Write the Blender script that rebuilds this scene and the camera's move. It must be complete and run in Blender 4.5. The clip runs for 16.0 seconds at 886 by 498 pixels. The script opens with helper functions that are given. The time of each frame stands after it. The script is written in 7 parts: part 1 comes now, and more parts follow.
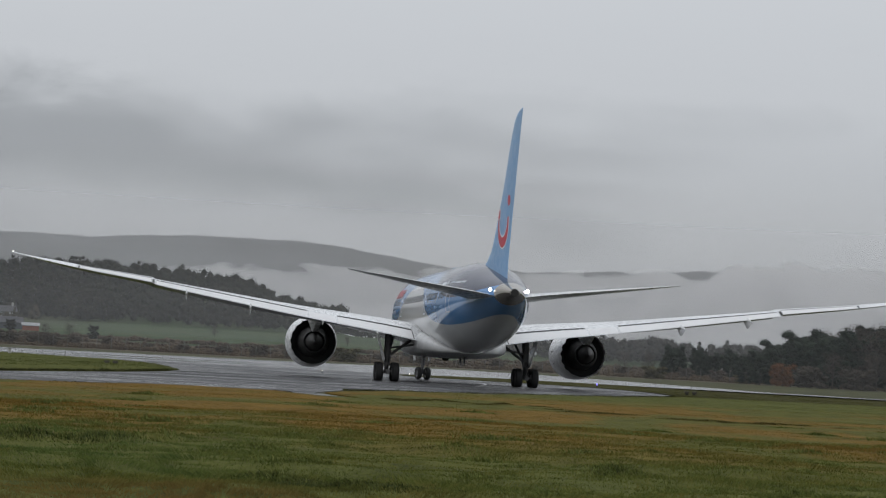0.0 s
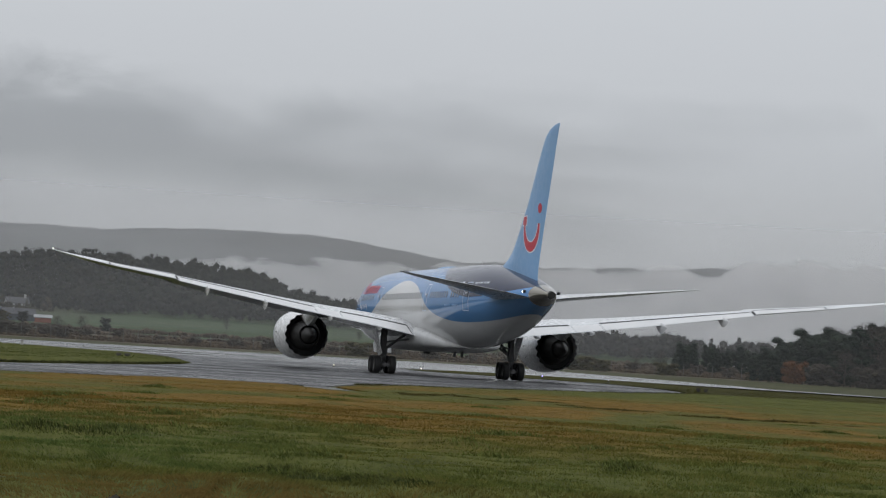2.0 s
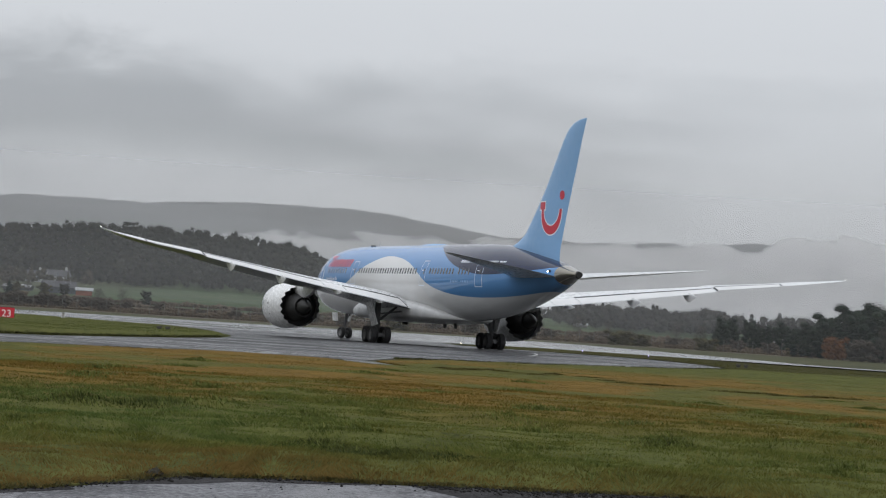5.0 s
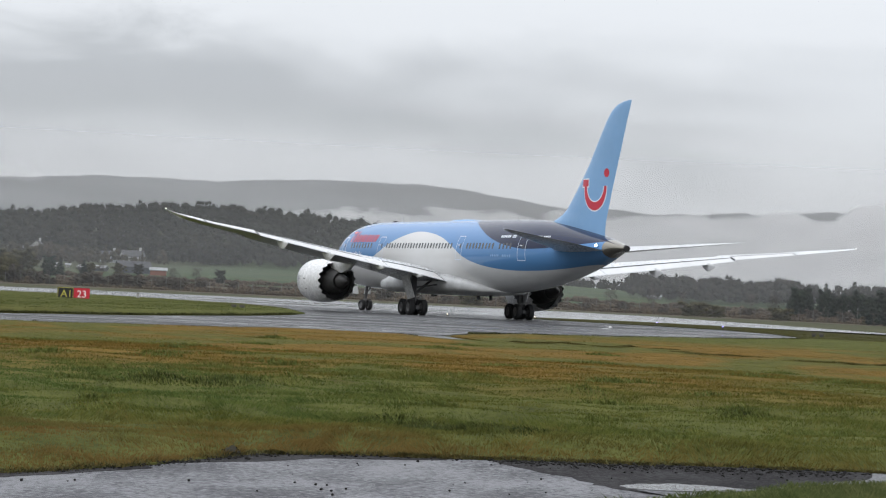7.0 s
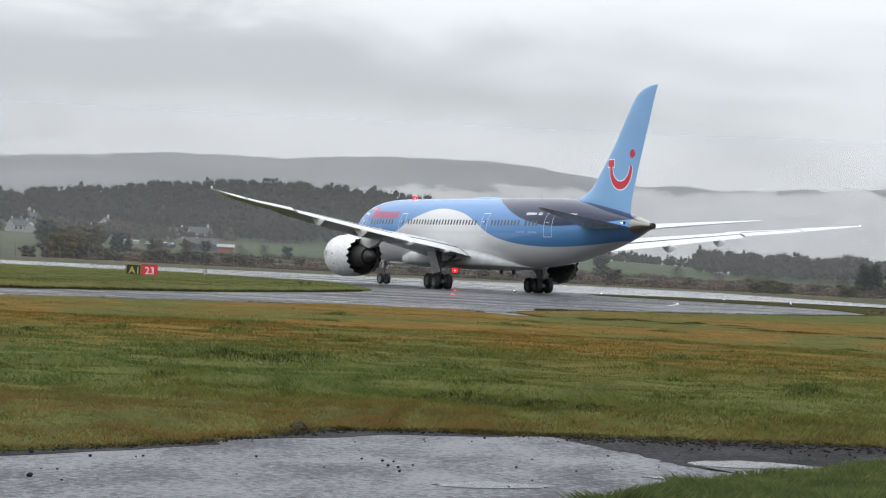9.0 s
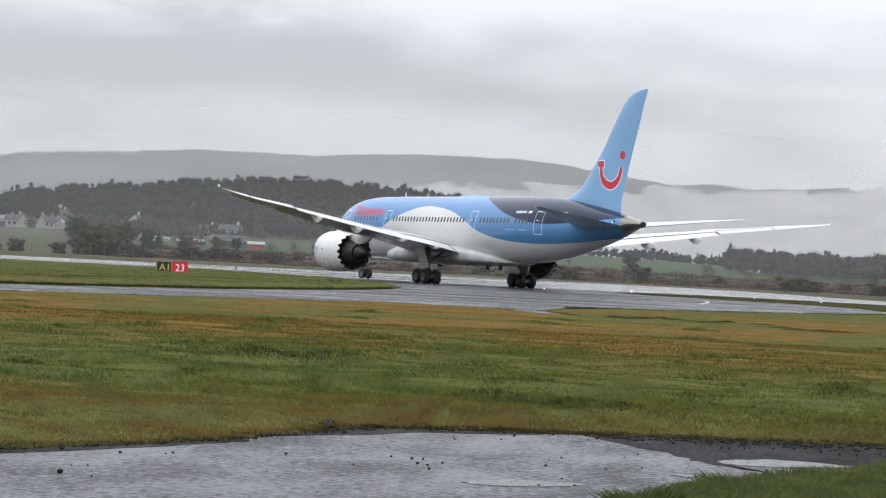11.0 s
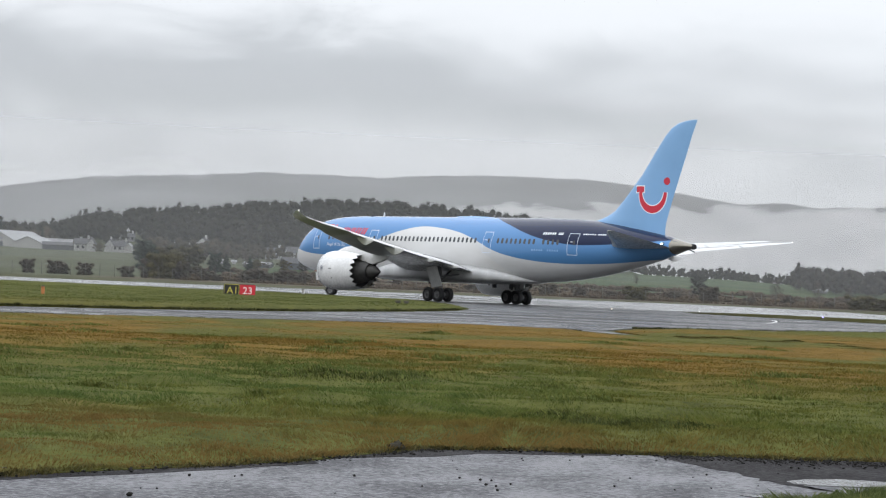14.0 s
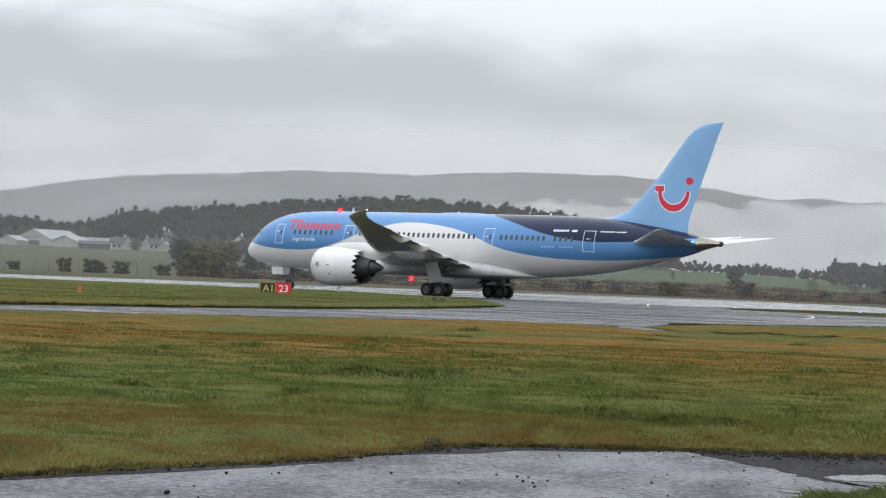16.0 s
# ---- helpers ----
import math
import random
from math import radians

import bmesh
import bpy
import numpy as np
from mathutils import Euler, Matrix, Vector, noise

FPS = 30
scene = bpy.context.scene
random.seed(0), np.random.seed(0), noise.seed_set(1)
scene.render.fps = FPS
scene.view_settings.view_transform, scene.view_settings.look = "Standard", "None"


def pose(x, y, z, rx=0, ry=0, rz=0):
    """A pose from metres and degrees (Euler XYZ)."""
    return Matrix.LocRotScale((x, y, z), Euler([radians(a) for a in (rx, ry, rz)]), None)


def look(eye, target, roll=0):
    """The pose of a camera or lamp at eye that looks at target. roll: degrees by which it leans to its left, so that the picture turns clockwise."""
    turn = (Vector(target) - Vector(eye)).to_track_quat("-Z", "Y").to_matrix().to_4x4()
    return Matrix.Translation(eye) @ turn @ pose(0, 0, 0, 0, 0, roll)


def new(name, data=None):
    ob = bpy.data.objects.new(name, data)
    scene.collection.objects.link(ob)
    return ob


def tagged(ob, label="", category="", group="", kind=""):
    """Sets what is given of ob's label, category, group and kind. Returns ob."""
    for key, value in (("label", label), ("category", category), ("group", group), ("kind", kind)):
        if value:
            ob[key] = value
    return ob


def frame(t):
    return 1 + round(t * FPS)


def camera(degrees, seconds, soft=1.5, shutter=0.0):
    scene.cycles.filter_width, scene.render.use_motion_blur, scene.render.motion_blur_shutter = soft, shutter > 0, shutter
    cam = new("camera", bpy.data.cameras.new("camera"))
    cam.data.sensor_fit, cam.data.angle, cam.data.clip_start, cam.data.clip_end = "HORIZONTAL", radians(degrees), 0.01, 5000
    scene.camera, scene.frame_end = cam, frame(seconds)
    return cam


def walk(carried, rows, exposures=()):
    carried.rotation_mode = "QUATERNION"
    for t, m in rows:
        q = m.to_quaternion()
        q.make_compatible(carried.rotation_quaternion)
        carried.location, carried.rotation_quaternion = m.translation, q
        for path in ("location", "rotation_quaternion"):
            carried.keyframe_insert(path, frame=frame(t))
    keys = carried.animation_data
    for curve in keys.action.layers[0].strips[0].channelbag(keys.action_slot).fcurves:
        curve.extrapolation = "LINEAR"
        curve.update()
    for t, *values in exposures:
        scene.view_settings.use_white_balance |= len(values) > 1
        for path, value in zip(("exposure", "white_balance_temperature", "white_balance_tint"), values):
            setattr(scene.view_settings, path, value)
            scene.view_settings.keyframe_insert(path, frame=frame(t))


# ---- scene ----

# ---------------------------------------------------------------- camera
EYE = 1.781
cam = camera(20.536, 16.0, soft=1.15)
# seconds, degrees turned left, tilted up, leaned left
PAN = [
    (0, 0.185, 2.556, 3.082), (0.5, 0.371, 2.527, 3.112), (1, 0.515, 2.516, 3.138),
    (1.5, 0.506, 2.461, 3.414), (2, 0.47, 2.423, 3.501), (2.5, 0.395, 2.374, 3.575),
    (3, 0.417, 2.312, 3.599), (3.5, 0.464, 2.254, 3.706), (6, 2.318, 1.373, 3.452),
    (6.5, 2.751, 1.219, 3.193), (7, 3.034, 1.075, 2.817), (7.5, 3.308, 0.927, 2.849),
    (8, 3.625, 0.781, 3.06), (8.5, 4.003, 0.646, 3.075), (9, 4.567, 0.453, 2.822),
    (11.5, 5.468, 0.368, 2.803), (12, 5.804, 0.569, 2.268), (12.5, 6.016, 0.728, 2.191),
    (13, 6.226, 0.801, 2.346), (13.5, 6.566, 0.778, 2.652), (14, 6.853, 0.788, 2.563),
    (14.5, 7.002, 0.818, 2.339), (15, 7.183, 0.804, 2.025), (15.5, 7.422, 0.77, 2.07),
    (16, 7.685, 0.685, 2.29),
]
walk(cam, [(t, Matrix.Translation((0, 0, EYE)) @ Euler((0, 0, radians(yaw))).to_matrix().to_4x4()
            @ Euler((radians(90 + pitch), 0, 0)).to_matrix().to_4x4() @ Euler((0, 0, radians(roll))).to_matrix().to_4x4())
           for t, yaw, pitch, roll in PAN],
     exposures=[(0.0, -0.75), (3.7, -0.71), (5.8, -0.36), (9.2, 0.02), (11.3, 0.03), (16.0, -0.01)])

# the aircraft's way: seconds, x, y, heading (degrees left of +y)
TAXI = [
    (0, 0.78, 170.85, 6.26), (0.5, 0.53, 173.5, 8.06), (1, 0.17, 176.13, 9.82),
    (1.5, -0.26, 178.74, 11.55), (2, -0.75, 181.3, 13.18), (2.5, -1.32, 183.78, 14.69),
    (3, -1.99, 186.19, 16.09), (3.5, -2.68, 188.54, 17.5), (6, -6.82, 199.75, 24.08),
    (6.5, -7.76, 201.92, 25.26), (7, -8.7, 204.09, 26.31), (7.5, -9.7, 206.28, 27.19),
    (8, -10.76, 208.47, 27.95), (8.5, -11.85, 210.64, 28.67), (9, -12.96, 212.73, 29.36),
    (11.5, -18.57, 222.07, 33.8), (12, -19.73, 223.81, 35.53), (12.5, -20.81, 225.49, 37.67),
    (13, -21.9, 227.05, 40.24), (13.5, -23.08, 228.45, 43.16), (14, -24.27, 229.76, 46.3),
    (14.5, -25.41, 231.02, 49.51), (15, -26.56, 232.21, 52.77), (15.5, -27.8, 233.26, 56.12),
    (16, -29.21, 234.15, 59.63),
]

# ---------------------------------------------------------------- sky and light
world = bpy.data.worlds.new("overcast_sky")
scene.world = world
world.use_nodes = True
wt = world.node_tree
wt.nodes.clear()


def wn(kind, **kw):
    n = wt.nodes.new(kind)
    for k, v in kw.items():
        n.inputs[k].default_value = v
    return n


SUN_EL, SUN_AZ = 24.0, 205.0        # degrees up, degrees clockwise from +y
sky = wn("ShaderNodeTexSky")
sky.sky_type, sky.sun_disc = "NISHITA", False
sky.sun_elevation, sky.sun_rotation = radians(SUN_EL), radians(SUN_AZ)
coord = wn("ShaderNodeTexCoord")
sep = wn("ShaderNodeSeparateXYZ")
wt.links.new(coord.outputs["Generated"], sep.inputs[0])


def wl(a, b):
    wt.links.new(a, b)


def wmath(op, a, b=0.0):
    n = wt.nodes.new("ShaderNodeMath")
    n.operation = op
    for i_, v in enumerate((a, b)):
        if isinstance(v, (int, float)):
            n.inputs[i_].default_value = v
        else:
            wl(v, n.inputs[i_])
    return n.outputs[0]


def wspan(v, lo, hi, a=0.0, b=1.0):
    n = wt.nodes.new("ShaderNodeMapRange")
    n.interpolation_type = "SMOOTHSTEP"
    wl(v, n.inputs["Value"])
    for k_, val in (("From Min", lo), ("From Max", hi), ("To Min", a), ("To Max", b)):
        n.inputs[k_].default_value = val
    return n.outputs["Result"]


def wnoise(scale, place, detail, rough, distort=0.0):
    mp = wn("ShaderNodeMapping")
    mp.inputs["Scale"].default_value, mp.inputs["Location"].default_value = scale, place
    wl(coord.outputs["Generated"], mp.inputs["Vector"])
    t_ = wn("ShaderNodeTexNoise", Scale=1.0, Detail=detail, Roughness=rough, Distortion=distort)
    wl(mp.outputs[0], t_.inputs["Vector"])
    return t_.outputs["Fac"]


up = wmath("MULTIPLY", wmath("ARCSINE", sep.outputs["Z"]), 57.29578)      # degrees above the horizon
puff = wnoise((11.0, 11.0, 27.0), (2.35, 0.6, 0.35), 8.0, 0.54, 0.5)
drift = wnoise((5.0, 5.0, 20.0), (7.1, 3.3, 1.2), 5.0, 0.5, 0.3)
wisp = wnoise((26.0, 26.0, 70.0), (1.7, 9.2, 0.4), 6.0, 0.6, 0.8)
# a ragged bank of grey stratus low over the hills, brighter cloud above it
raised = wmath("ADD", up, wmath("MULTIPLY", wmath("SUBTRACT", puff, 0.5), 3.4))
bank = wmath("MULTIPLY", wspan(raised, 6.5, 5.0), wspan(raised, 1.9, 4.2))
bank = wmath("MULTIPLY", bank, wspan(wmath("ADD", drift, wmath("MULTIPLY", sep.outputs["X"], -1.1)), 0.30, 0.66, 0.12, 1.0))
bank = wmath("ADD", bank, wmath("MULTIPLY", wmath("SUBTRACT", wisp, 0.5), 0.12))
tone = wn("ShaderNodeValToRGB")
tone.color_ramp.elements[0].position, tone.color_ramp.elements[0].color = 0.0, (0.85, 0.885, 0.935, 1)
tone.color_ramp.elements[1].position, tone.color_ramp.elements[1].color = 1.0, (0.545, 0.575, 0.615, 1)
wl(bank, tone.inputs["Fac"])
# an overcast dome is about three times as bright overhead as at the horizon
dome = wmath("ADD", 0.90, wmath("MULTIPLY", wmath("MAXIMUM", sep.outputs["Z"], 0.0), 1.9))
bg_cloud = wn("ShaderNodeBackground")
wl(dome, bg_cloud.inputs["Strength"])
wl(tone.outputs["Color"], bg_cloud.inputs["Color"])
bg_sky = wn("ShaderNodeBackground", Strength=0.06)
wt.links.new(sky.outputs["Color"], bg_sky.inputs["Color"])
both = wn("ShaderNodeMixShader", Fac=0.94)
wt.links.new(bg_sky.outputs[0], both.inputs[1])
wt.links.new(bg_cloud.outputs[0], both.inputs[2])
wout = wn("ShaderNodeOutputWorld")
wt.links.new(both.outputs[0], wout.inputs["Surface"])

lamp = bpy.data.lights.new("sun", "SUN")
lamp.energy, lamp.angle, lamp.color = 0.5, radians(28), (1.0, 0.97, 0.92)
sun = new("sun", lamp)
sun.matrix_world = look((0, 0, 60), (60 * math.cos(radians(SUN_EL)) * -math.sin(radians(SUN_AZ)),
                                     60 * math.cos(radians(SUN_EL)) * -math.cos(radians(SUN_AZ)), 60 - 60 * math.sin(radians(SUN_EL))))

# ---------------------------------------------------------------- materials


def shader(name, base=(0.5, 0.5, 0.5), rough=0.5, metal=0.0, coat=0.0, spec=0.5):
    m = bpy.data.materials.new(name)
    m.use_nodes = True
    b = m.node_tree.nodes["Principled BSDF"]
    b.inputs["Base Color"].default_value = (*base, 1)
    b.inputs["Roughness"].default_value = rough
    b.inputs["Metallic"].default_value = metal
    b.inputs["Coat Weight"].default_value = coat
    b.inputs["Specular IOR Level"].default_value = spec
    return m


class Nodes:
    """Short hand for wiring one material."""

    def __init__(self, m):
        self.m, self.t = m, m.node_tree
        self.b = self.t.nodes["Principled BSDF"]

    def n(self, kind, **kw):
        node = self.t.nodes.new(kind)
        for k, v in kw.items():
            node.inputs[k.replace("_", " ")].default_value = v
        return node

    def link(self, a, b):
        self.t.links.new(a, b)

    def where(self, scale=(1, 1, 1), space="Object"):
        c, mp = self.n("ShaderNodeTexCoord"), self.n("ShaderNodeMapping")
        mp.inputs["Scale"].default_value = scale
        self.link(c.outputs[space], mp.inputs["Vector"])
        return mp.outputs[0]

    def noise(self, vec, scale, detail=4.0, rough=0.55, distort=0.0):
        t = self.n("ShaderNodeTexNoise", Scale=scale, Detail=detail, Roughness=rough, Distortion=distort)
        self.link(vec, t.inputs["Vector"])
        return t.outputs["Fac"]

    def ramp(self, fac, stops):
        r = self.n("ShaderNodeValToRGB")
        while len(r.color_ramp.elements) < len(stops):
            r.color_ramp.elements.new(0.5)
        for e, (p, c) in zip(r.color_ramp.elements, stops):
            e.position, e.color = p, (*c, 1)
        self.link(fac, r.inputs["Fac"])
        return r.outputs["Color"]

    def mix(self, fac, a, b, blend="MIX"):
        x = self.n("ShaderNodeMix")
        x.data_type, x.blend_type = "RGBA", blend
        for sock, val in (("Factor", fac), ("A", a), ("B", b)):
            if isinstance(val, (int, float)):
                x.inputs[0].default_value = val
            elif isinstance(val, tuple):
                x.inputs[sock].default_value = (*val, 1)
            else:
                self.link(val, x.inputs[sock])
        return x.outputs["Result"]

    def math(self, op, a, b=0.0, c=0.0):
        x = self.n("ShaderNodeMath")
        x.operation = op
        for i, v in enumerate((a, b, c)):
            if isinstance(v, (int, float)):
                x.inputs[i].default_value = v
            else:
                self.link(v, x.inputs[i])
        return x.outputs[0]

    def span(self, v, lo, hi, a=0.0, b=1.0, smooth=True):
        x = self.n("ShaderNodeMapRange")
        x.interpolation_type = "SMOOTHSTEP" if smooth else "LINEAR"
        self.link(v, x.inputs["Value"])
        for k, val in (("From Min", lo), ("From Max", hi), ("To Min", a), ("To Max", b)):
            x.inputs[k].default_value = val
        return x.outputs["Result"]

    def curve(self, v, pts, xs, ys):
        """A curve through pts; xs and ys scale it into 0..1."""
        s = self.math("DIVIDE", v, xs)
        c = self.n("ShaderNodeFloatCurve")
        cv = c.mapping.curves[0]
        while len(cv.points) < len(pts):
            cv.points.new(0.5, 0.5)
        for p, (x, y) in zip(cv.points, pts):
            p.location = (x / xs, y / ys)
        c.mapping.extend = "HORIZONTAL"
        c.mapping.update()
        self.link(s, c.inputs["Value"])
        return self.math("MULTIPLY", c.outputs[0], ys)

    def axis(self, vec, k):
        s = self.n("ShaderNodeSeparateXYZ")
        self.link(vec, s.inputs[0])
        return s.outputs[k]

    def bump(self, height, strength=0.3, dist=0.02):
        b = self.n("ShaderNodeBump", Strength=strength, Distance=dist)
        self.link(height, b.inputs["Height"])
        self.link(b.outputs[0], self.b.inputs["Normal"])

    def base(self, col):
        self.link(col, self.b.inputs["Base Color"])

    def rough(self, v):
        self.link(v, self.b.inputs["Roughness"])


def plain(name, base, rough=0.5, metal=0.0, coat=0.0, vary=0.12, scale=3.0, spec=0.5):
    """A paint or metal with faint blotches and grime."""
    m = shader(name, base, rough, metal, coat, spec)
    k = Nodes(m)
    v = k.where()
    f = k.noise(v, scale, 5.0)
    dark = tuple(c * (1 - vary) for c in base)
    lite = tuple(min(1, c * (1 + vary * 0.6)) for c in base)
    k.base(k.ramp(f, ((0.3, dark), (0.7, lite))))
    g = k.noise(v, scale * 9, 3.0)
    k.rough(k.span(g, 0.3, 0.7, max(0.02, rough - 0.06), min(1, rough + 0.1)))
    return m


def wet_asphalt(name, dry, wet_lo, wet_hi, scale=1.0, streak=(1, 1, 1), spec=0.55, grit=0.22):
    m = shader(name, (0.05, 0.05, 0.055), 0.2, spec=spec)
    k = Nodes(m)
    v = k.where()
    vs = k.where(streak)
    big = k.noise(vs, 0.11 * scale, 5.0, 0.6, 0.4)
    mid = k.noise(vs, 0.9 * scale, 4.0)
    fine = k.noise(v, 42.0, 3.0, 0.7)
    tone = k.mix(0.45, big, mid)
    c = k.ramp(tone, ((0.30, tuple(d * 0.62 for d in dry)), (0.55, dry), (0.75, tuple(d * 1.35 for d in dry))))
    c = k.mix(0.35, c, k.ramp(fine, ((0.35, (0.025, 0.025, 0.027)), (0.7, (0.14, 0.14, 0.14)))))
    k.base(c)
    k.rough(k.span(tone, 0.40, 0.58, wet_lo, wet_hi))
    k.bump(k.mix(0.5, fine, mid), grit, 0.006)
    return m


def worn_road(name, dark, mid_, lite, chips, dry_rough, wet_rough, relief, spec):
    """Wet, coarse road surface: chippings, wheel-worn streaks and thin films of water."""
    m = shader(name, (0.07, 0.07, 0.075), 0.5, spec=spec)
    k = Nodes(m)
    v = k.where()
    film = k.noise(k.where((1.2, 0.5, 1.0)), 0.8, 4.0, 0.6, 0.2)
    streak = k.noise(k.where((2.0, 1.5, 1.0)), 6.5, 8.0, 0.78, 0.25)
    chip = k.noise(k.where((1.6, 1.0, 1.0)), 24.0, 5.0, 0.8)
    lump = k.noise(v, 16.0, 4.0, 0.7)
    wet = k.math("ADD", k.math("MULTIPLY", film, 0.35), k.math("MULTIPLY", streak, 0.65))
    c = k.ramp(wet, ((0.42, dark), (0.50, mid_), (0.57, lite)))
    c = k.mix(k.span(chip, 0.50, 0.66, 0.0, 0.55), c, chips)
    k.base(c)
    k.rough(k.span(wet, 0.40, 0.56, dry_rough, wet_rough))
    k.bump(k.mix(0.4, k.mix(0.5, chip, lump), streak), relief, 0.014)
    return m


def meadow(name, russet=1.0):
    m = shader(name, (0.06, 0.08, 0.02), 0.95, spec=0.05)
    k = Nodes(m)
    v = k.where()
    far = k.axis(v, 1)
    wide = k.where((1.0, 0.6, 1.0))
    big = k.noise(wide, 0.10, 6.0, 0.62, 0.6)
    mid = k.noise(wide, 0.9, 5.0, 0.65)
    fine = k.noise(v, 9.0, 4.0, 0.7)
    green = k.ramp(k.mix(0.5, mid, fine), ((0.32, (0.030, 0.035, 0.011)), (0.52, (0.072, 0.078, 0.020)), (0.70, (0.106, 0.104, 0.031))))
    brown = k.ramp(k.mix(0.5, mid, fine), ((0.32, (0.056, 0.036, 0.009)), (0.52, (0.128, 0.079, 0.017)), (0.72, (0.176, 0.104, 0.025))))
    # mossy russet strip along the taxiway, greener and longer grass towards the road
    strip = k.math("MULTIPLY", k.span(far, 34.0, 58.0), k.span(far, 130.0, 100.0))
    fac = k.math("MULTIPLY", k.span(big, 0.42, 0.54, 0.10, russet), strip)
    c = k.mix(fac, green, brown)
    straw = k.noise(wide, 0.21, 3.0, 0.5)
    c = k.mix(k.span(straw, 0.60, 0.78, 0.0, 0.55 * russet), c, (0.150, 0.098, 0.028))
    k.base(c)
    k.bump(k.mix(0.5, mid, fine), 0.9, 0.08)
    return m


MEADOW = meadow("wet_meadow")
ISLETURF = meadow("green_island_turf", 0.18)
STRIPSOIL = plain("dark_boggy_turf", (0.046, 0.044, 0.014), 0.95, vary=0.35, scale=0.35, spec=0.04)


def countryside():
    """The land out to the horizon: airfield grass, rough heath, pasture, haze-tinted hill moor."""
    m = shader("countryside", (0.07, 0.09, 0.03), 0.92, spec=0.15)
    k = Nodes(m)
    v = k.where()
    r = k.n("ShaderNodeVectorMath")
    r.operation = "LENGTH"
    k.link(v, r.inputs[0])
    d = r.outputs["Value"]
    wob = k.noise(v, 0.012, 4.0)
    dd = k.math("ADD", d, k.math("MULTIPLY", k.math("SUBTRACT", wob, 0.5), 60.0))
    fine = k.noise(v, 0.35, 5.0, 0.65)
    near = k.ramp(k.mix(0.5, fine, k.noise(v, 0.06, 4.0, 0.6)), ((0.36, (0.018, 0.022, 0.009)), (0.5, (0.040, 0.042, 0.016)), (0.64, (0.070, 0.064, 0.026))))
    heath = k.ramp(k.noise(v, 0.11, 5.0, 0.7), ((0.3, (0.036, 0.027, 0.016)), (0.5, (0.062, 0.047, 0.026)), (0.72, (0.094, 0.072, 0.042))))
    field = k.ramp(k.noise(v, 0.02, 5.0, 0.6), ((0.3, (0.014, 0.032, 0.006)), (0.5, (0.022, 0.044, 0.009)), (0.7, (0.037, 0.047, 0.013))))
    # moor tones lean blue-grey: distance haze put into the hill's colour
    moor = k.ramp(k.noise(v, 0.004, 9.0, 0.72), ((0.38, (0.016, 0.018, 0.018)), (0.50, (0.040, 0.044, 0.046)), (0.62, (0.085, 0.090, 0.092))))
    # older, straw-coloured pasture to the west
    old = k.ramp(k.noise(k.where((1.0, 0.35, 1.0)), 0.03, 5.0, 0.6), ((0.3, (0.028, 0.036, 0.013)), (0.5, (0.039, 0.045, 0.018)), (0.7, (0.052, 0.053, 0.025))))
    field = k.mix(k.span(k.axis(v, 0), -120.0, -175.0), field, old)
    heath = k.mix(k.span(k.axis(v, 0), -118.0, -132.0), heath, old)
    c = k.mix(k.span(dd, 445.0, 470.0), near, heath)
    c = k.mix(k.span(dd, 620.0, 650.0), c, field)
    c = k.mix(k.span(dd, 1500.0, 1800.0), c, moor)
    k.base(c)
    k.bump(fine, 0.5, 0.15)
    return m


LAND = countryside()

# ---------------------------------------------------------------- mesh helpers


def to_mesh(name, bm, mats, smooth=True):
    me = bpy.data.meshes.new(name)
    bmesh.ops.recalc_face_normals(bm, faces=bm.faces)
    bm.to_mesh(me)
    bm.free()
    for mt in (mats if isinstance(mats, (list, tuple)) else [mats]):
        me.materials.append(mt)
    if smooth:
        me.polygons.foreach_set("use_smooth", [True] * len(me.polygons))
    return me


def thing(name, bm, mats, label, category, group="", kind="", smooth=False):
    return tagged(new(name, to_mesh(name, bm, mats, smooth)), label, category, group, kind)


def part(name, bm, mats, parent, label="", smooth=True, sharp=40):
    me = bm if isinstance(bm, bpy.types.Mesh) else to_mesh(name, bm, mats, smooth)
    ob = new(name, me)
    if smooth and not isinstance(bm, bpy.types.Mesh):
        me.set_sharp_from_angle(angle=radians(sharp))
    ob.parent = parent
    return tagged(ob, label)


def ring_loft(bm, rings, close_u=True, cap=True, mat=0):
    """Skin rings of points (all the same count)."""
    vs = [[bm.verts.new(p) for p in r] for r in rings]
    n = len(vs[0])
    for a, b in zip(vs, vs[1:]):
        for i in range(n if close_u else n - 1):
            j = (i + 1) % n
            try:
                bm.faces.new((a[i], a[j], b[j], b[i])).material_index = mat
            except ValueError:
                pass
    if cap:
        for r in (vs[0], vs[-1]):
            try:
                bm.faces.new(r).material_index = mat
            except ValueError:
                pass
    return vs


def box(bm, c, size, rot=None, mat=0, bevel=0.0):
    m = Matrix.Translation(c) @ (rot.to_4x4() if rot else Matrix()) @ Matrix.Diagonal((*size, 1))
    made = bmesh.ops.create_cube(bm, size=1.0, matrix=m)
    faces = {f for v in made["verts"] for f in v.link_faces}
    for f in faces:
        f.material_index = mat
    if bevel:
        edges = list({e for v in made["verts"] for e in v.link_edges})
        res = bmesh.ops.bevel(bm, geom=edges, offset=bevel, segments=2, profile=0.5, affect="EDGES")
        for f in res["faces"]:
            f.material_index = mat


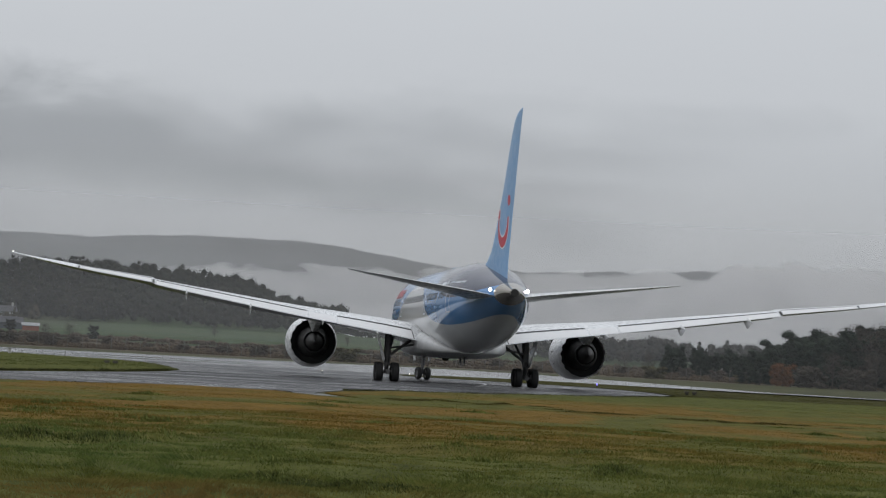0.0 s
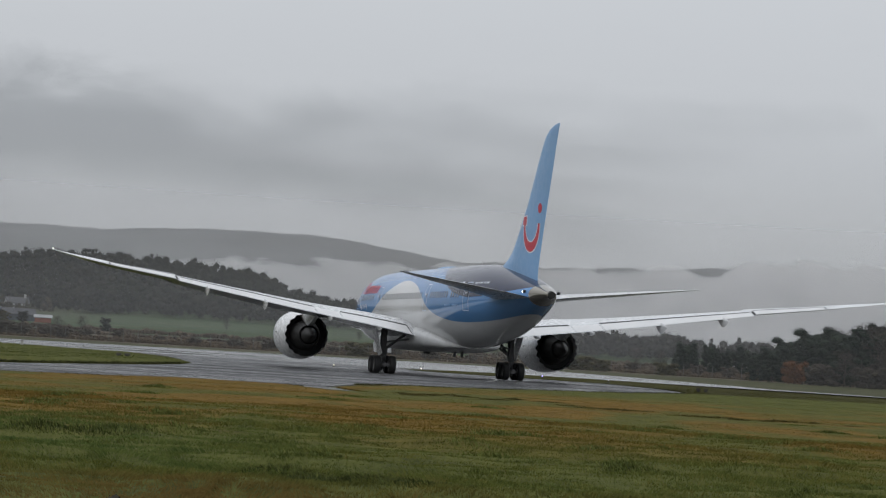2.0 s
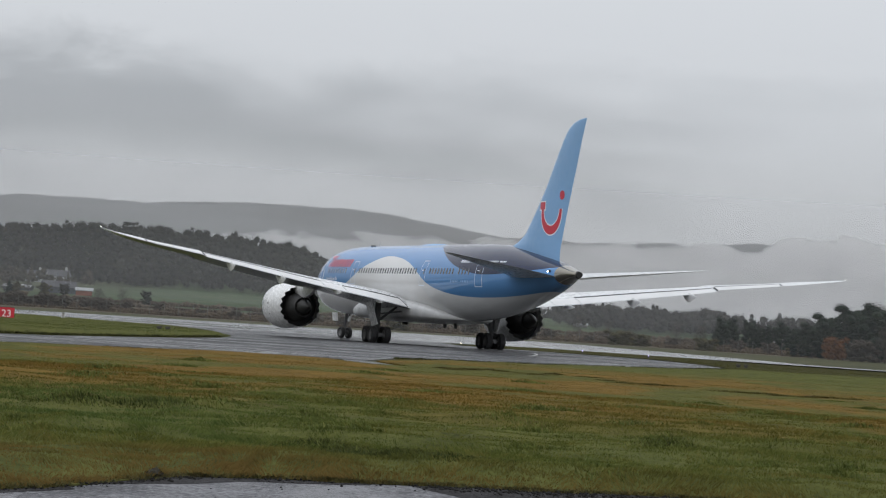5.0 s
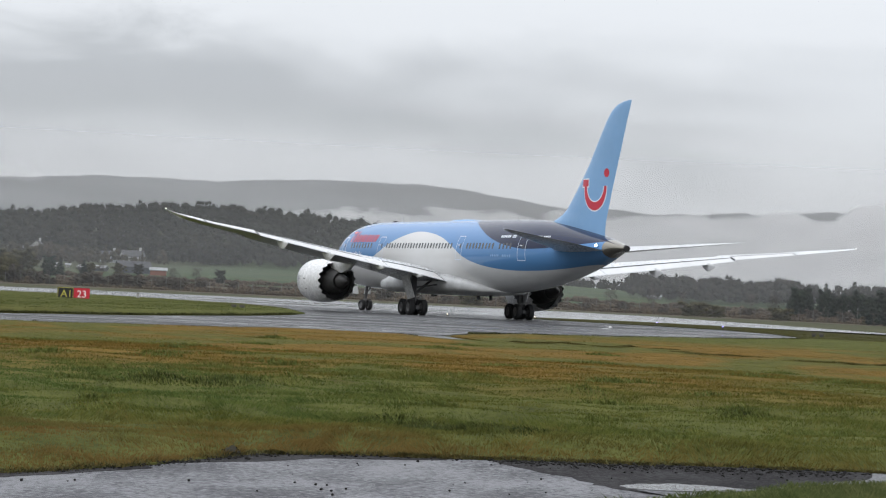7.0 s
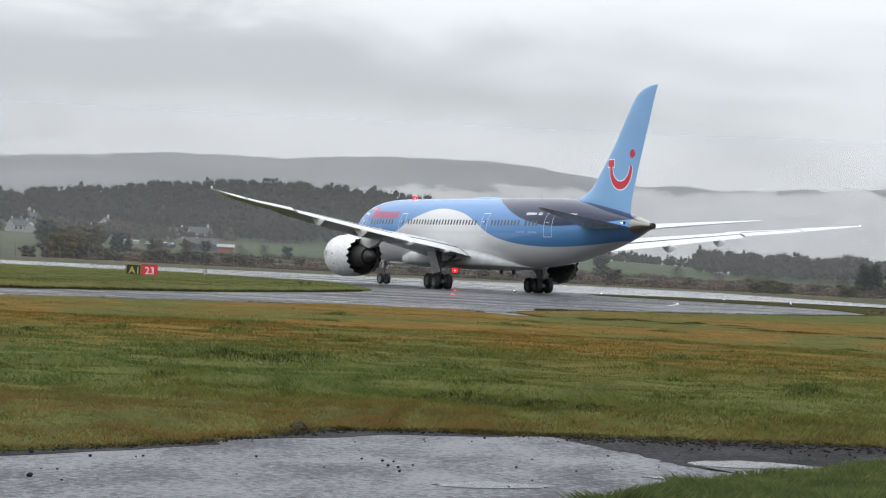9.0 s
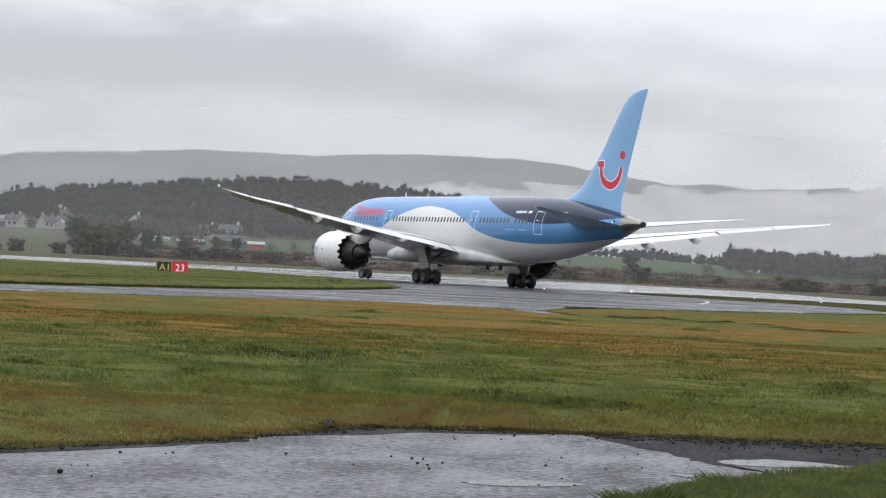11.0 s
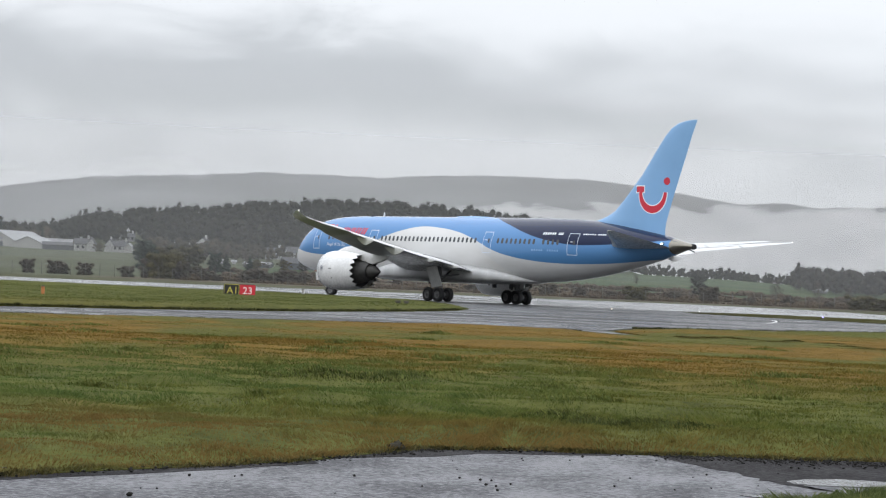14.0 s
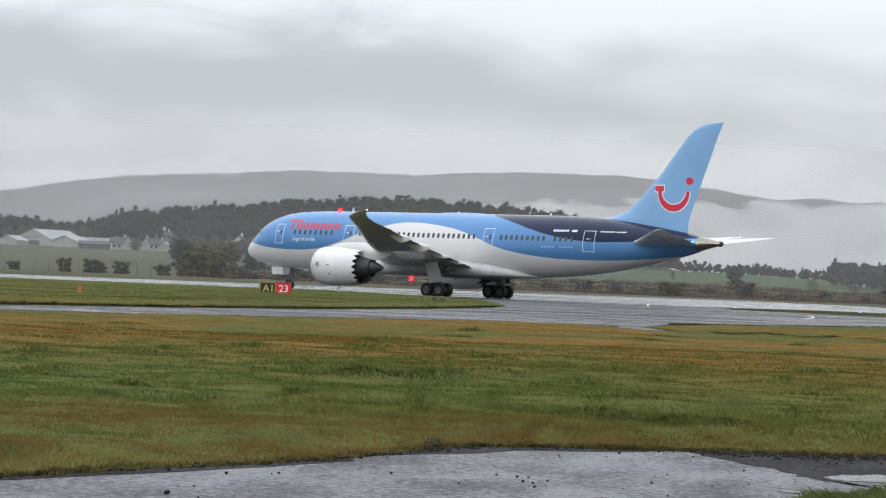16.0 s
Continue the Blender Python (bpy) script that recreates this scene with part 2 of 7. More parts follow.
def tube(bm, a, b, r0, r1=None, seg=14, mat=0, cap=True):
    a, b = Vector(a), Vector(b)
    r1 = r0 if r1 is None else r1
    q = (b - a).to_track_quat("Z", "Y")
    rings = []
    for p, r in ((a, r0), (b, r1)):
        rings.append([p + q @ Vector((r * math.cos(2 * math.pi * i / seg), r * math.sin(2 * math.pi * i / seg), 0)) for i in range(seg)])
    ring_loft(bm, rings, cap=cap, mat=mat)


def lathe(bm, profile, axis_from, seg=32, mat=0, caps=False):
    """Turn (distance along -y, radius) pairs about the y axis through axis_from."""
    o = Vector(axis_from)
    rings = [[o + Vector((r * math.cos(2 * math.pi * i / seg), -d, r * math.sin(2 * math.pi * i / seg))) for i in range(seg)] for d, r in profile]
    return ring_loft(bm, rings, cap=caps, mat=mat)


def sheet(bm, outline, z, mat=0):
    f = bm.faces.new([bm.verts.new((x, y, z)) for x, y in outline])
    f.material_index = mat
    return f


def slab(name, outline, top, mat, label, category, kind="structure", skirt=0.25, flare=0.0):
    """A flat piece of ground with an edge that goes down into the soil."""
    mid = [sum(p[i] for p in outline) / len(outline) for i in (0, 1)]
    bm = bmesh.new()
    f = sheet(bm, outline, top)
    bmesh.ops.triangulate(bm, faces=[f])
    rim = [e for e in bm.edges if len(e.link_faces) == 1] if skirt else []
    ex = bmesh.ops.extrude_edge_only(bm, edges=rim) if rim else {"geom": []}
    for v in (g for g in ex["geom"] if isinstance(g, bmesh.types.BMVert)):
        v.co.z -= skirt
        # a shallow sheet thins out over its margin
        v.co.x += flare * (v.co.x - mid[0])
        v.co.y += flare * (v.co.y - mid[1])
    return thing(name, bm, mat, label, category, kind=kind)


# ---------------------------------------------------------------- the land
def smoothstep(a, b, x):
    t = min(1.0, max(0.0, (x - a) / (b - a)))
    return t * t * (3 - 2 * t)


HILL = [(-60, 1.2), (-30, 1.1), (-22, 1.3), (-18, 1.62), (-16.3, 1.93), (-15, 2.11), (-12.4, 2.29), (-11.1, 2.38), (-9.6, 2.40), (-8.4, 2.38),
        (-7.6, 2.46), (-6.4, 2.54), (-4.9, 2.56), (-3.8, 2.57), (-2.6, 2.49), (-1.3, 2.31), (-0.4, 2.18), (0.1, 2.12), (0.75, 2.2), (1.7, 2.13),
        (3.2, 2.17), (3.9, 2.25), (4.4, 2.2), (5.9, 2.35), (7.0, 2.31), (7.8, 2.26), (9, 2.0), (12, 1.7), (20, 1.5), (60, 1.2)]
WOOD = [(-30, 0.6), (-21, 0.8), (-18, 0.95), (-17.1, 1.0), (-16.5, 0.96), (-15.6, 1.12), (-14.9, 1.32), (-14.1, 1.44), (-12.8, 1.58), (-11.5, 1.73),
        (-9.6, 1.91), (-8.2, 1.92), (-7.1, 1.89), (-6.1, 1.82), (-5.0, 1.71), (-4.4, 1.56), (-3.7, 1.28), (-2.5, 1.02), (-1.5, 0.75), (-0.2, 0.58),
        (0.9, 0.66), (2.5, 0.8), (3.8, 0.90), (4.6, 0.6), (5.1, 0.35), (6, 0.3), (8, 0.3), (14, 0.4), (30, 0.4)]
HILL_AT, WOOD_AT = 3900.0, 1300.0


def between(table, a):
    return float(np.interp(a, [p[0] for p in table], [p[1] for p in table]))


def crest(az):
    """The hill's summit height at a bearing (degrees right of +y)."""
    if abs(az) > 60:
        return EYE + HILL_AT * math.tan(radians(1.2))
    # crags and gullies along the rim
    crag = 0.035 * noise.noise(Vector((az * 1.3, 2.0, 0.0))) + 0.022 * noise.noise(Vector((az * 4.1, 5.0, 0.0))) + 0.012 * noise.noise(Vector((az * 9.0, 8.0, 0.0)))
    return EYE + HILL_AT * math.tan(radians(between(HILL, az) + crag - 0.025))


def wood_crest(az):
    if abs(az) > 30:
        return EYE + WOOD_AT * math.tan(radians(0.6))
    return EYE + WOOD_AT * math.tan(radians(between(WOOD, az)))


def land_height(x, y):
    r = math.hypot(x, y)
    az = math.degrees(math.atan2(x, y))
    if r < 440:
        return -0.02
    z = -0.02
    # pasture climbing behind the heath
    rise = 9.5 if az < -2 else 9.5 - 3.0 * smoothstep(-2, 4, az)
    z += rise * smoothstep(470, 1150, r)
    # wooded ridge
    ridge = max(0.0, wood_crest(az) - 12.4 - z)
    z += ridge * smoothstep(1050, 1330, r) * (1 - smoothstep(1500, 2100, r) * 0.85)
    # moorland hill
    k = smoothstep(2600, HILL_AT, r)
    z += (crest(az) - z) * k if r <= HILL_AT else (crest(az) - z)
    if r > HILL_AT:
        z -= (r - HILL_AT) * 0.06
    if 1400 < r < HILL_AT - 5:
        z += 14.0 * k * (1 - k) * 4 * noise.fractal(Vector((x * 0.0022, y * 0.0016, 3.1)), 0.9, 2.0, 6)
    return z


def build_land():
    rad = [0.0, 6, 12, 20, 40, 80, 140, 220, 320, 440, 470, 520, 580, 650, 730, 820, 920, 1030, 1120, 1200, 1270, 1330, 1420, 1550, 1750, 2000]
    rad += [2000 + 1900 * i / 34 for i in range(1, 35)] + [4100, 4500, 4900]
    az = [-180 + 6 * i for i in range(26)] + [-24 + 0.1 * i for i in range(401)] + [16 + 4 * (i + 1) for i in range(40)]
    verts, faces = [(0, 0, -0.02)], []
    for r in rad[1:]:
        for a in az:
            x, y = r * math.sin(radians(a)), r * math.cos(radians(a))
            verts.append((x, y, land_height(x, y)))
    n = len(az)
    for j in range(n):
        faces.append((0, 1 + j, 1 + (j + 1) % n))
    for i in range(len(rad) - 2):
        for j in range(n):
            a, b = 1 + i * n + j, 1 + i * n + (j + 1) % n
            faces.append((a, a + n, b + n, b))
    me = bpy.data.meshes.new("ground")
    me.from_pydata(verts, [], faces)
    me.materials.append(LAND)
    me.polygons.foreach_set("use_smooth", [True] * len(me.polygons))
    tagged(new("ground", me), "wet autumn airfield grass, pasture and moorland hills", "ground", kind="structure")


build_land()

TARMAC = wet_asphalt("wet_taxiway_asphalt", (0.038, 0.038, 0.041), 0.09, 0.9, 1.3, (0.30, 1.5, 1.0), 0.17, 0.3)
RUNWAY = wet_asphalt("wet_runway_asphalt", (0.10, 0.10, 0.105), 0.08, 0.22, 0.6, (0.3, 1.0, 1.0))
ROAD = worn_road("wet_road_asphalt", (0.022, 0.022, 0.027), (0.056, 0.056, 0.065), (0.084, 0.084, 0.094), (0.13, 0.128, 0.13), 0.78, 0.42, 1.0, 0.35)
MUD = worn_road("wet_mud_and_grit", (0.012, 0.011, 0.012), (0.020, 0.019, 0.020), (0.036, 0.034, 0.036), (0.055, 0.052, 0.053), 1.0, 0.75, 1.0, 0.06)

slab("runway", [(-420, 205), (-70, 219), (-40, 226), (-10, 236), (5, 250), (14, 246), (24, 226), (38, 219), (120, 205), (120, 226), (45, 246), (35, 262),
                (26, 318), (12, 395), (-6, 405), (-34, 380), (-60, 352), (-90, 322), (-200, 300), (-420, 290)],
     0.006, RUNWAY, "wet grey asphalt runway shining under the overcast sky", "runway")
slab("taxiway", [(-62, 40), (-40, 64), (-26.3, 81.5), (-20.1, 89.4), (-15, 96.6), (-12, 100), (-9, 101.3), (-6.2, 101.6), (-3.9, 96.2), (-3.6, 97), (-5.6, 106),
                 (-5.0, 114), (-3.8, 118), (0.5, 125.5), (6.7, 139), (11.5, 151), (14.8, 162), (16, 173), (15.6, 186), (12.6, 204), (7.3, 209), (1.2, 214),
                 (-3.3, 220.2), (-6, 240), (-25, 240), (-48, 232), (-52, 226), (-34, 206), (-30, 196), (-24, 176), (-34, 130), (-62, 90)],
     0.012, TARMAC, "wet dark asphalt taxiway with bright sheen", "taxiway")

ISLE = [(-140, 30), (-62, 62), (-40, 84), (-30.7, 95.5), (-26.3, 105.5), (-21.6, 121), (-18.7, 142), (-17.8, 158), (-18.4, 170), (-19.6, 176.5), (-22.5, 190),
        (-27, 203), (-33, 212), (-41, 219.5), (-55, 218.5), (-70, 216), (-160, 208), (-300, 190)]
STRIP = [(-3.8, 222), (1.2, 214.5), (7.3, 209.5), (12.6, 204.5), (15.9, 187), (16.3, 173), (15.2, 162), (30, 170), (70, 190), (120, 204),
         (38, 218.5), (24, 225.5), (14, 245), (5, 249), (-1, 240)]
slab("grass_island", ISLE, 0.05, ISLETURF, "mown green grass island between the taxiways", "grass")
slab("grass_strip", STRIP, 0.05, STRIPSOIL, "dark grass strip between taxiway and runway", "grass")
FIELD = [(-62, 39.5), (-40, 63.5), (-26.3, 81), (-20.1, 88.9), (-15, 96.1), (-12, 99.5), (-9, 100.8), (-6.2, 101.1), (-3.9, 95.7), (-3.1, 97), (-5.1, 106),
         (-4.5, 113.5), (-3.4, 117.5), (0.9, 125), (7.1, 138.5), (11.9, 150.5), (15.2, 161.9), (30, 169.9), (70, 189), (120, 203), (160, 120), (120, 29), (14, 29.6),
         (6, 28.2), (2.8, 27.65), (1.3, 27.3), (-0.3, 26.75), (-1.2, 26.4), (-2.1, 26.2), (-3.2, 25.6), (-3.6, 24.4), (-4.1, 22.9), (-5.2, 21.0), (-6.3, 19.2), (-9, 16),
         (-20, 8), (-60, 4), (-110, 15)]
slab("meadow", FIELD, 0.028, MEADOW, "rough wet meadow, russet moss and green tussocks", "grass")
VERGE = [(-0.4, 17.5), (0.2, 20.0), (0.75, 21.4), (1.2, 22.3), (1.9, 23.5), (2.7, 24.8), (4.2, 26.3), (6.5, 27.5), (11, 28.6), (16, 22), (12, 8), (1, 6)]
slab("verge", VERGE, 0.07, MEADOW, "grass verge at the edge of the wet road", "grass")
slab("road", [(-30, -12), (-26, 6), (-9, 16.3), (-6.2, 19.4), (-5.1, 21.2), (-4.0, 23.1), (-3.5, 24.5), (-3.1, 25.7), (-2.1, 26.4), (-1.2, 26.6), (-0.3, 26.9), (1.3, 28.1),
              (2.8, 28.6), (6, 29.2), (14, 31.2), (24, 30), (20, -12)], 0.016, ROAD, "wet worn asphalt perimeter road with puddles", "road")


gen = np.random.default_rng(11)
LATTICE = gen.uniform(size=(64, 64))


def patches(x, y, size):
    """Smooth random field, 0 to 1, with patches of that size in metres."""
    u, v = x / size + 40.0, y / size + 40.0
    i, j = np.floor(u).astype(int), np.floor(v).astype(int)
    a, b = u - i, v - j
    a, b = a * a * (3 - 2 * a), b * b * (3 - 2 * b)
    g = lambda p, q: LATTICE[p % 64, q % 64]
    return (g(i, j) * (1 - a) + g(i + 1, j) * a) * (1 - b) + (g(i, j + 1) * (1 - a) + g(i + 1, j + 1) * a) * b


def inside(x, y, outline):
    hit = np.zeros(len(x), bool)
    for (x0, y0), (x1, y1) in zip(outline, outline[1:] + outline[:1]):
        if y0 != y1:
            hit ^= ((y0 > y) != (y1 > y)) & (x < (x1 - x0) * (y - y0) / (y1 - y0) + x0)
    return hit


def edge_gap(x, y, outline):
    """Distance to the nearest side of an outline."""
    best = np.full(len(x), 1e9)
    for (x0, y0), (x1, y1) in zip(outline, outline[1:] + outline[:1]):
        dx, dy = x1 - x0, y1 - y0
        f = np.clip(((x - x0) * dx + (y - y0) * dy) / (dx * dx + dy * dy), 0, 1)
        best = np.minimum(best, np.hypot(x - x0 - f * dx, y - y0 - f * dy))
    return best


def ease(a, b, x):
    f = np.clip((x - a) / (b - a), 0, 1)
    return f * f * (3 - 2 * f)


# banks and hummocks: x, y, half length, half depth, height
BANKS = [(-1.9, 33.4, 1.1, 0.40, 0.08), (-0.8, 33.0, 0.9, 0.35, 0.06), (2.6, 36.6, 0.5, 0.4, 0.12), (-6.7, 39.6, 0.6, 0.5, 0.15), (-5.5, 39.9, 0.7, 0.5, 0.14),
         (-4.8, 42.2, 0.6, 0.5, 0.13), (0.3, 43.5, 0.6, 0.5, 0.12), (-8.4, 36.0, 1.2, 0.6, 0.14), (-6.9, 33.4, 1.0, 0.5, 0.13), (-5.2, 31.6, 0.9, 0.5, 0.12)]


def field_swell(x, y):
    """Hummocky turf of the meadow: height of the soil."""
    gap = edge_gap(x, y, FIELD)
    far_ = ease(45.0, 75.0, y)
    h = (1 - far_) * (0.075 * patches(x, y * 1.6, 0.8) ** 1.6 + 0.10 * patches(x + 13, y * 1.5 + 5, 2.1) ** 1.7) + (0.07 - 0.02 * far_) * patches(x + 7, y + 29, 5.5)
    h = h + far_ * (0.06 * patches(x * 0.7, y + 3, 2.4) ** 1.5 + 0.04 * patches(x, y, 9.0))
    for cx, cy, sx, sy, up_ in BANKS:
        h = h + up_ * np.exp(-((x - cx) / sx) ** 2 - ((y - cy) / sy) ** 2)
    return 0.033 + h * ease(0.0, 1.4, gap)


def isle_swell(x, y):
    """The island's turf: a rough rim that falls away inwards."""
    gap = edge_gap(x, y, ISLE)
    return 0.055 + (0.16 * (1 - 0.8 * ease(5.0, 16.0, gap)) + 0.06 * patches(x, y, 2.6) + 0.05 * patches(x + 9, y, 6.0)) * ease(0.0, 1.3, gap)


def turf(name, outline, swell, az0, az1, r0, r1, step_az, step_r, label, mat):
    az = np.radians(np.arange(az0, az1, step_az))
    r = np.exp(np.arange(math.log(r0), math.log(r1), step_r))
    x, y = (r[:, None] * np.sin(az)).ravel(), (r[:, None] * np.cos(az)).ravel()
    ok = inside(x, y, outline)
    z = swell(x, y)
    n = len(az)
    a = (np.arange(len(r) - 1)[:, None] * n + np.arange(n - 1)).ravel()
    quad = np.stack([a, a + 1, a + n + 1, a + n], 1)
    quad = quad[ok[quad].all(1)]
    used, flat = np.unique(quad, return_inverse=True)
    me = bpy.data.meshes.new(name)
    me.from_pydata(np.stack([x, y, z], 1)[used].tolist(), [], flat.reshape(-1, 4).tolist())
    me.materials.append(mat)
    me.polygons.foreach_set("use_smooth", [True] * len(me.polygons))
    tagged(new(name, me), label, "grass", kind="structure")


turf("meadow_turf", FIELD, field_swell, -24.0, 14.0, 18.0, 182.0, 0.16, 0.0048, "hummocky wet turf of the rough meadow", MEADOW)
turf("island_turf", ISLE, isle_swell, -27.0, -4.5, 80.0, 225.0, 0.12, 0.006, "rough turf of the grass island with a raised rim", ISLETURF)


# ---------------------------------------------------------------- woods, hedges and single trees
def foliage(name, stops, rough=0.85, scale=0.25, relief=0.9):
    m = shader(name, stops[1][1], rough, spec=0.15)
    k = Nodes(m)
    g = k.n("ShaderNodeNewGeometry")
    f = k.mix(0.75, g.outputs["Random Per Island"], k.noise(k.where(), scale, 3.0))
    k.base(k.ramp(f, stops))
    k.bump(k.noise(k.where(), relief, 4.0, 0.7), 1.0, 0.9 / relief)
    return m


AUTUMN = foliage("autumn_wood_leaves", ((0.25, (0.010, 0.011, 0.007)), (0.5, (0.014, 0.0155, 0.0095)), (0.68, (0.020, 0.019, 0.012)), (0.85, (0.029, 0.022, 0.013))), scale=0.03)
EVERGREEN = foliage("evergreen_needles", ((0.2, (0.006, 0.012, 0.008)), (0.5, (0.014, 0.024, 0.014)), (0.8, (0.026, 0.040, 0.022))))
RUST = foliage("rust_orange_leaves", ((0.2, (0.055, 0.022, 0.010)), (0.5, (0.115, 0.048, 0.018)), (0.8, (0.165, 0.080, 0.030))))
OLIVE = foliage("olive_autumn_leaves", ((0.2, (0.024, 0.022, 0.010)), (0.5, (0.056, 0.049, 0.020)), (0.8, (0.095, 0.078, 0.030))))
BELT = foliage("bare_brown_twigs", ((0.25, (0.012, 0.0115, 0.009)), (0.5, (0.021, 0.019, 0.015)), (0.8, (0.033, 0.028, 0.022))), scale=0.08)
FARMLEAF = foliage("brown_farm_tree_leaves", ((0.25, (0.020, 0.020, 0.012)), (0.5, (0.042, 0.036, 0.022)), (0.8, (0.070, 0.054, 0.034))), scale=0.08)
HEDGE = foliage("dark_hedge_leaves", ((0.2, (0.034, 0.029, 0.022)), (0.5, (0.054, 0.045, 0.035)), (0.8, (0.078, 0.064, 0.048))))
HEATH = foliage("brown_heath_scrub", ((0.2, (0.038, 0.027, 0.018)), (0.5, (0.072, 0.052, 0.034)), (0.8, (0.110, 0.082, 0.054))), scale=0.06)
BARK = plain("wet_bark", (0.045, 0.036, 0.028), 0.85, vary=0.4, scale=2.0)
rng = np.random.default_rng(5)


def leaf_cloud(centres, radii, count, size, flat=0.8):
    """Small tilted leaf clumps (one bent quad each) filling lobes; returns verts and faces."""
    vs, fs = [], []
    for _ in range(count):
        i = rng.integers(len(centres))
        d = rng.normal(size=3)
        d /= np.linalg.norm(d)
        p = np.array(centres[i]) + d * np.array((1, 1, flat)) * radii[i] * rng.uniform(0.50, 0.96)
        u = rng.normal(size=3)
        u /= np.linalg.norm(u)
        w = np.cross(u, rng.normal(size=3))
        w /= np.linalg.norm(w) + 1e-9
        s = size * rng.uniform(0.6, 1.4)
        b = len(vs)
        vs += [tuple(p - u * s), tuple(p + w * s * 0.7 + d * 0.3 * s), tuple(p + u * s), tuple(p - w * s * 0.7 + d * 0.3 * s)]
        fs += [(b, b + 1, b + 2), (b, b + 2, b + 3)]
    return vs, fs


def heart(centres, radii, share=0.72, flat=0.8, near=1):
    """Lumpy inner mass of a crown: one noise-bent ball a lobe; returns verts and faces."""
    bm = bmesh.new()
    for c, r in zip(centres, radii):
        made = bmesh.ops.create_icosphere(bm, subdivisions=near, radius=1.0)
        for v in made["verts"]:
            k = r * share * (1 + 0.6 * noise.noise(v.co * 2.0 + Vector(c) * 3.0))
            v.co = Vector((c[0] + v.co.x * k, c[1] + v.co.y * k, max(0.02, c[2] + v.co.z * k * flat)))
    bm.verts.index_update()
    out = [tuple(v.co) for v in bm.verts], [tuple(v.index for v in f.verts) for f in bm.faces]
    bm.free()
    return out


def joined(one, two):
    b = len(one[0])
    return one[0] + two[0], one[1] + [tuple(i + b for i in f) for f in two[1]]


def limbs(bm, height, spread, thick, count, start=0.3):
    tube(bm, (0, 0, -0.3), (0.05 * spread, 0, height * 0.55), thick, thick * 0.6, 8, cap=False)
    tube(bm, (0.05 * spread, 0, height * 0.53), (0.0, 0.08 * spread, height * 0.92), thick * 0.6, thick * 0.12, 7, cap=False)
    tips = []
    for i in range(count):
        a = i * 2.4 + rng.uniform(-0.4, 0.4)
        z0 = height * (start + (0.85 - start) * i / count)
        ln = spread * rng.uniform(0.6, 1.0) * (1.15 - 0.55 * i / count)
        p0 = Vector((0.03 * spread, 0.02 * spread, z0))
        p1 = p0 + Vector((math.cos(a) * ln * 0.55, math.sin(a) * ln * 0.55, ln * 0.38))
        p2 = p1 + Vector((math.cos(a + 0.3) * ln * 0.45, math.sin(a + 0.3) * ln * 0.45, ln * 0.30))
        tube(bm, p0, p1, thick * 0.34, thick * 0.2, 6, cap=False)
        tube(bm, p1, p2, thick * 0.2, thick * 0.05, 5, cap=False)
        for j in range(3):
            q = p1.lerp(p2, 0.3 + 0.3 * j)
            b = a + rng.uniform(-1.3, 1.3)
            tube(bm, q, q + Vector((math.cos(b) * ln * 0.28, math.sin(b) * ln * 0.28, ln * 0.2)), thick * 0.08, thick * 0.03, 4, cap=False)
        tips += [tuple(p1), tuple(p2)]
    return tips


def leaf_mesh(name, vs, fs, mat):
    me = bpy.data.meshes.new(name)
    me.from_pydata(vs, [], fs)
    me.materials.append(mat)
    return me


def tree_kind(shape, height, width, leaves, size, mat, low=True):
    """Trunk mesh and crown mesh of one kind of tree standing at the origin."""
    bm = bmesh.new()
    if shape == "broad":
        tips = limbs(bm, height, width * 0.52, height * 0.016, 16, 0.10)
        cent = [(0, 0, height * 0.80), (0, 0, height * 0.5)] + [(x, y, z * 0.96) for x, y, z in tips]
        rad = [width * 0.22, width * 0.3] + [width * rng.uniform(0.13, 0.20) for _ in tips]
    elif shape == "bush":
        tips = limbs(bm, height, width * 0.55, height * 0.02, 9, 0.02)
        cent = [(x, y, min(height * 0.88, z * 0.9 + 0.1)) for x, y, z in tips] + [(0, 0, height * 0.4)]
        rad = [width * rng.uniform(0.15, 0.24) for _ in cent]
        # skirts of twigs down to the grass
        for i in range(9):
            a = i * 0.7
            cent.append((math.cos(a) * width * 0.30, math.sin(a) * width * 0.30, height * rng.uniform(0.10, 0.26)))
            rad.append(width * rng.uniform(0.13, 0.20))
    else:
        tube(bm, (0, 0, -0.3), (0, 0, height * 0.97), height * 0.018, height * 0.004, 8, cap=False)
        cent, rad = [], []
        for i in range(26):
            f = i / 25
            a = i * 2.4
            ln = width * 0.42 * (1 - f) ** 0.8 * rng.uniform(0.6, 1.1)
            z = height * (0.10 + 0.88 * f)
            tube(bm, (0, 0, z), (math.cos(a) * ln, math.sin(a) * ln, z - 0.05 * ln), height * 0.006 * (1.1 - f), 0.01, 5, cap=False)
            cent.append((math.cos(a) * ln * 0.55, math.sin(a) * ln * 0.55, z))
            rad.append(max(0.25, width * 0.24 * (1 - f) ** 0.7))
    if shape == "broad" and low:
        for i in range(5):
            a = i * 1.3
            cent.append((math.cos(a) * width * 0.27, math.sin(a) * width * 0.27, height * (0.12 + 0.05 * (i % 3))))
            rad.append(width * 0.2)
    cloud = leaf_cloud(cent, rad, leaves, size, 0.75 if shape != "pine" else 0.5)
    vs, fs = joined(heart(cent, rad, {"bush": 0.60, "pine": 0.74}.get(shape, 0.68), 0.75, 1), cloud) if low or shape != "broad" else cloud
    return to_mesh("trunk", bm, BARK), leaf_mesh("crown", vs, fs, mat)


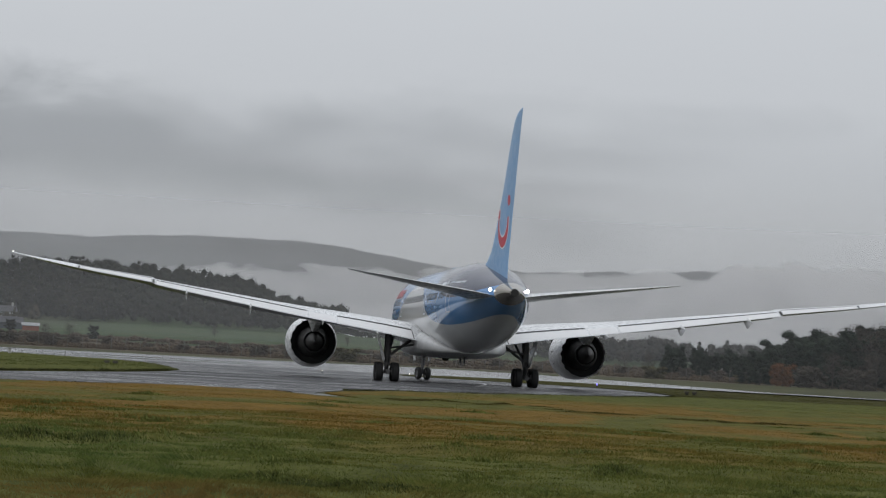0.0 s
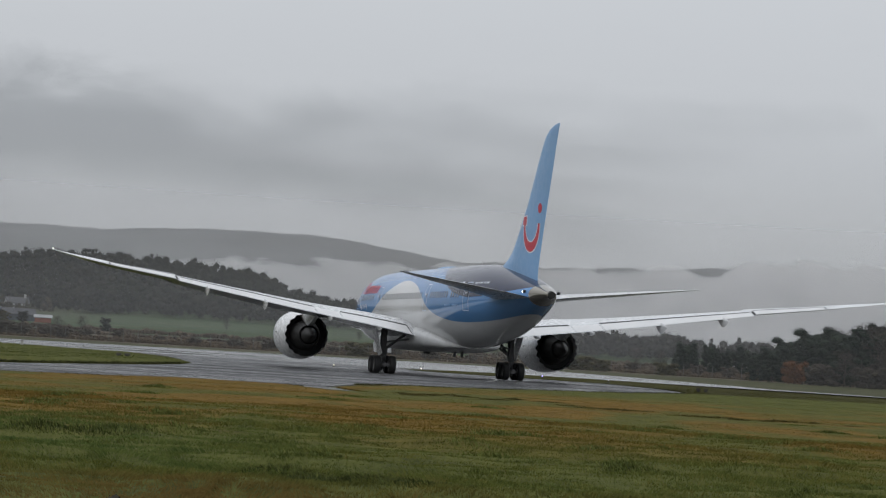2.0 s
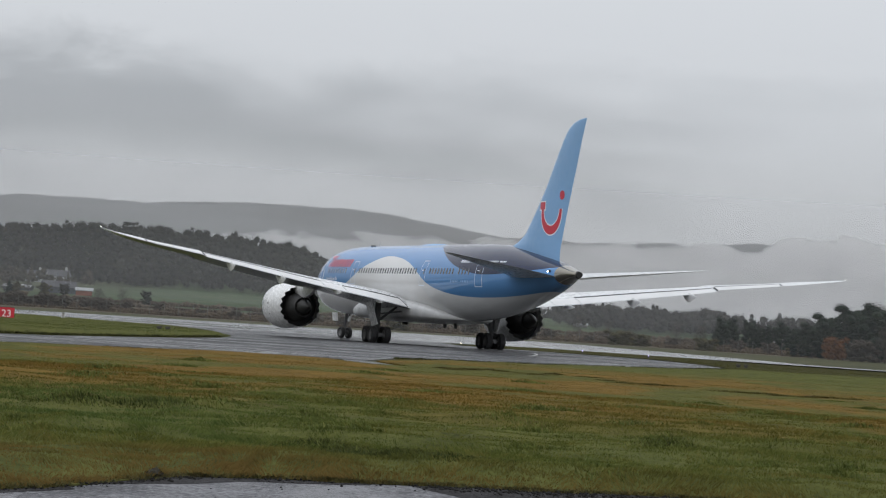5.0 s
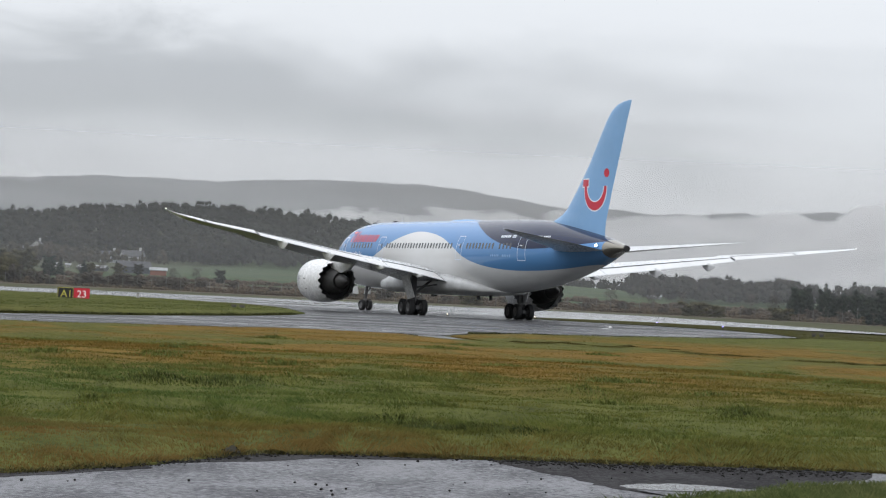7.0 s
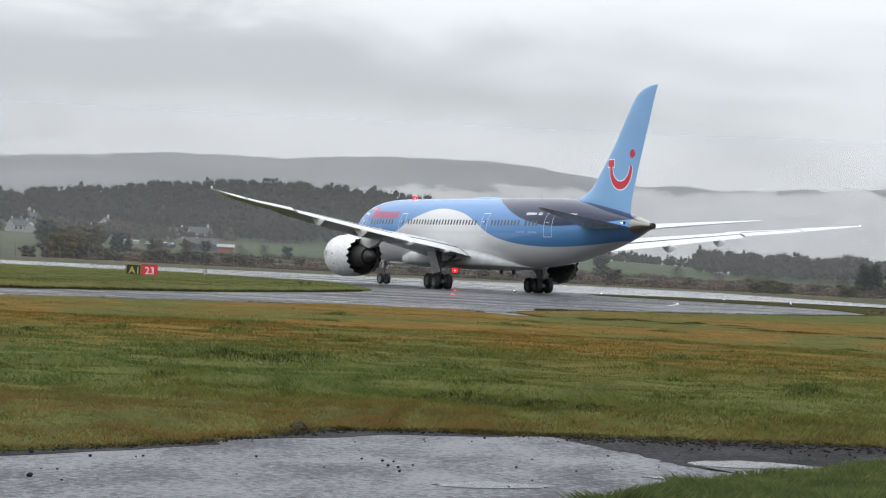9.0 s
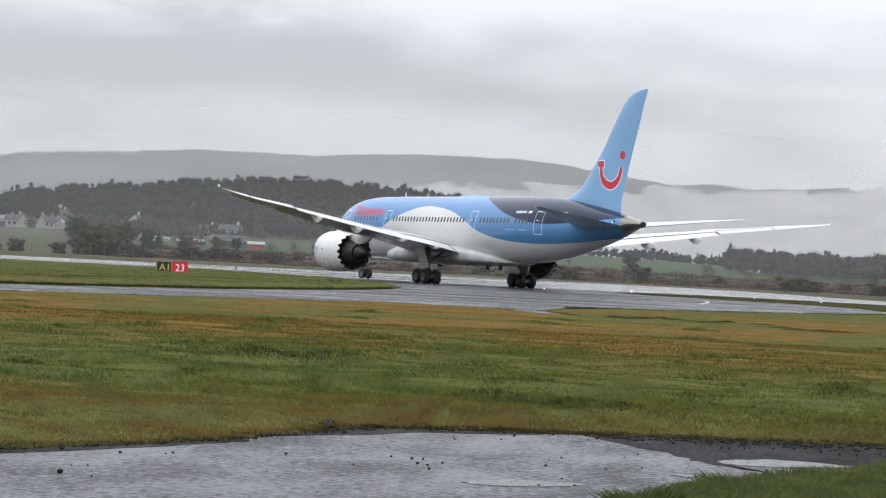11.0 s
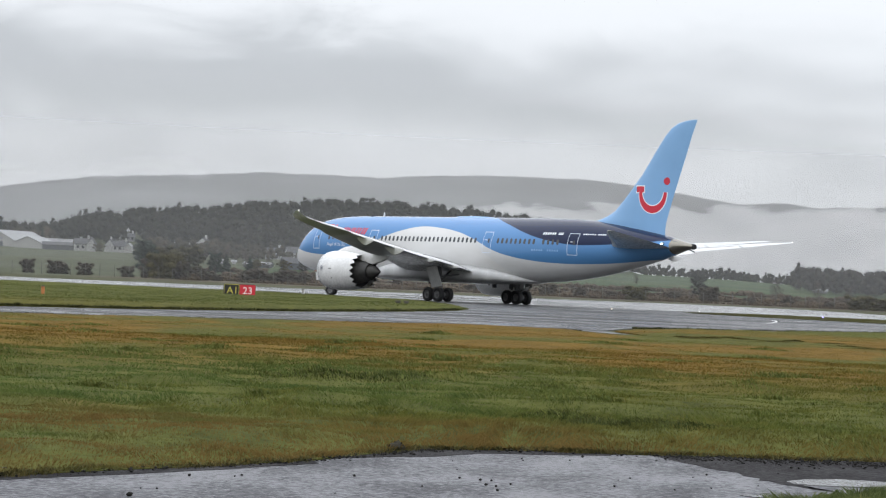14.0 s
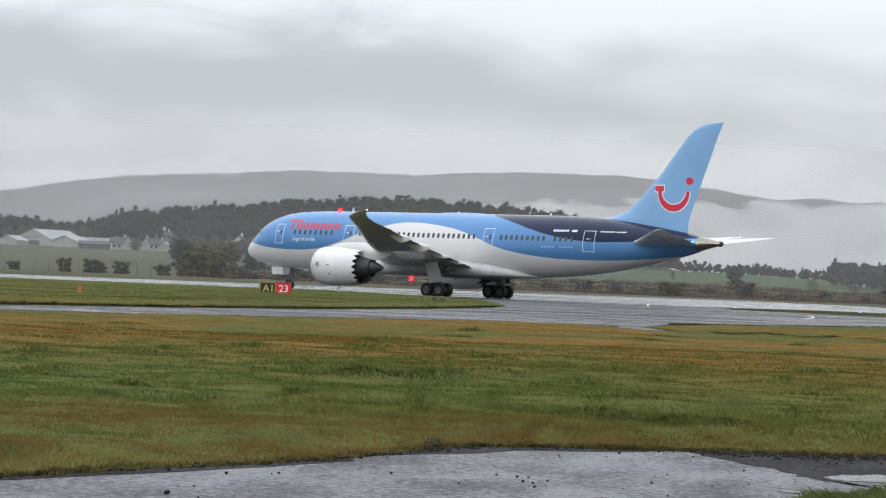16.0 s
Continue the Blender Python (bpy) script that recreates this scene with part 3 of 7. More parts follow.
KINDS = {
    "ash": tree_kind("broad", 11.0, 8.5, 2700, 0.15, AUTUMN),
    "oak": tree_kind("broad", 10.0, 10.0, 2700, 0.17, OLIVE),
    "bare": tree_kind("broad", 11.0, 8.0, 2200, 0.12, HEDGE, False),
    "pine": tree_kind("pine", 11.0, 6.5, 4200, 0.15, EVERGREEN),
    "cedar": tree_kind("broad", 11.0, 9.5, 5600, 0.15, EVERGREEN),
    "rust": tree_kind("bush", 4.4, 5.4, 2600, 0.12, RUST),
    "bush": tree_kind("bush", 2.6, 3.4, 3600, 0.055, HEDGE),
    "shrub": tree_kind("bush", 2.6, 3.6, 3400, 0.06, OLIVE),
}
NAMES = {"ash": ("tree", "tall bare-branched autumn tree behind the airfield"), "oak": ("tree", "broad autumn tree with thin olive leaves"),
         "bare": ("tree", "nearly leafless winter tree with fine twigs"), "pine": ("conifer", "dark green pointed conifer"),
         "cedar": ("conifer", "dark spreading evergreen tree"), "rust": ("bush", "rust orange autumn bush beside the runway"),
         "bush": ("bush", "dark leafless hedge bush by the fence"), "shrub": ("bush", "olive green rounded shrub in rough grass")}


def polar(az, r):
    x, y = r * math.sin(radians(az)), r * math.cos(radians(az))
    return x, y, land_height(x, y)


def plant(kind, az, r, height, wide=1.0, group=""):
    trunk, crown = KINDS[kind]
    full = {"ash": 11.0, "oak": 10.0, "bare": 11.0, "pine": 11.0, "cedar": 11.0, "rust": 4.4, "bush": 2.6, "shrub": 2.6}[kind]
    name, label = NAMES[kind]
    ob = tagged(new(name), label, "tree" if name != "bush" else "bush", group)
    k = height / full
    x, y, z = polar(az, r)
    ob.matrix_basis = Matrix.Translation((x, y, z - 0.05)) @ Matrix.Rotation(rng.uniform(0, 6.28), 4, "Z") @ Matrix.Diagonal((k * wide, k * wide, k, 1))
    for nm, me in (("trunk", trunk), ("crown", crown)):
        c = new(nm, me)
        c.parent = ob


# tall mass of evergreens and bare trees beyond the runway's end
for kind, az, r, hgt, wd in (("cedar", 7.35, 455, 6.6, 1.2), ("cedar", 7.75, 462, 8.6, 1.1), ("pine", 8.05, 450, 9.4, 1.2), ("cedar", 8.35, 458, 10.4, 1.1), ("ash", 8.7, 470, 11.2, 1.1), ("cedar", 8.9, 452, 10.6, 1.1),
                             ("bare", 9.15, 465, 12.0, 1.1), ("cedar", 9.4, 458, 11.0, 1.1), ("ash", 9.65, 470, 12.6, 1.1), ("bare", 9.85, 455, 12.8, 1.2), ("cedar", 10.2, 462, 12.0, 1.2), ("ash", 10.5, 458, 12.8, 1.1),
                             ("bare", 10.9, 465, 12.6, 1.2), ("cedar", 11.4, 460, 12.2, 1.2), ("ash", 12.0, 468, 12.4, 1.1), ("cedar", 7.05, 470, 5.6, 1.2), ("bare", 9.0, 440, 7.0, 1.1), ("bare", 10.0, 442, 7.4, 1.2),
                             ("bush", 8.5, 440, 4.0, 1.3), ("bush", 9.6, 442, 4.0, 1.4), ("bush", 10.6, 440, 4.4, 1.4)):
    plant(kind, az, r, hgt, wd, "dark trees beyond the runway")
for kind, az, r, hgt, wd in (("pine", 5.15, 584, 6.6, 1.5), ("cedar", 5.36, 578, 7.4, 0.95), ("pine", 5.55, 584, 6.2, 1.5), ("cedar", 5.88, 578, 7.2, 0.72), ("pine", 6.08, 586, 6.4, 1.5), ("cedar", 6.28, 582, 6.2, 0.8), ("cedar", 6.62, 578, 7.2, 0.85), ("pine", 6.84, 584, 5.4, 1.6), ("bare", 4.75, 590, 5.6, 1.0), ("bare", 4.2, 592, 6.0, 1.0)):
    plant(kind, az, r, hgt, wd, "conifers behind the heath")
plant("rust", 7.86, 432, 4.2, 0.95)
# bushes along the far fence
for az, r, hgt, wd, kd in ((-18.3, 500, 2.2, 1.2, "bush"), (-17.6, 505, 1.9, 1.1, "bush"), (-16.45, 498, 3.0, 0.8, "bush"), (-15.85, 500, 2.9, 1.0, "bush"), (-15.62, 502, 2.3, 0.8, "bush"), (-15.15, 498, 2.7, 1.1, "bush"),
                           (-14.17, 496, 2.4, 1.1, "bush"), (-13.65, 492, 4.2, 0.9, "bush"), (-13.4, 490, 5.2, 0.9, "shrub"), (-13.15, 493, 5.0, 0.8, "shrub"), (-12.9, 491, 3.8, 0.9, "bush"), (-12.1, 500, 1.6, 1.2, "bush"),
                           (-11.5, 520, 1.5, 1.3, "bush"), (-10.9, 515, 2.2, 1.2, "bush"), (-10.2, 505, 2.9, 1.2, "bush"), (-9.5, 515, 2.4, 1.2, "bush"), (-8.6, 560, 2.0, 1.2, "bush"), (-7.9, 555, 2.2, 1.0, "bush"),
                           (-6.9, 540, 1.5, 1.4, "bush"), (-6.1, 520, 1.8, 1.4, "bush"), (-5.2, 505, 2.0, 1.4, "bush"), (-4.35, 500, 2.6, 1.3, "bush"), (-3.6, 505, 2.1, 1.3, "bush"), (-2.9, 500, 1.7, 1.4, "bush"),
                           (-2.3, 470, 2.9, 1.4, "shrub"), (-1.4, 520, 2.2, 1.2, "bush"), (-0.6, 540, 3.4, 1.2, "bush"), (0.3, 500, 1.6, 1.3, "bush"), (1.2, 530, 2.0, 1.2, "bush"), (2.2, 510, 1.4, 1.2, "bush"),
                           (2.9, 470, 2.9, 1.5, "shrub"), (3.4, 474, 2.4, 1.4, "shrub"), (4.1, 520, 2.2, 1.2, "bush"), (4.9, 470, 2.5, 1.5, "shrub"), (5.6, 500, 2.6, 1.0, "bush"), (6.35, 495, 2.4, 1.2, "bush"), (6.9, 470, 1.7, 1.4, "shrub")):
    plant(kd, az, r, hgt, wd, "bushes along the far fence")
# scattered field trees
for kind, az, r, hgt, wd in (("bare", -5.4, 800, 4.2, 0.9), ("bare", -8.75, 660, 4.6, 1.0), ("ash", -8.2, 650, 4.2, 1.0), ("bare", -9.3, 640, 4.2, 1.2), ("ash", -0.85, 640, 5.6, 1.1),
                             ("bare", 1.9, 600, 6.4, 0.8), ("bare", 0.95, 610, 6.0, 0.9), ("bare", 2.6, 610, 5.0, 0.9), ("bare", -2.3, 760, 3.6, 0.9),
                             ("oak", -13.3, 640, 6.6, 1.4), ("oak", -12.75, 650, 7.0, 1.3), ("cedar", -13.75, 660, 7.8, 1.1), ("cedar", -13.45, 640, 6.0, 1.1), ("pine", -11.9, 640, 5.4, 1.5), ("pine", -11.35, 640, 5.0, 1.5),
                             ("cedar", -12.15, 650, 5.6, 0.9), ("pine", -16.16, 1085, 9.0, 0.7), ("oak", -14.85, 975, 3.6, 1.2), ("cedar", -13.85, 800, 7.0, 1.2), ("bare", -10.95, 725, 4.2, 1.2), ("oak", -10.55, 730, 3.4, 1.2), ("bare", -11.45, 735, 4.6, 1.1), ("ash", -10.1, 735, 3.6, 1.3), ("oak", -11.2, 730, 3.2, 1.4)):
    plant(kind, az, r, hgt, wd, "trees in the fields")
# dark thorn thicket before the farm
for az, r, hgt, wd in ((-11.15, 500, 3.0, 1.5), (-10.95, 506, 2.2, 1.4), (-10.45, 500, 3.0, 1.5), (-10.25, 510, 2.2, 1.4), (-11.4, 508, 2.2, 1.3), (-9.2, 508, 2.4, 1.3), (-12.45, 498, 2.6, 1.2)):
    plant("bush", az, r, hgt, wd, "thicket before the farm")


def twig_spray(centres, radii, count, size):
    """Thin rising twigs that make the fuzzy outline of a bare crown."""
    vs, fs = [], []
    for _ in range(count):
        i = rng.integers(len(centres))
        d = rng.normal(size=3)
        d /= np.linalg.norm(d)
        p = np.array(centres[i]) + d * radii[i] * rng.uniform(0.5, 0.86)
        up_ = d * 0.7 + np.array((0, 0, 0.9)) + rng.normal(size=3) * 0.35
        up_ *= size * rng.uniform(0.6, 1.3) / np.linalg.norm(up_)
        w = np.cross(up_, rng.normal(size=3))
        w *= size * 0.24 / (np.linalg.norm(w) + 1e-9)
        b = len(vs)
        vs += [tuple(p - w), tuple(p + w), tuple(p + up_ * 0.5 + w * 1.2), tuple(p + up_)]
        fs += [(b, b + 1, b + 2), (b, b + 2, b + 3)]
    return vs, fs


def crown_shapes(share, twigs, size):
    """Eight small tree crowns, one metre high, with lumpy hearts and twig sprays."""
    out = []
    for i in range(8):
        lobes = [(math.cos(a) * 0.24, math.sin(a) * 0.24, 0.42 + 0.16 * math.sin(3 * a + i * 1.7)) for a in np.linspace(i, i + 6.28, 5)[:-1]] + [(0.03 * math.sin(i), 0, 0.74)]
        rad = [0.25, 0.25, 0.24, 0.22, 0.24]
        if i == 4:
            lobes, rad = [(0, 0, 0.22 + 0.17 * j) for j in range(5)], [0.28, 0.25, 0.20, 0.15, 0.09]
        v, f = joined(heart(lobes, rad, share, 0.95, 1), twig_spray(lobes, rad, twigs, size))
        out.append((np.array(v), np.array(f)))
    return out


CROWNS = crown_shapes(0.60, 300, 0.046)
NEAR_CROWNS = crown_shapes(0.62, 520, 0.036)


def wood(name, count, az0, az1, r0, r1, low, high, label, mat=None, thin=None, crowns=CROWNS):
    """A stretch of wood with too many trees to count: one object."""
    allv, allf, base, n = [], [], 0, 0
    while n < count:
        az, r = rng.uniform(az0, az1), math.sqrt(rng.uniform(r0 ** 2, r1 ** 2))
        if thin and rng.uniform() < thin(az, r):
            continue
        x, y, z = polar(az, r)
        v, f = crowns[rng.integers(8)]
        a = rng.uniform(0, 6.28)
        hgt = rng.uniform(low, high) * (1 + 0.22 * noise.noise(Vector((az * 1.1, r * 0.01, 2.0))))
        wd = hgt * rng.uniform(0.8, 1.15)
        c, s = math.cos(a), math.sin(a)
        allv.append(np.stack([(v[:, 0] * c - v[:, 1] * s) * wd + x, (v[:, 0] * s + v[:, 1] * c) * wd + y, v[:, 2] * hgt + z], 1))
        allf.append(f + base)
        base += len(v)
        n += 1
    me = bpy.data.meshes.new(name)
    v, f = np.concatenate(allv), np.concatenate(allf)
    me.vertices.add(len(v))
    me.vertices.foreach_set("co", v.astype(np.float32).ravel())
    me.loops.add(len(f) * 3)
    me.loops.foreach_set("vertex_index", f.astype(np.int32).ravel())
    me.polygons.add(len(f))
    me.polygons.foreach_set("loop_start", np.arange(0, len(f) * 3, 3, dtype=np.int32))
    me.update(calc_edges=True)
    me.materials.append(mat or AUTUMN)
    tagged(new(name, me), label, "woodland", kind="stuff")


wood("woodland", 1350, -23, -2.4, 1040, 1350, 10.5, 14.0, "hazy autumn woodland covering a low ridge", None, lambda a, r: 0.98 if a < -13.7 and r < 1165 else 0.0)
wood("far_wood", 330, -2.8, 4.9, 1160, 1330, 3.6, 6.8, "pale misty trees along the top of the pasture", None, lambda a, r: 0.3 if a < -0.5 else 0.0)
wood("tree_belt", 230, 1.2, 7.5, 800, 880, 6.6, 9.4, "grey-brown belt of leafless trees behind the heath", BELT, lambda a, r: 0.6 if a < 2.0 or a > 5.4 else 0.0, NEAR_CROWNS)
wood("orchard", 26, -10.9, -9.4, 985, 1010, 2.2, 3.6, "low brown orchard trees about the white house", FARMLEAF, None, NEAR_CROWNS)
wood("barn_trees", 46, -18.6, -15.9, 1090, 1130, 7.0, 10.0, "hazy bare trees behind the pale barns", FARMLEAF, None, NEAR_CROWNS)
wood("farm_trees", 90, -13.8, -9.3, 860, 1000, 4.5, 8.0, "brown autumn trees around the farm", FARMLEAF, lambda a, r: 0.95 if a > -10.75 else 0.2, NEAR_CROWNS)


def hedgerows():
    """Low thorn hedges and rough heath scrub in broken rows behind the fence: one object."""
    vs, fs = [], []
    for r0, hgt, keep in ((486, 0.7, 0.9), (512, 0.9, 0.8), (545, 0.8, 0.9), (575, 1.0, 0.9), (612, 1.2, 0.8), (668, 1.5, 1.0)):
        az = -21.0
        while az < 12.5:
            az += math.degrees(1.1 / r0) * rng.uniform(0.7, 1.3)
            if noise.noise(Vector((az * 0.7, r0 * 0.7, 0.0))) > keep * 1.1 - 0.5 - (1.0 if az < -13.0 else 0.0):
                continue
            x, y, z = polar(az, r0 + 5 * noise.noise(Vector((az * 0.5, r0, 4.0))) + rng.uniform(-1, 1))
            hh = hgt * rng.uniform(0.7, 1.2) * (1 + 0.5 * noise.noise(Vector((az * 1.7, r0, 8.0))))
            lobe = [(x, y, z + hh * 0.35), (x + 0.5, y, z + hh * 0.3)], [hh * 0.75, hh * 0.6]
            v, f_ = joined(heart(*lobe, 0.85, 0.8, 1), twig_spray(*lobe, 26, 0.28))
            fs += [tuple(i_ + len(vs) for i_ in t_) for t_ in f_]
            vs += v
    tagged(new("hedgerow", leaf_mesh("hedgerow", vs, fs, HEATH)), "broken rows of dark thorn hedge across the heath", "hedge", kind="stuff")


hedgerows()

# ---------------------------------------------------------------- village and farm
RENDERED = plain("white_render_wall", (0.30, 0.30, 0.29), 0.8, vary=0.15, scale=0.3)
SLATE = plain("wet_slate_roof", (0.055, 0.055, 0.06), 0.8, vary=0.25, scale=0.4)
PALEROOF = plain("pale_sheet_roof", (0.24, 0.245, 0.25), 0.5, vary=0.2, scale=0.3)
BRICKRED = plain("red_brick_wall", (0.22, 0.085, 0.06), 0.8, vary=0.25, scale=0.4)


def climb(az, el, lo=480.0, hi=1240.0):
    """How far off the rising land shows at that bearing and elevation."""
    for r in np.arange(lo, hi, 5.0):
        x, y, z = polar(az, r)
        if math.degrees(math.atan2(z - EYE, r)) >= el:
            return float(r)
    return hi


def building(name, az, el, wide, deep, wall_h, roof_h, turn, wall, roof, label, windows=3, chimney=False, door=None, far=None):
    r = far or climb(az, el)
    x, y, z = polar(az, r)
    ob = tagged(new(name), label, "house" if name == "house" else "building", "houses at the foot of the wood")
    ob.matrix_basis = Matrix.Translation((x, y, z)) @ Matrix.Rotation(radians(-az + turn), 4, "Z")
    w, d = wide / 2, deep / 2
    bm = bmesh.new()
    lo = [(-w, -d), (w, -d), (w, d), (-w, d)]
    b = [bm.verts.new((px, py, -2.5)) for px, py in lo]
    t = [bm.verts.new((px, py, wall_h)) for px, py in lo]
    g0, g1 = bm.verts.new((-w, 0, wall_h + roof_h)), bm.verts.new((w, 0, wall_h + roof_h))
    for i in range(4):
        j = (i + 1) % 4
        if i in (0, 2):
            bm.faces.new((b[i], b[j], t[j], t[i]))
    bm.faces.new((b[1], b[2], t[2], g1, t[1]))
    bm.faces.new((b[3], b[0], t[0], g0, t[3]))
    part("wall", bm, wall, ob, smooth=False)
    for sgn in (-1, 1):
        bm = bmesh.new()
        e = 0.35
        k = e * roof_h / d
        q = [(-w - e, sgn * (d + e), wall_h - k), (w + e, sgn * (d + e), wall_h - k), (w + e, 0, wall_h + roof_h + 0.02), (-w - e, 0, wall_h + roof_h + 0.02)]
        lo_ = [bm.verts.new(p) for p in q]
        hi_ = [bm.verts.new((p[0], p[1], p[2] + 0.18)) for p in q]
        bm.faces.new(lo_)
        bm.faces.new(hi_)
        for i in range(4):
            bm.faces.new((lo_[i], lo_[(i + 1) % 4], hi_[(i + 1) % 4], hi_[i]))
        part("roof", bm, roof, ob, smooth=False)
    for i in range(windows):
        for zz in ([1.4, 4.0] if wall_h > 3.5 else [1.5]):
            bm = bmesh.new()
            box(bm, (-w + wide * (i + 0.5) / windows, -d - 0.02, zz), (0.9, 0.10, 1.0))
            part("window", bm, GLASSY, ob, smooth=False)
    if chimney:
        bm = bmesh.new()
        box(bm, (w * 0.75, 0, wall_h + roof_h + 0.5), (0.9, 0.7, 1.8))
        part("chimney", bm, RENDERED, ob, smooth=False)
    if door:
        # wide door and a weathered name board in the gable
        bm = bmesh.new()
        box(bm, (-w - 0.02, door[0], door[2] / 2), (0.12, door[1], door[2]))
        part("door", bm, DARKDOOR, ob, smooth=False)
        for k_, (off, ln) in enumerate(((2.6, 1.6), (0.4, 2.2), (-2.2, 2.4))):
            bm = bmesh.new()
            box(bm, (-w - 0.03, off, wall_h + 0.75), (0.08, ln, 0.55 if k_ else 0.8))
            part("name_bar", bm, NAMEBAR, ob, "faded blue-grey lettering bar", smooth=False)
    return ob


GLASSY = shader("house_window_glass", (0.03, 0.035, 0.04), 0.15)
DARKDOOR = plain("dark_barn_door", (0.06, 0.065, 0.075), 0.6)
NAMEBAR = plain("faded_name_board", (0.16, 0.17, 0.22), 0.6)
GREYROOF = plain("grey_fibre_roof", (0.17, 0.17, 0.175), 0.7, vary=0.25, scale=0.4)
building("barn", -16.80, 0.40, 30, 17.5, 2.5, 4.1, 60, RENDERED, PALEROOF, "large pale barn with a gabled front and dark door", 0, door=(-0.6, 5.5, 1.9), far=1052)
building("barn", -16.32, 0.40, 13, 12.5, 2.1, 2.4, 62, RENDERED, PALEROOF, "white farm building under a pale sheet roof", 4, far=1012)
building("barn", -17.66, 0.42, 10, 9, 1.8, 1.9, 62, RENDERED, PALEROOF, "small white gabled shed", 0, far=1020)
building("barn", -15.75, 0.55, 16, 10, 2.4, 1.6, 6, GREYROOF, GREYROOF, "long grey farm shed behind the barn", 0, far=1075)
building("shed", -15.77, 0.36, 13, 7, 1.7, 1.2, 2, DARKDOOR, SLATE, "low dark timber shed", 0, far=990)
building("house", -15.24, 0.36, 6.2, 6, 2.8, 2.0, 6, RENDERED, SLATE, "white farmhouse with dark windows under slate", 3, True, far=985)
building("house", -15.02, 0.36, 6.0, 3.6, 2.8, 2.2, 84, RENDERED, SLATE, "white gabled wing of the farmhouse", 1, far=982)
building("house", -14.60, 0.39, 5.0, 3.8, 2.6, 2.2, 82, RENDERED, SLATE, "white gabled cottage under dark slate", 1, True, far=995)
building("house", -14.36, 0.39, 5.6, 5, 2.4, 1.9, -6, RENDERED, SLATE, "white terraced cottage under slate", 3, True, far=995)
building("house", -14.16, 0.38, 4.4, 3.4, 2.0, 1.7, 78, RENDERED, PALEROOF, "small white gabled cottage", 1, far=990)
for az_, el_, wd_, tn_, pale in ((-15.62, 0.60, 7, 12, True), (-15.32, 0.68, 8, -8, True), (-15.02, 0.72, 7, 18, False), (-14.78, 0.70, 8, -14, True), (-14.50, 0.64, 7, 30, False), (-14.22, 0.62, 7, 4, False)):
    building("house", az_, el_, wd_, 6, 2.2, 1.8, tn_, RENDERED if pale else GREYROOF, GREYROOF if pale else SLATE,
             "pale village house with a grey roof" if pale else "grey village house under slate", 3, not pale)
building("house", -12.43, 0.50, 5, 5, 5.0, 2.2, 70, RENDERED, SLATE, "tall white house half hidden by trees", 1, True, far=1036)
building("house", -12.85, 0.45, 9, 5, 3.4, 1.6, 5, GREYROOF, PALEROOF, "grey house half hidden by trees", 2, far=1030)
building("house", -10.26, 0.43, 9.0, 6, 2.9, 2.3, 14, RENDERED, SLATE, "white house with a slate roof and chimney", 3, True, far=1015)
building("house", -10.80, 0.36, 6, 6, 2.6, 1.9, -10, PALEROOF, SLATE, "grey house among trees", 3, True, far=1010)
building("shed", -11.15, 0.20, 8.4, 5, 0.9, 0.7, -14, DARKDOOR, PALEROOF, "long low shed with a pale roof", 0, far=775)
building("shed", -9.64, 0.20, 4.9, 4, 1.5, 0.7, 0, BRICKRED, PALEROOF, "red brick shed with a pale roof", 0, far=750)
building("shed", -10.22, 0.20, 10.0, 6, 1.9, 1.7, 10, DARKDOOR, SLATE, "dark timber barn beside the farm", 0, far=765)
building("shed", -12.04, 0.28, 1.9, 2, 0.9, 0.35, 0, RENDERED, PALEROOF, "small white field shelter", 0, far=815)
building("shed", -11.72, 0.28, 1.4, 2, 0.8, 0.35, 0, RENDERED, PALEROOF, "small white field shelter", 0, far=815)
building("shed", 1.95, 0.20, 4.6, 3, 0.7, 0.6, 0, GREYROOF, PALEROOF, "low hut with a pale roof among hedges", 0, far=830)
building("house", 6.6, 0.30, 3.6, 4, 1.6, 1.0, 10, RENDERED, PALEROOF, "small white house between conifers", 0, far=690)


def fence():
    ob = tagged(new("fence"), "wire airfield fence on slender pale posts", "fence")
    bm = bmesh.new()
    tube(bm, (0, 0, -0.2), (0, 0, 2.1), 0.05, 0.05, 6)
    tube(bm, (0, 0, 2.1), (0, -0.35, 2.5), 0.04, 0.03, 6)
    post = to_mesh("post", bm, plain("concrete_post", (0.075, 0.070, 0.062), 0.8))
    line = []
    for i in range(92):
        az = -19.5 + 30.5 * i / 91
        x, y, z = polar(az, 474 + 6 * math.sin(az * 0.4))
        p = new("post", post)
        p.parent, p.location = ob, (x, y, z)
        p.rotation_euler = (0, 0, radians(-az))
        line.append(Vector((x, y, z)))
    bm = bmesh.new()
    for hgt in (0.5, 1.1, 1.6, 2.05):
        for a, b in zip(line, line[1:]):
            tube(bm, a + Vector((0, 0, hgt)), b + Vector((0, 0, hgt)), 0.005, 0.005, 3, cap=False)
    part("wire", bm, STEELGREY, ob)


STEELGREY = plain("galvanised_wire", (0.12, 0.12, 0.12), 0.6, metal=0.3)
fence()


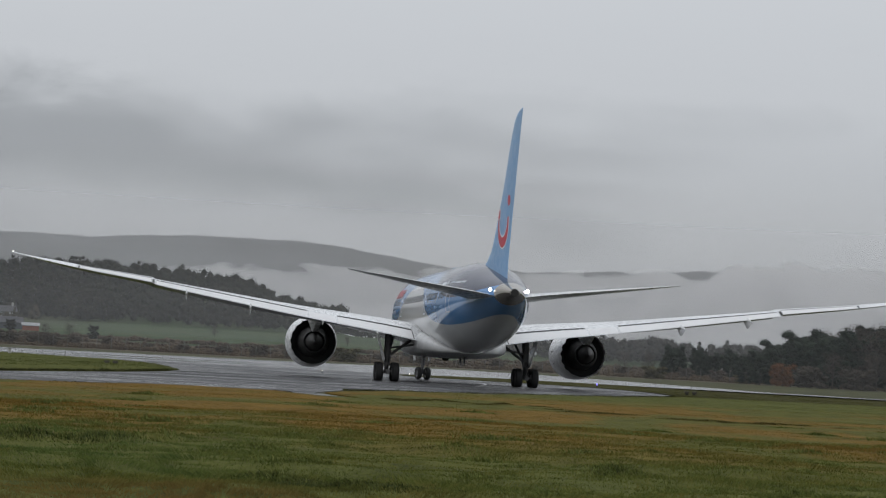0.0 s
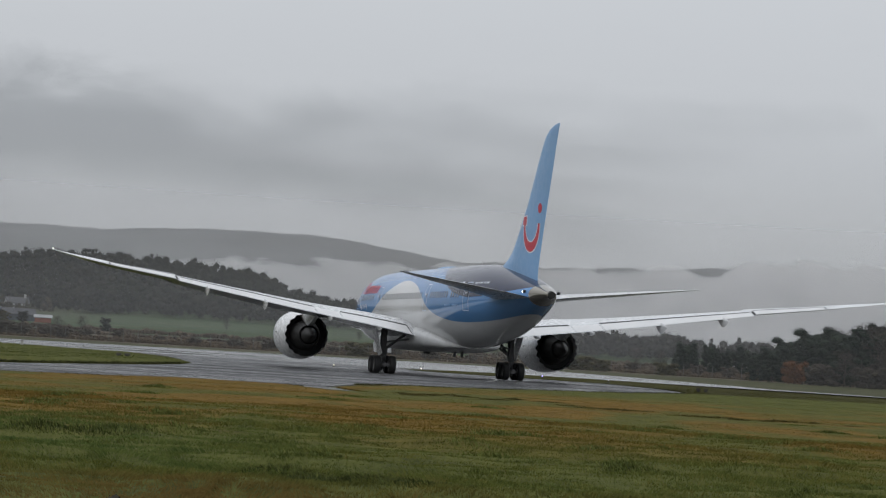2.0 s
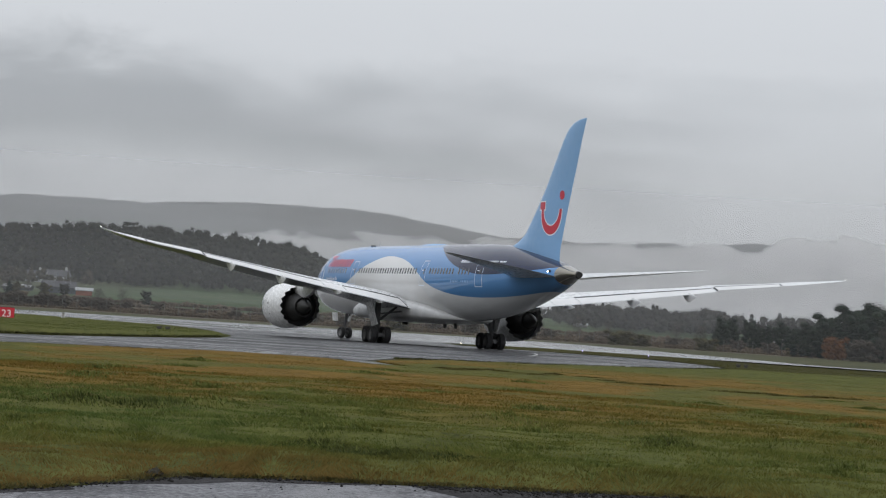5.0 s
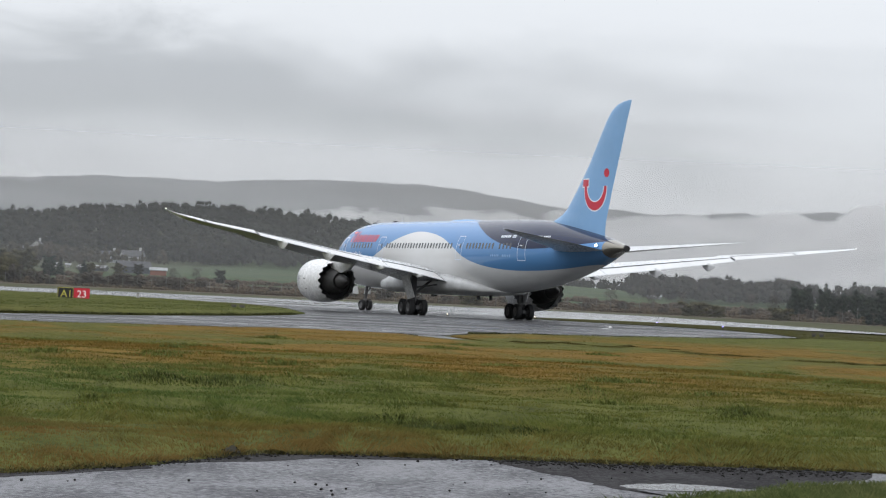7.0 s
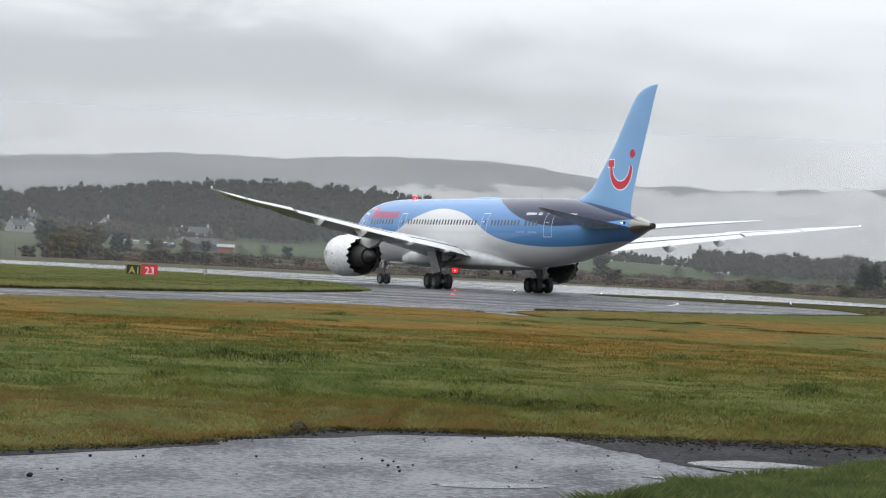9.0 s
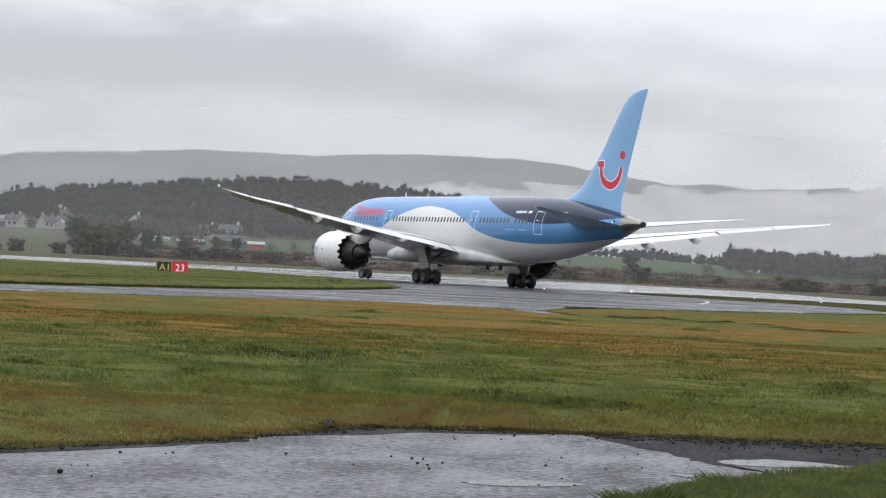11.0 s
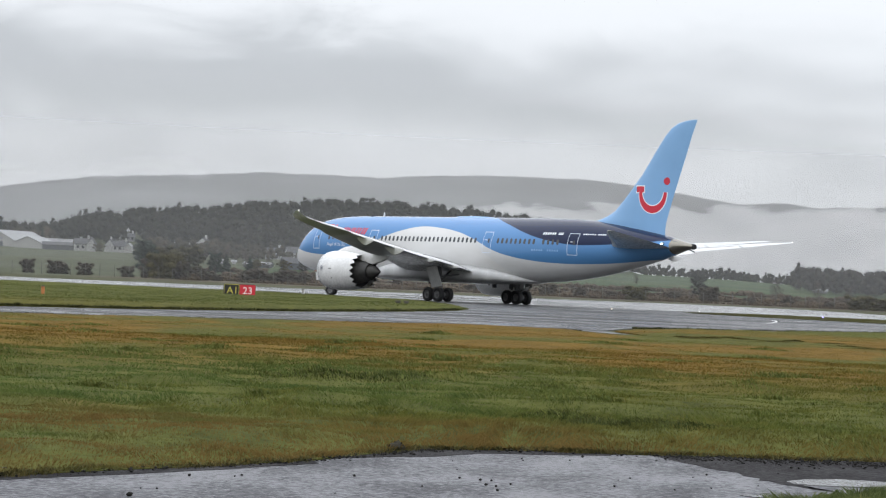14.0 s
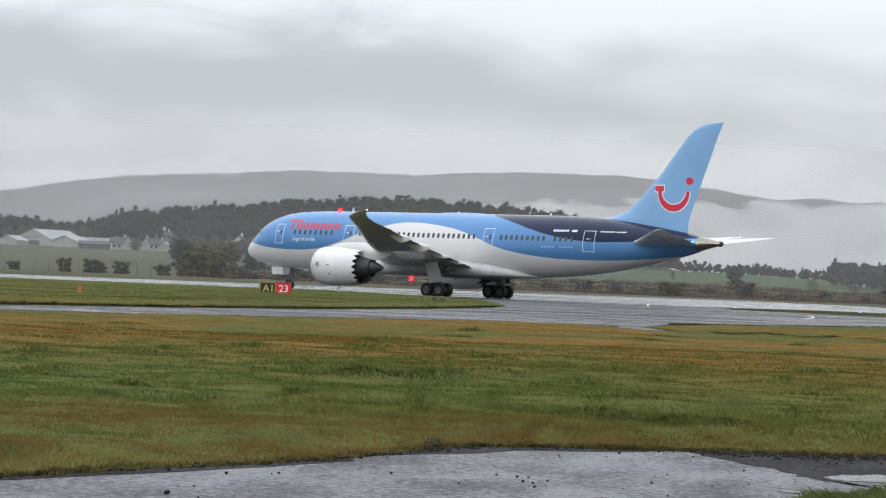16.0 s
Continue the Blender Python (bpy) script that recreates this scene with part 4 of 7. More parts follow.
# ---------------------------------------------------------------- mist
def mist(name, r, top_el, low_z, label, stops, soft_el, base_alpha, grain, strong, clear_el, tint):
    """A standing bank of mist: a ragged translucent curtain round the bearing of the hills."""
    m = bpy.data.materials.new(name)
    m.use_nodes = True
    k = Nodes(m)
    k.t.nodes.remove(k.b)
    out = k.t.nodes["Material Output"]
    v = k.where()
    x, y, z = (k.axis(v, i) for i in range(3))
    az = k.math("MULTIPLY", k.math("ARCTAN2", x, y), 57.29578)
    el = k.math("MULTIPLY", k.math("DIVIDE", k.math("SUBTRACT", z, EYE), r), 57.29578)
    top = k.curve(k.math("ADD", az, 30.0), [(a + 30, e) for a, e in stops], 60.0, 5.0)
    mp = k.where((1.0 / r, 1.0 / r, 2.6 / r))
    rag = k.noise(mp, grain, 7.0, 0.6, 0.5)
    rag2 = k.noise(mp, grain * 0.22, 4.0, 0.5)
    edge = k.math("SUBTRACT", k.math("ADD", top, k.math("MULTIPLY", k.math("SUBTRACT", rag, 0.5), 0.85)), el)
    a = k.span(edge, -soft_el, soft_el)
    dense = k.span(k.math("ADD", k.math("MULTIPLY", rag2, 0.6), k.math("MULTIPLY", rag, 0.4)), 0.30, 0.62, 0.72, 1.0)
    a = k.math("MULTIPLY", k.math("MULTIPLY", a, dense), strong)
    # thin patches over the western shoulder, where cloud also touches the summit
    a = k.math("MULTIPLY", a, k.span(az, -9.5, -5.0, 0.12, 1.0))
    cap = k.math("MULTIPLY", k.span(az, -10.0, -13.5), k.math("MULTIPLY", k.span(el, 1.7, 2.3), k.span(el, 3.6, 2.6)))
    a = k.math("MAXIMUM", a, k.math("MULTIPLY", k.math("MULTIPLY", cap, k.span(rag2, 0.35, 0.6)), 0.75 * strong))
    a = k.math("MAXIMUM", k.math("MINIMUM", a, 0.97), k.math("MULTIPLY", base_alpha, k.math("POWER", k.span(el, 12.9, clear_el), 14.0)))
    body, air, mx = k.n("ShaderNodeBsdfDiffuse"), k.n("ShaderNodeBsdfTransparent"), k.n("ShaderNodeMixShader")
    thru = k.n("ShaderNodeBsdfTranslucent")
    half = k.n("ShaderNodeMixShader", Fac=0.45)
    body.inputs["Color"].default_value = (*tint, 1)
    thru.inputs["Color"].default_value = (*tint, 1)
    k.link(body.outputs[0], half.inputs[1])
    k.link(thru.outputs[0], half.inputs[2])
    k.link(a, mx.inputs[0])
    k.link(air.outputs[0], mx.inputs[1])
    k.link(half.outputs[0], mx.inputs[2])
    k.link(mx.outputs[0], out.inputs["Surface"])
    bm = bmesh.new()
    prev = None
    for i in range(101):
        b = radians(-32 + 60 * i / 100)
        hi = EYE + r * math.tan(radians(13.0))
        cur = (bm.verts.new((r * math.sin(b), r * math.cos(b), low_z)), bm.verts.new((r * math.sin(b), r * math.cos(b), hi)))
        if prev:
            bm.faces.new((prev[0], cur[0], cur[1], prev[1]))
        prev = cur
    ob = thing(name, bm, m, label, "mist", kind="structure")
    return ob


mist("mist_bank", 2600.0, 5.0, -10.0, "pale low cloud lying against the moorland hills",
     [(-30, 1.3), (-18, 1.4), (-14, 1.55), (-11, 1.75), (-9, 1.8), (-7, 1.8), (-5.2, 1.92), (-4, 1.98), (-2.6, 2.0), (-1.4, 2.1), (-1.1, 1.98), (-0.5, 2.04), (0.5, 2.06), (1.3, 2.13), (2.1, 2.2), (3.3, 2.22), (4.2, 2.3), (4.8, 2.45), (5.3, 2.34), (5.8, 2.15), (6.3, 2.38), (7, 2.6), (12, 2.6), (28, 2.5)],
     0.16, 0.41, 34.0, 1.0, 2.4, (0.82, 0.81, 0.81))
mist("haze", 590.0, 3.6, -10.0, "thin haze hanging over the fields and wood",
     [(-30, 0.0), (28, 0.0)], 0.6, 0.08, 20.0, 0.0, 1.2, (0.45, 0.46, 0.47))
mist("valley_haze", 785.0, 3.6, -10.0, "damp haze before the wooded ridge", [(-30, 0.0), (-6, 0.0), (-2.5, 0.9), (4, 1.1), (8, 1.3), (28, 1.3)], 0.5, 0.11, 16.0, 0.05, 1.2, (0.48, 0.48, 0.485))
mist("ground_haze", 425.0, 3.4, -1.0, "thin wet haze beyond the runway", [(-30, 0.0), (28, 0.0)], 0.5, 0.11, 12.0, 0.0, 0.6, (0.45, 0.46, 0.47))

# ---------------------------------------------------------------- the airliner
# Built with its nose towards +y; station 28 (metres aft of the nose) lies at y = 0.
def P(s, left, z):
    return Vector((-left, 28.0 - s, z))


def livery():
    m = shader("airliner_livery", (0.6, 0.6, 0.6), 0.26, coat=0.0, spec=0.20)
    k = Nodes(m)
    v = k.where()
    s = k.math("SUBTRACT", 28.0, k.axis(v, 1))
    z = k.axis(v, 2)
    low = k.curve(s, [(0, 4.75), (1.5, 4.62), (3.8, 4.28), (6.4, 4.09), (9, 4.08), (11, 4.22), (13, 4.65), (15, 5.25), (16.6, 5.85), (18, 6.3), (19.85, 6.74),
                      (21, 6.95), (22.4, 7.06), (24.8, 6.97), (28, 6.58), (29.5, 6.24), (30.5, 5.96), (31.7, 5.55), (32.8, 5.15), (34, 4.81), (35.2, 4.55),
                      (38.5, 4.13), (41.8, 3.95), (45, 3.96), (48.3, 4.12), (52.4, 4.54), (56, 4.98)], 60.0, 10.0)
    nav = k.curve(s, [(0, 9.5), (30.6, 8.9), (31.6, 8.02), (32.9, 7.72), (34.8, 7.29), (37, 6.72), (39.3, 6.2), (42, 5.8), (43.7, 5.65), (46.9, 5.68), (50, 5.89), (56, 6.42)],
                  60.0, 10.0)
    edge = 0.03
    dirt = k.noise(k.where((1, 0.25, 1)), 1.3, 5.0)
    white = k.mix(k.span(dirt, 0.3, 0.75, 0.0, 0.35), (0.57, 0.57, 0.57), (0.47, 0.47, 0.46))
    grey = k.mix(k.span(dirt, 0.3, 0.75, 0.0, 0.5), (0.56, 0.57, 0.58), (0.45, 0.455, 0.46))
    slant = k.math("ADD", s, k.math("MULTIPLY", z, 1.75))
    curl = k.span(slant, 40.2, 40.6)
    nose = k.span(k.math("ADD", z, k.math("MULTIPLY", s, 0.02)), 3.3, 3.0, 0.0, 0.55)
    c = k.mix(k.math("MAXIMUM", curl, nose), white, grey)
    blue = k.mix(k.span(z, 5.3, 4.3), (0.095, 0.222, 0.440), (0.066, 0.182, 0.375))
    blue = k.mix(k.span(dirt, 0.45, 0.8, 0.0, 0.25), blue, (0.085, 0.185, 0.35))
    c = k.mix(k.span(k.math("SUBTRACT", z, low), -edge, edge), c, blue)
    c = k.mix(k.span(k.math("SUBTRACT", z, nav), -edge, edge), c, (0.009, 0.016, 0.048))
    # bare metal cone round the tail exhaust
    c = k.mix(k.span(s, 54.35, 54.40), c, (0.24, 0.225, 0.195))
    k.base(c)
    k.link(k.span(s, 54.35, 54.40, 0.0, 0.8), k.b.inputs["Metallic"])
    # faint frames and panel joints every 0.6 m
    rib = k.math("PINGPONG", k.math("ADD", s, 100.0), 0.95)
    k.bump(k.span(rib, 0.0, 0.02), 0.10, 0.004)
    k.rough(k.span(dirt, 0.3, 0.8, 0.05, 0.13))
    return m


LIVERY = livery()
WHITE = plain("white_aircraft_paint", (0.63, 0.63, 0.63), 0.24, coat=0.1, vary=0.08, scale=0.6)
WINGSHADE = plain("shaded_grey_underside", (0.30, 0.308, 0.325), 0.4, vary=0.16, scale=0.7)
FLAPWHITE = plain("white_flap_paint", (0.55, 0.55, 0.55), 0.35, vary=0.06, scale=0.6)
WINGGREY = plain("grey_wing_paint", (0.52, 0.53, 0.54), 0.26, coat=0.25, vary=0.14, scale=0.5)
BLUE = plain("sky_blue_fin_paint", (0.185, 0.350, 0.580), 0.36, vary=0.05, scale=0.25)
RED = plain("red_paint", (0.50, 0.022, 0.045), 0.35, vary=0.06)
DARK = plain("dark_grey_metal", (0.055, 0.055, 0.058), 0.42, metal=0.7, vary=0.3, scale=5.0)
STEEL = plain("bare_steel", (0.30, 0.30, 0.30), 0.36, metal=0.9, vary=0.25, scale=4.0)
GEARGREY = plain("undercarriage_grey_paint", (0.095, 0.095, 0.098), 0.45, vary=0.3, scale=5.0)
RUBBER = plain("tyre_rubber", (0.014, 0.014, 0.015), 0.7, vary=0.25, scale=6.0)
GLASS = shader("dark_window_glass", (0.045, 0.05, 0.058), 0.12, spec=0.5)
BLACK = shader("black_void", (0.012, 0.012, 0.012), 0.7)
FAINT = plain("faint_blue_lettering", (0.22, 0.40, 0.66), 0.4, vary=0.03)
PALE = plain("pale_lettering", (0.70, 0.74, 0.80), 0.4, vary=0.03)


def glow(name, colour, power):
    m = shader(name, colour, 0.3)
    b = m.node_tree.nodes["Principled BSDF"]
    b.inputs["Emission Color"].default_value = (*colour, 1)
    b.inputs["Emission Strength"].default_value = power
    return m


aircraft = tagged(new("airliner"), "twin-engine jet airliner in blue, white and navy, taxiing on wet tarmac", "airplane")

# fuselage: station, top, bottom, half width
HULL = [(-0.42, 3.90, 3.78, 0.06), (-0.34, 4.12, 3.58, 0.30), (-0.15, 4.42, 3.34, 0.58), (0.25, 4.82, 3.08, 0.92), (0.8, 5.26, 2.90, 1.25), (1.5, 5.84, 2.70, 1.62),
        (2.2, 6.40, 2.55, 1.92), (3.0, 6.92, 2.42, 2.18), (4.0, 7.34, 2.30, 2.42), (5.2, 7.66, 2.20, 2.61), (6.5, 7.86, 2.12, 2.75), (8.2, 7.99, 2.07, 2.85), (10.5, 8.06, 2.05, 2.885),
        (14, 8.08, 2.05, 2.885), (18, 8.08, 2.05, 2.885), (24, 8.08, 2.05, 2.885), (30, 8.08, 2.05, 2.885), (33.5, 8.08, 2.05, 2.88), (37, 8.08, 2.13, 2.86), (40, 8.06, 2.32, 2.78),
        (42.5, 8.0, 2.56, 2.66), (45, 7.86, 2.90, 2.47), (47.5, 7.58, 3.36, 2.18), (50, 7.20, 3.90, 1.80), (52, 6.88, 4.38, 1.46), (53.5, 6.62, 4.80, 1.16), (54.6, 6.40, 5.16, 0.90),
        (55.4, 6.22, 5.40, 0.68), (56.1, 6.06, 5.56, 0.44), (56.5, 5.97, 5.62, 0.30)]


def hull_at(s):
    """Top, bottom and half width of the fuselage at a station."""
    cols = list(zip(*HULL))
    return [float(np.interp(s, cols[0], c)) for c in cols[1:]]


def skin(s, z, proud=0.0, side=1):
    """A point on the fuselage's side at a station and height."""
    top, bot, w = hull_at(s)
    zc, hh = (top + bot) / 2, (top - bot) / 2
    k = max(-1.0, min(1.0, (z - zc) / hh))
    x = w * math.sqrt(max(0.0, 1 - k * k))
    n = Vector((x / w ** 2, 0, (z - zc) / hh ** 2)).normalized()
    return P(s, side * (x + n.x * proud), z + n.z * proud)


def smooth_hull():
    st = [r[0] for r in HULL]
    out = []
    for a, b in zip(st, st[1:]):
        n = max(1, int((b - a) / 0.9))
        out += [a + (b - a) * i / n for i in range(n)]
    return out + [st[-1]]


bm = bmesh.new()
SEG = 56
rings = []
for s in smooth_hull():
    top, bot, w = hull_at(s)
    rings.append([P(s, w * math.sin(2 * math.pi * i / SEG), (top + bot) / 2 + (top - bot) / 2 * math.cos(2 * math.pi * i / SEG)) for i in range(SEG)])
ring_loft(bm, rings)
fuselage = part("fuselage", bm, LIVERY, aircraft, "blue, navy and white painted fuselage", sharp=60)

# wing to body fairing under the belly
bm = bmesh.new()
rings = []
for s, w, top, bot in ((13.2, 0.5, 2.4, 2.2), (14.2, 1.9, 2.75, 2.02), (15.6, 2.75, 3.1, 1.88), (18, 3.1, 3.55, 1.80), (22, 3.22, 3.75, 1.78), (27, 3.22, 3.75, 1.80), (30.5, 3.12, 3.6, 1.84), (33, 2.8, 3.3, 1.92),
                       (35.5, 2.1, 2.8, 2.02), (37.2, 0.8, 2.35, 2.14)):
    ring = []
    for i in range(32):
        a = 2 * math.pi * i / 32
        cx, cz = math.sin(a), math.cos(a)
        e = 0.62
        ring.append(P(s, w * math.copysign(abs(cx) ** e, cx), (top + bot) / 2 + (top - bot) / 2 * math.copysign(abs(cz) ** e, cz)))
    rings.append(ring)
ring_loft(bm, rings)
part("belly_fairing", bm, plain("belly_grey_paint", (0.44, 0.445, 0.45), 0.32, vary=0.2, scale=0.7), aircraft, "light grey belly fairing", sharp=60)

# wings: span station, leading edge, trailing edge, height of trailing edge, thickness / chord, aft droop
WING = [(2.3, 18.9, 30.6, 2.75, 0.135, 0.42), (3.2, 19.8, 30.9, 2.92, 0.132, 0.42), (5.0, 21.15, 31.35, 3.24, 0.124, 0.4), (7.0, 22.5, 31.85, 3.55, 0.117, 0.38), (9.8, 24.36, 32.55, 3.93, 0.108, 0.34),
        (12.5, 26.13, 33.33, 4.33, 0.106, 0.28), (14.8, 27.65, 34.0, 4.69, 0.104, 0.25), (17, 29.1, 34.65, 5.04, 0.103, 0.22), (19, 30.4, 35.24, 5.36, 0.102, 0.18), (21.0, 31.72, 35.85, 5.69, 0.099, 0.13),
        (21.25, 31.9, 35.7, 5.84, 0.099, 0.06), (23.5, 33.4, 36.5, 6.14, 0.097, 0.06), (25.2, 34.55, 37.1, 6.36, 0.095, 0.06), (26.6, 35.45, 37.75, 6.58, 0.093, 0.05), (27.6, 36.25, 38.3, 6.74, 0.09, 0.04),
        (28.5, 37.3, 38.95, 6.89, 0.086, 0.03), (29.3, 38.5, 39.6, 7.03, 0.084, 0.02), (29.85, 39.45, 40.1, 7.14, 0.081, 0.01), (30.08, 40.0, 40.33, 7.2, 0.076, 0.0)]


SLATMETAL = plain("dull_slat_metal", (0.36, 0.36, 0.37), 0.28, metal=0.85, vary=0.35, scale=1.4)


def wing_row(y):
    cols = list(zip(*WING))
    return [float(np.interp(y, cols[0], c)) for c in cols[1:]]


def mean_line(y, ch, x):
    """Height of the mean line over the trailing edge: flaps and ailerons hang down aft of the hinge."""
    hinge = ch * float(np.interp(y, (2.3, 9.8, 15.0, 27.0, 30.0), (0.038, 0.042, 0.055, 0.060, 0.02)))
    nose = float(np.interp(y, (2.3, 5.0, 9.8, 12.5, 17.0, 21.0, 25.0, 30.0), (0.55, 0.50, 0.42, 0.30, 0.22, 0.14, 0.09, 0.03)))
    if x > 0.74:
        return hinge * (1 - x) / 0.26
    return hinge + (nose - hinge) * (0.74 - x) / 0.74 + 0.010 * ch * math.sin(math.pi * x / 0.74)


def under(y):
    """Depth of the lower skin against the upper; the outer panels are fuller below."""
    return float(np.interp(y, (9.0, 15.0, 27.0, 30.0), (1.0, 1.5, 1.9, 1.2)))


def foil(y, side, n=15):
    le, te, zt, tc, droop = wing_row(y)
    ch = te - le
    up, dn = [], []
    for i in range(n + 1):
        x = 0.5 - 0.5 * math.cos(math.pi * i / n)
        t = 5 * tc * (0.2969 * math.sqrt(x) - 0.1260 * x - 0.3516 * x * x + 0.2843 * x ** 3 - 0.1026 * x ** 4)
        line = mean_line(y, ch, x)
        up.append(P(le + ch * x, side * y, zt + line + t * ch))
        dn.append(P(le + ch * x, side * y, zt + line - t * ch * under(y)))
    return up + dn[-1:0:-1]


def wing_top(y, f, side, proud=0.0):
    le, te, zt, tc, droop = wing_row(y)
    ch = te - le
    t = 5 * tc * (0.2969 * math.sqrt(f) - 0.1260 * f - 0.3516 * f * f + 0.2843 * f ** 3 - 0.1026 * f ** 4)
    line = mean_line(y, ch, f)
    return P(le + ch * f, side * y, zt + line + t * ch + proud), P(le + ch * f, side * y, zt + line - under(y) * t * ch - proud)


def fairing(bm, y, side, length, size, ahead=0.55):
    le, te, zt, tc, droop = wing_row(y)
    s0, s1 = te - length * ahead, te + length * (1 - ahead)
    rings = []
    for i in range(13):
        f = i / 12
        r = size * 0.85 * (math.sin(math.pi * min(1.0, f * 0.97 + 0.03)) ** 1.15) + 0.01
        s = s0 + (s1 - s0) * f
        fc = min(1.0, (s - le) / (te - le))
        base = wing_top(y, fc, side)[1].z if s < te else zt - (s - te) * 0.05
        rings.append([P(s, side * y + 0.30 * r * math.cos(2 * math.pi * k / 12) * (0.08 + 0.5 * (1 + math.sin(2 * math.pi * k / 12))), base - 0.45 * r + r * 1.05 * math.sin(2 * math.pi * k / 12) - 0.10 * f) for k in range(12)])
    ring_loft(bm, rings)


def strip_on_wing(bm, y0, y1, f0, f1, side, proud=0.014, rows=6):
    """A thin plate that follows the wing's upper skin."""
    rings = []
    for i in range(rows + 1):
        y = y0 + (y1 - y0) * i / rows
        fr = [f0 + (f1 - f0) * j / 4 for j in range(5)]
        rings.append([wing_top(y, f, side, proud)[0] for f in fr] + [wing_top(y, f, side, -0.012)[0] for f in reversed(fr)])
    ring_loft(bm, rings)


for side in (1, -1):
    bm = bmesh.new()
    ys = [2.3, 3.2, 4.1, 5, 6, 7, 8.4, 9.8, 11.2, 12.5, 13.7, 14.8, 16, 17, 18, 19, 20.2, 21.0, 21.25, 22.5, 23.5, 24.4, 25.2, 25.9, 26.6, 27.1, 27.6, 28.1, 28.5, 28.9, 29.3, 29.6, 29.85, 30.0, 30.08]
    ring_loft(bm, [foil(y, side) for y in ys])
    wing = part("wing", bm, WINGGREY, aircraft, "light grey swept wing with upturned tip", sharp=50)
    # grey lower skin outboard of the engine, its shade darkened into the colour
    wing.data.materials.append(WINGSHADE)
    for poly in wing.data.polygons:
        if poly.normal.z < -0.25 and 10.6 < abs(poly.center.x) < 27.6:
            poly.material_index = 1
    for y0, y1, name in ((3.3, 8.6, "inboard_flap"), (8.75, 10.6, "flaperon"), (10.75, 20.95, "outboard_flap"), (21.3, 25.9, "aileron")):
        bm = bmesh.new()
        strip_on_wing(bm, y0, y1, 0.80 if y0 < 20 else 0.78, 0.985, side)
        part(name, bm, FLAPWHITE, wing, "white " + name.replace("_", " "))
        if y0 != 8.75:
            bm = bmesh.new()
            strip_on_wing(bm, y0, y1, 0.760 if y0 < 20 else 0.745, 0.797 if y0 < 20 else 0.777, side, 0.011)
            part("flap_gap", bm, BLACK, wing, "dark gap ahead of the flap")
    # slots between the moving surfaces and at the aileron's outer end
    for y0, y1 in ((21.08, 21.22), (25.94, 26.03)):
        bm = bmesh.new()
        strip_on_wing(bm, y0, y1, 0.79, 0.992, side, 0.022, rows=1)
        part("control_slot", bm, BLACK, wing, "dark slot between the trailing-edge surfaces")
    # square end of the inboard flap
    bm = bmesh.new()
    ends = [wing_top(3.3, f, side, 0.02) for f in (0.78, 0.86, 0.94, 0.99)]
    ring_loft(bm, [[P(28.0 - p.y, side * (3.3 + dx), p.z) for p in [e[0] for e in ends] + [e[1] for e in reversed(ends)]] for dx in (-0.07, 0.0)])
    part("flap_end", bm, DARK, wing, "dark end plate of the inboard flap", smooth=False)
    # bare metal slats along the leading edge
    for y0, y1 in ((3.4, 8.3), (11.0, 14.9), (15.0, 18.9), (19.0, 22.9), (23.0, 26.8)):
        bm = bmesh.new()
        rings = []
        for i in range(5):
            y = y0 + (y1 - y0) * i / 4
            fr = [0.13, 0.08, 0.04, 0.015, 0.003]
            rings.append([wing_top(y, f, side, 0.014)[0] for f in fr] + [wing_top(y, f, side, 0.014)[1] for f in reversed(fr)])
        ring_loft(bm, rings)
        part("slat", bm, SLATMETAL, wing, "bare metal leading-edge slat")
    for y, ln, sz in ((5.9, 2.2, 0.14), (9.7, 2.6, 0.20), (14.65, 2.9, 0.42), (18.95, 2.6, 0.40)):
        bm = bmesh.new()
        fairing(bm, y, side, ln, sz)
        part("flap_fairing", bm, WHITE, wing, "white flap track fairing")
    bm = bmesh.new()
    bmesh.ops.create_icosphere(bm, subdivisions=2, radius=0.045, matrix=Matrix.Translation(P(40.3, side * 30.05, 7.24)))
    part("tip_light", bm, glow("wing_tip_light", (1, 0.97, 0.9), 2.5), wing, "small white wing tip light")

# fin
FIN = [(6.2, 42.6, 53.0, 0.09), (7.2, 42.8, 52.95, 0.09), (7.7, 43.6, 53.0, 0.10), (8.0, 44.7, 53.08, 0.10), (8.35, 45.75, 53.2, 0.10), (8.8, 46.6, 53.35, 0.102), (10, 47.9, 53.75, 0.10), (12, 49.85, 54.5, 0.098), (14, 51.4, 55.25, 0.095), (15.3, 52.45, 55.7, 0.09),
       (16.0, 53.2, 56.0, 0.085), (16.4, 54.0, 56.17, 0.08), (16.6, 54.9, 56.26, 0.07), (16.68, 55.8, 56.3, 0.05)]


def fin_foil(row, n=12):
    z, le, te, tc = row
    ch = te - le
    out = []
    for sgn, steps_ in ((1, range(n + 1)), (-1, range(n - 1, 0, -1))):
        for i in steps_:
            x = 0.5 - 0.5 * math.cos(math.pi * i / n)
            t = 5 * tc * (0.2969 * math.sqrt(x) - 0.1260 * x - 0.3516 * x * x + 0.2843 * x ** 3 - 0.1026 * x ** 4)
            out.append(P(le + ch * x, sgn * t * ch, z))
    return out


bm = bmesh.new()
ring_loft(bm, [fin_foil(r) for r in FIN])
fin = part("fin", bm, BLUE, aircraft, "sky blue tail fin with a red smile emblem", sharp=50)


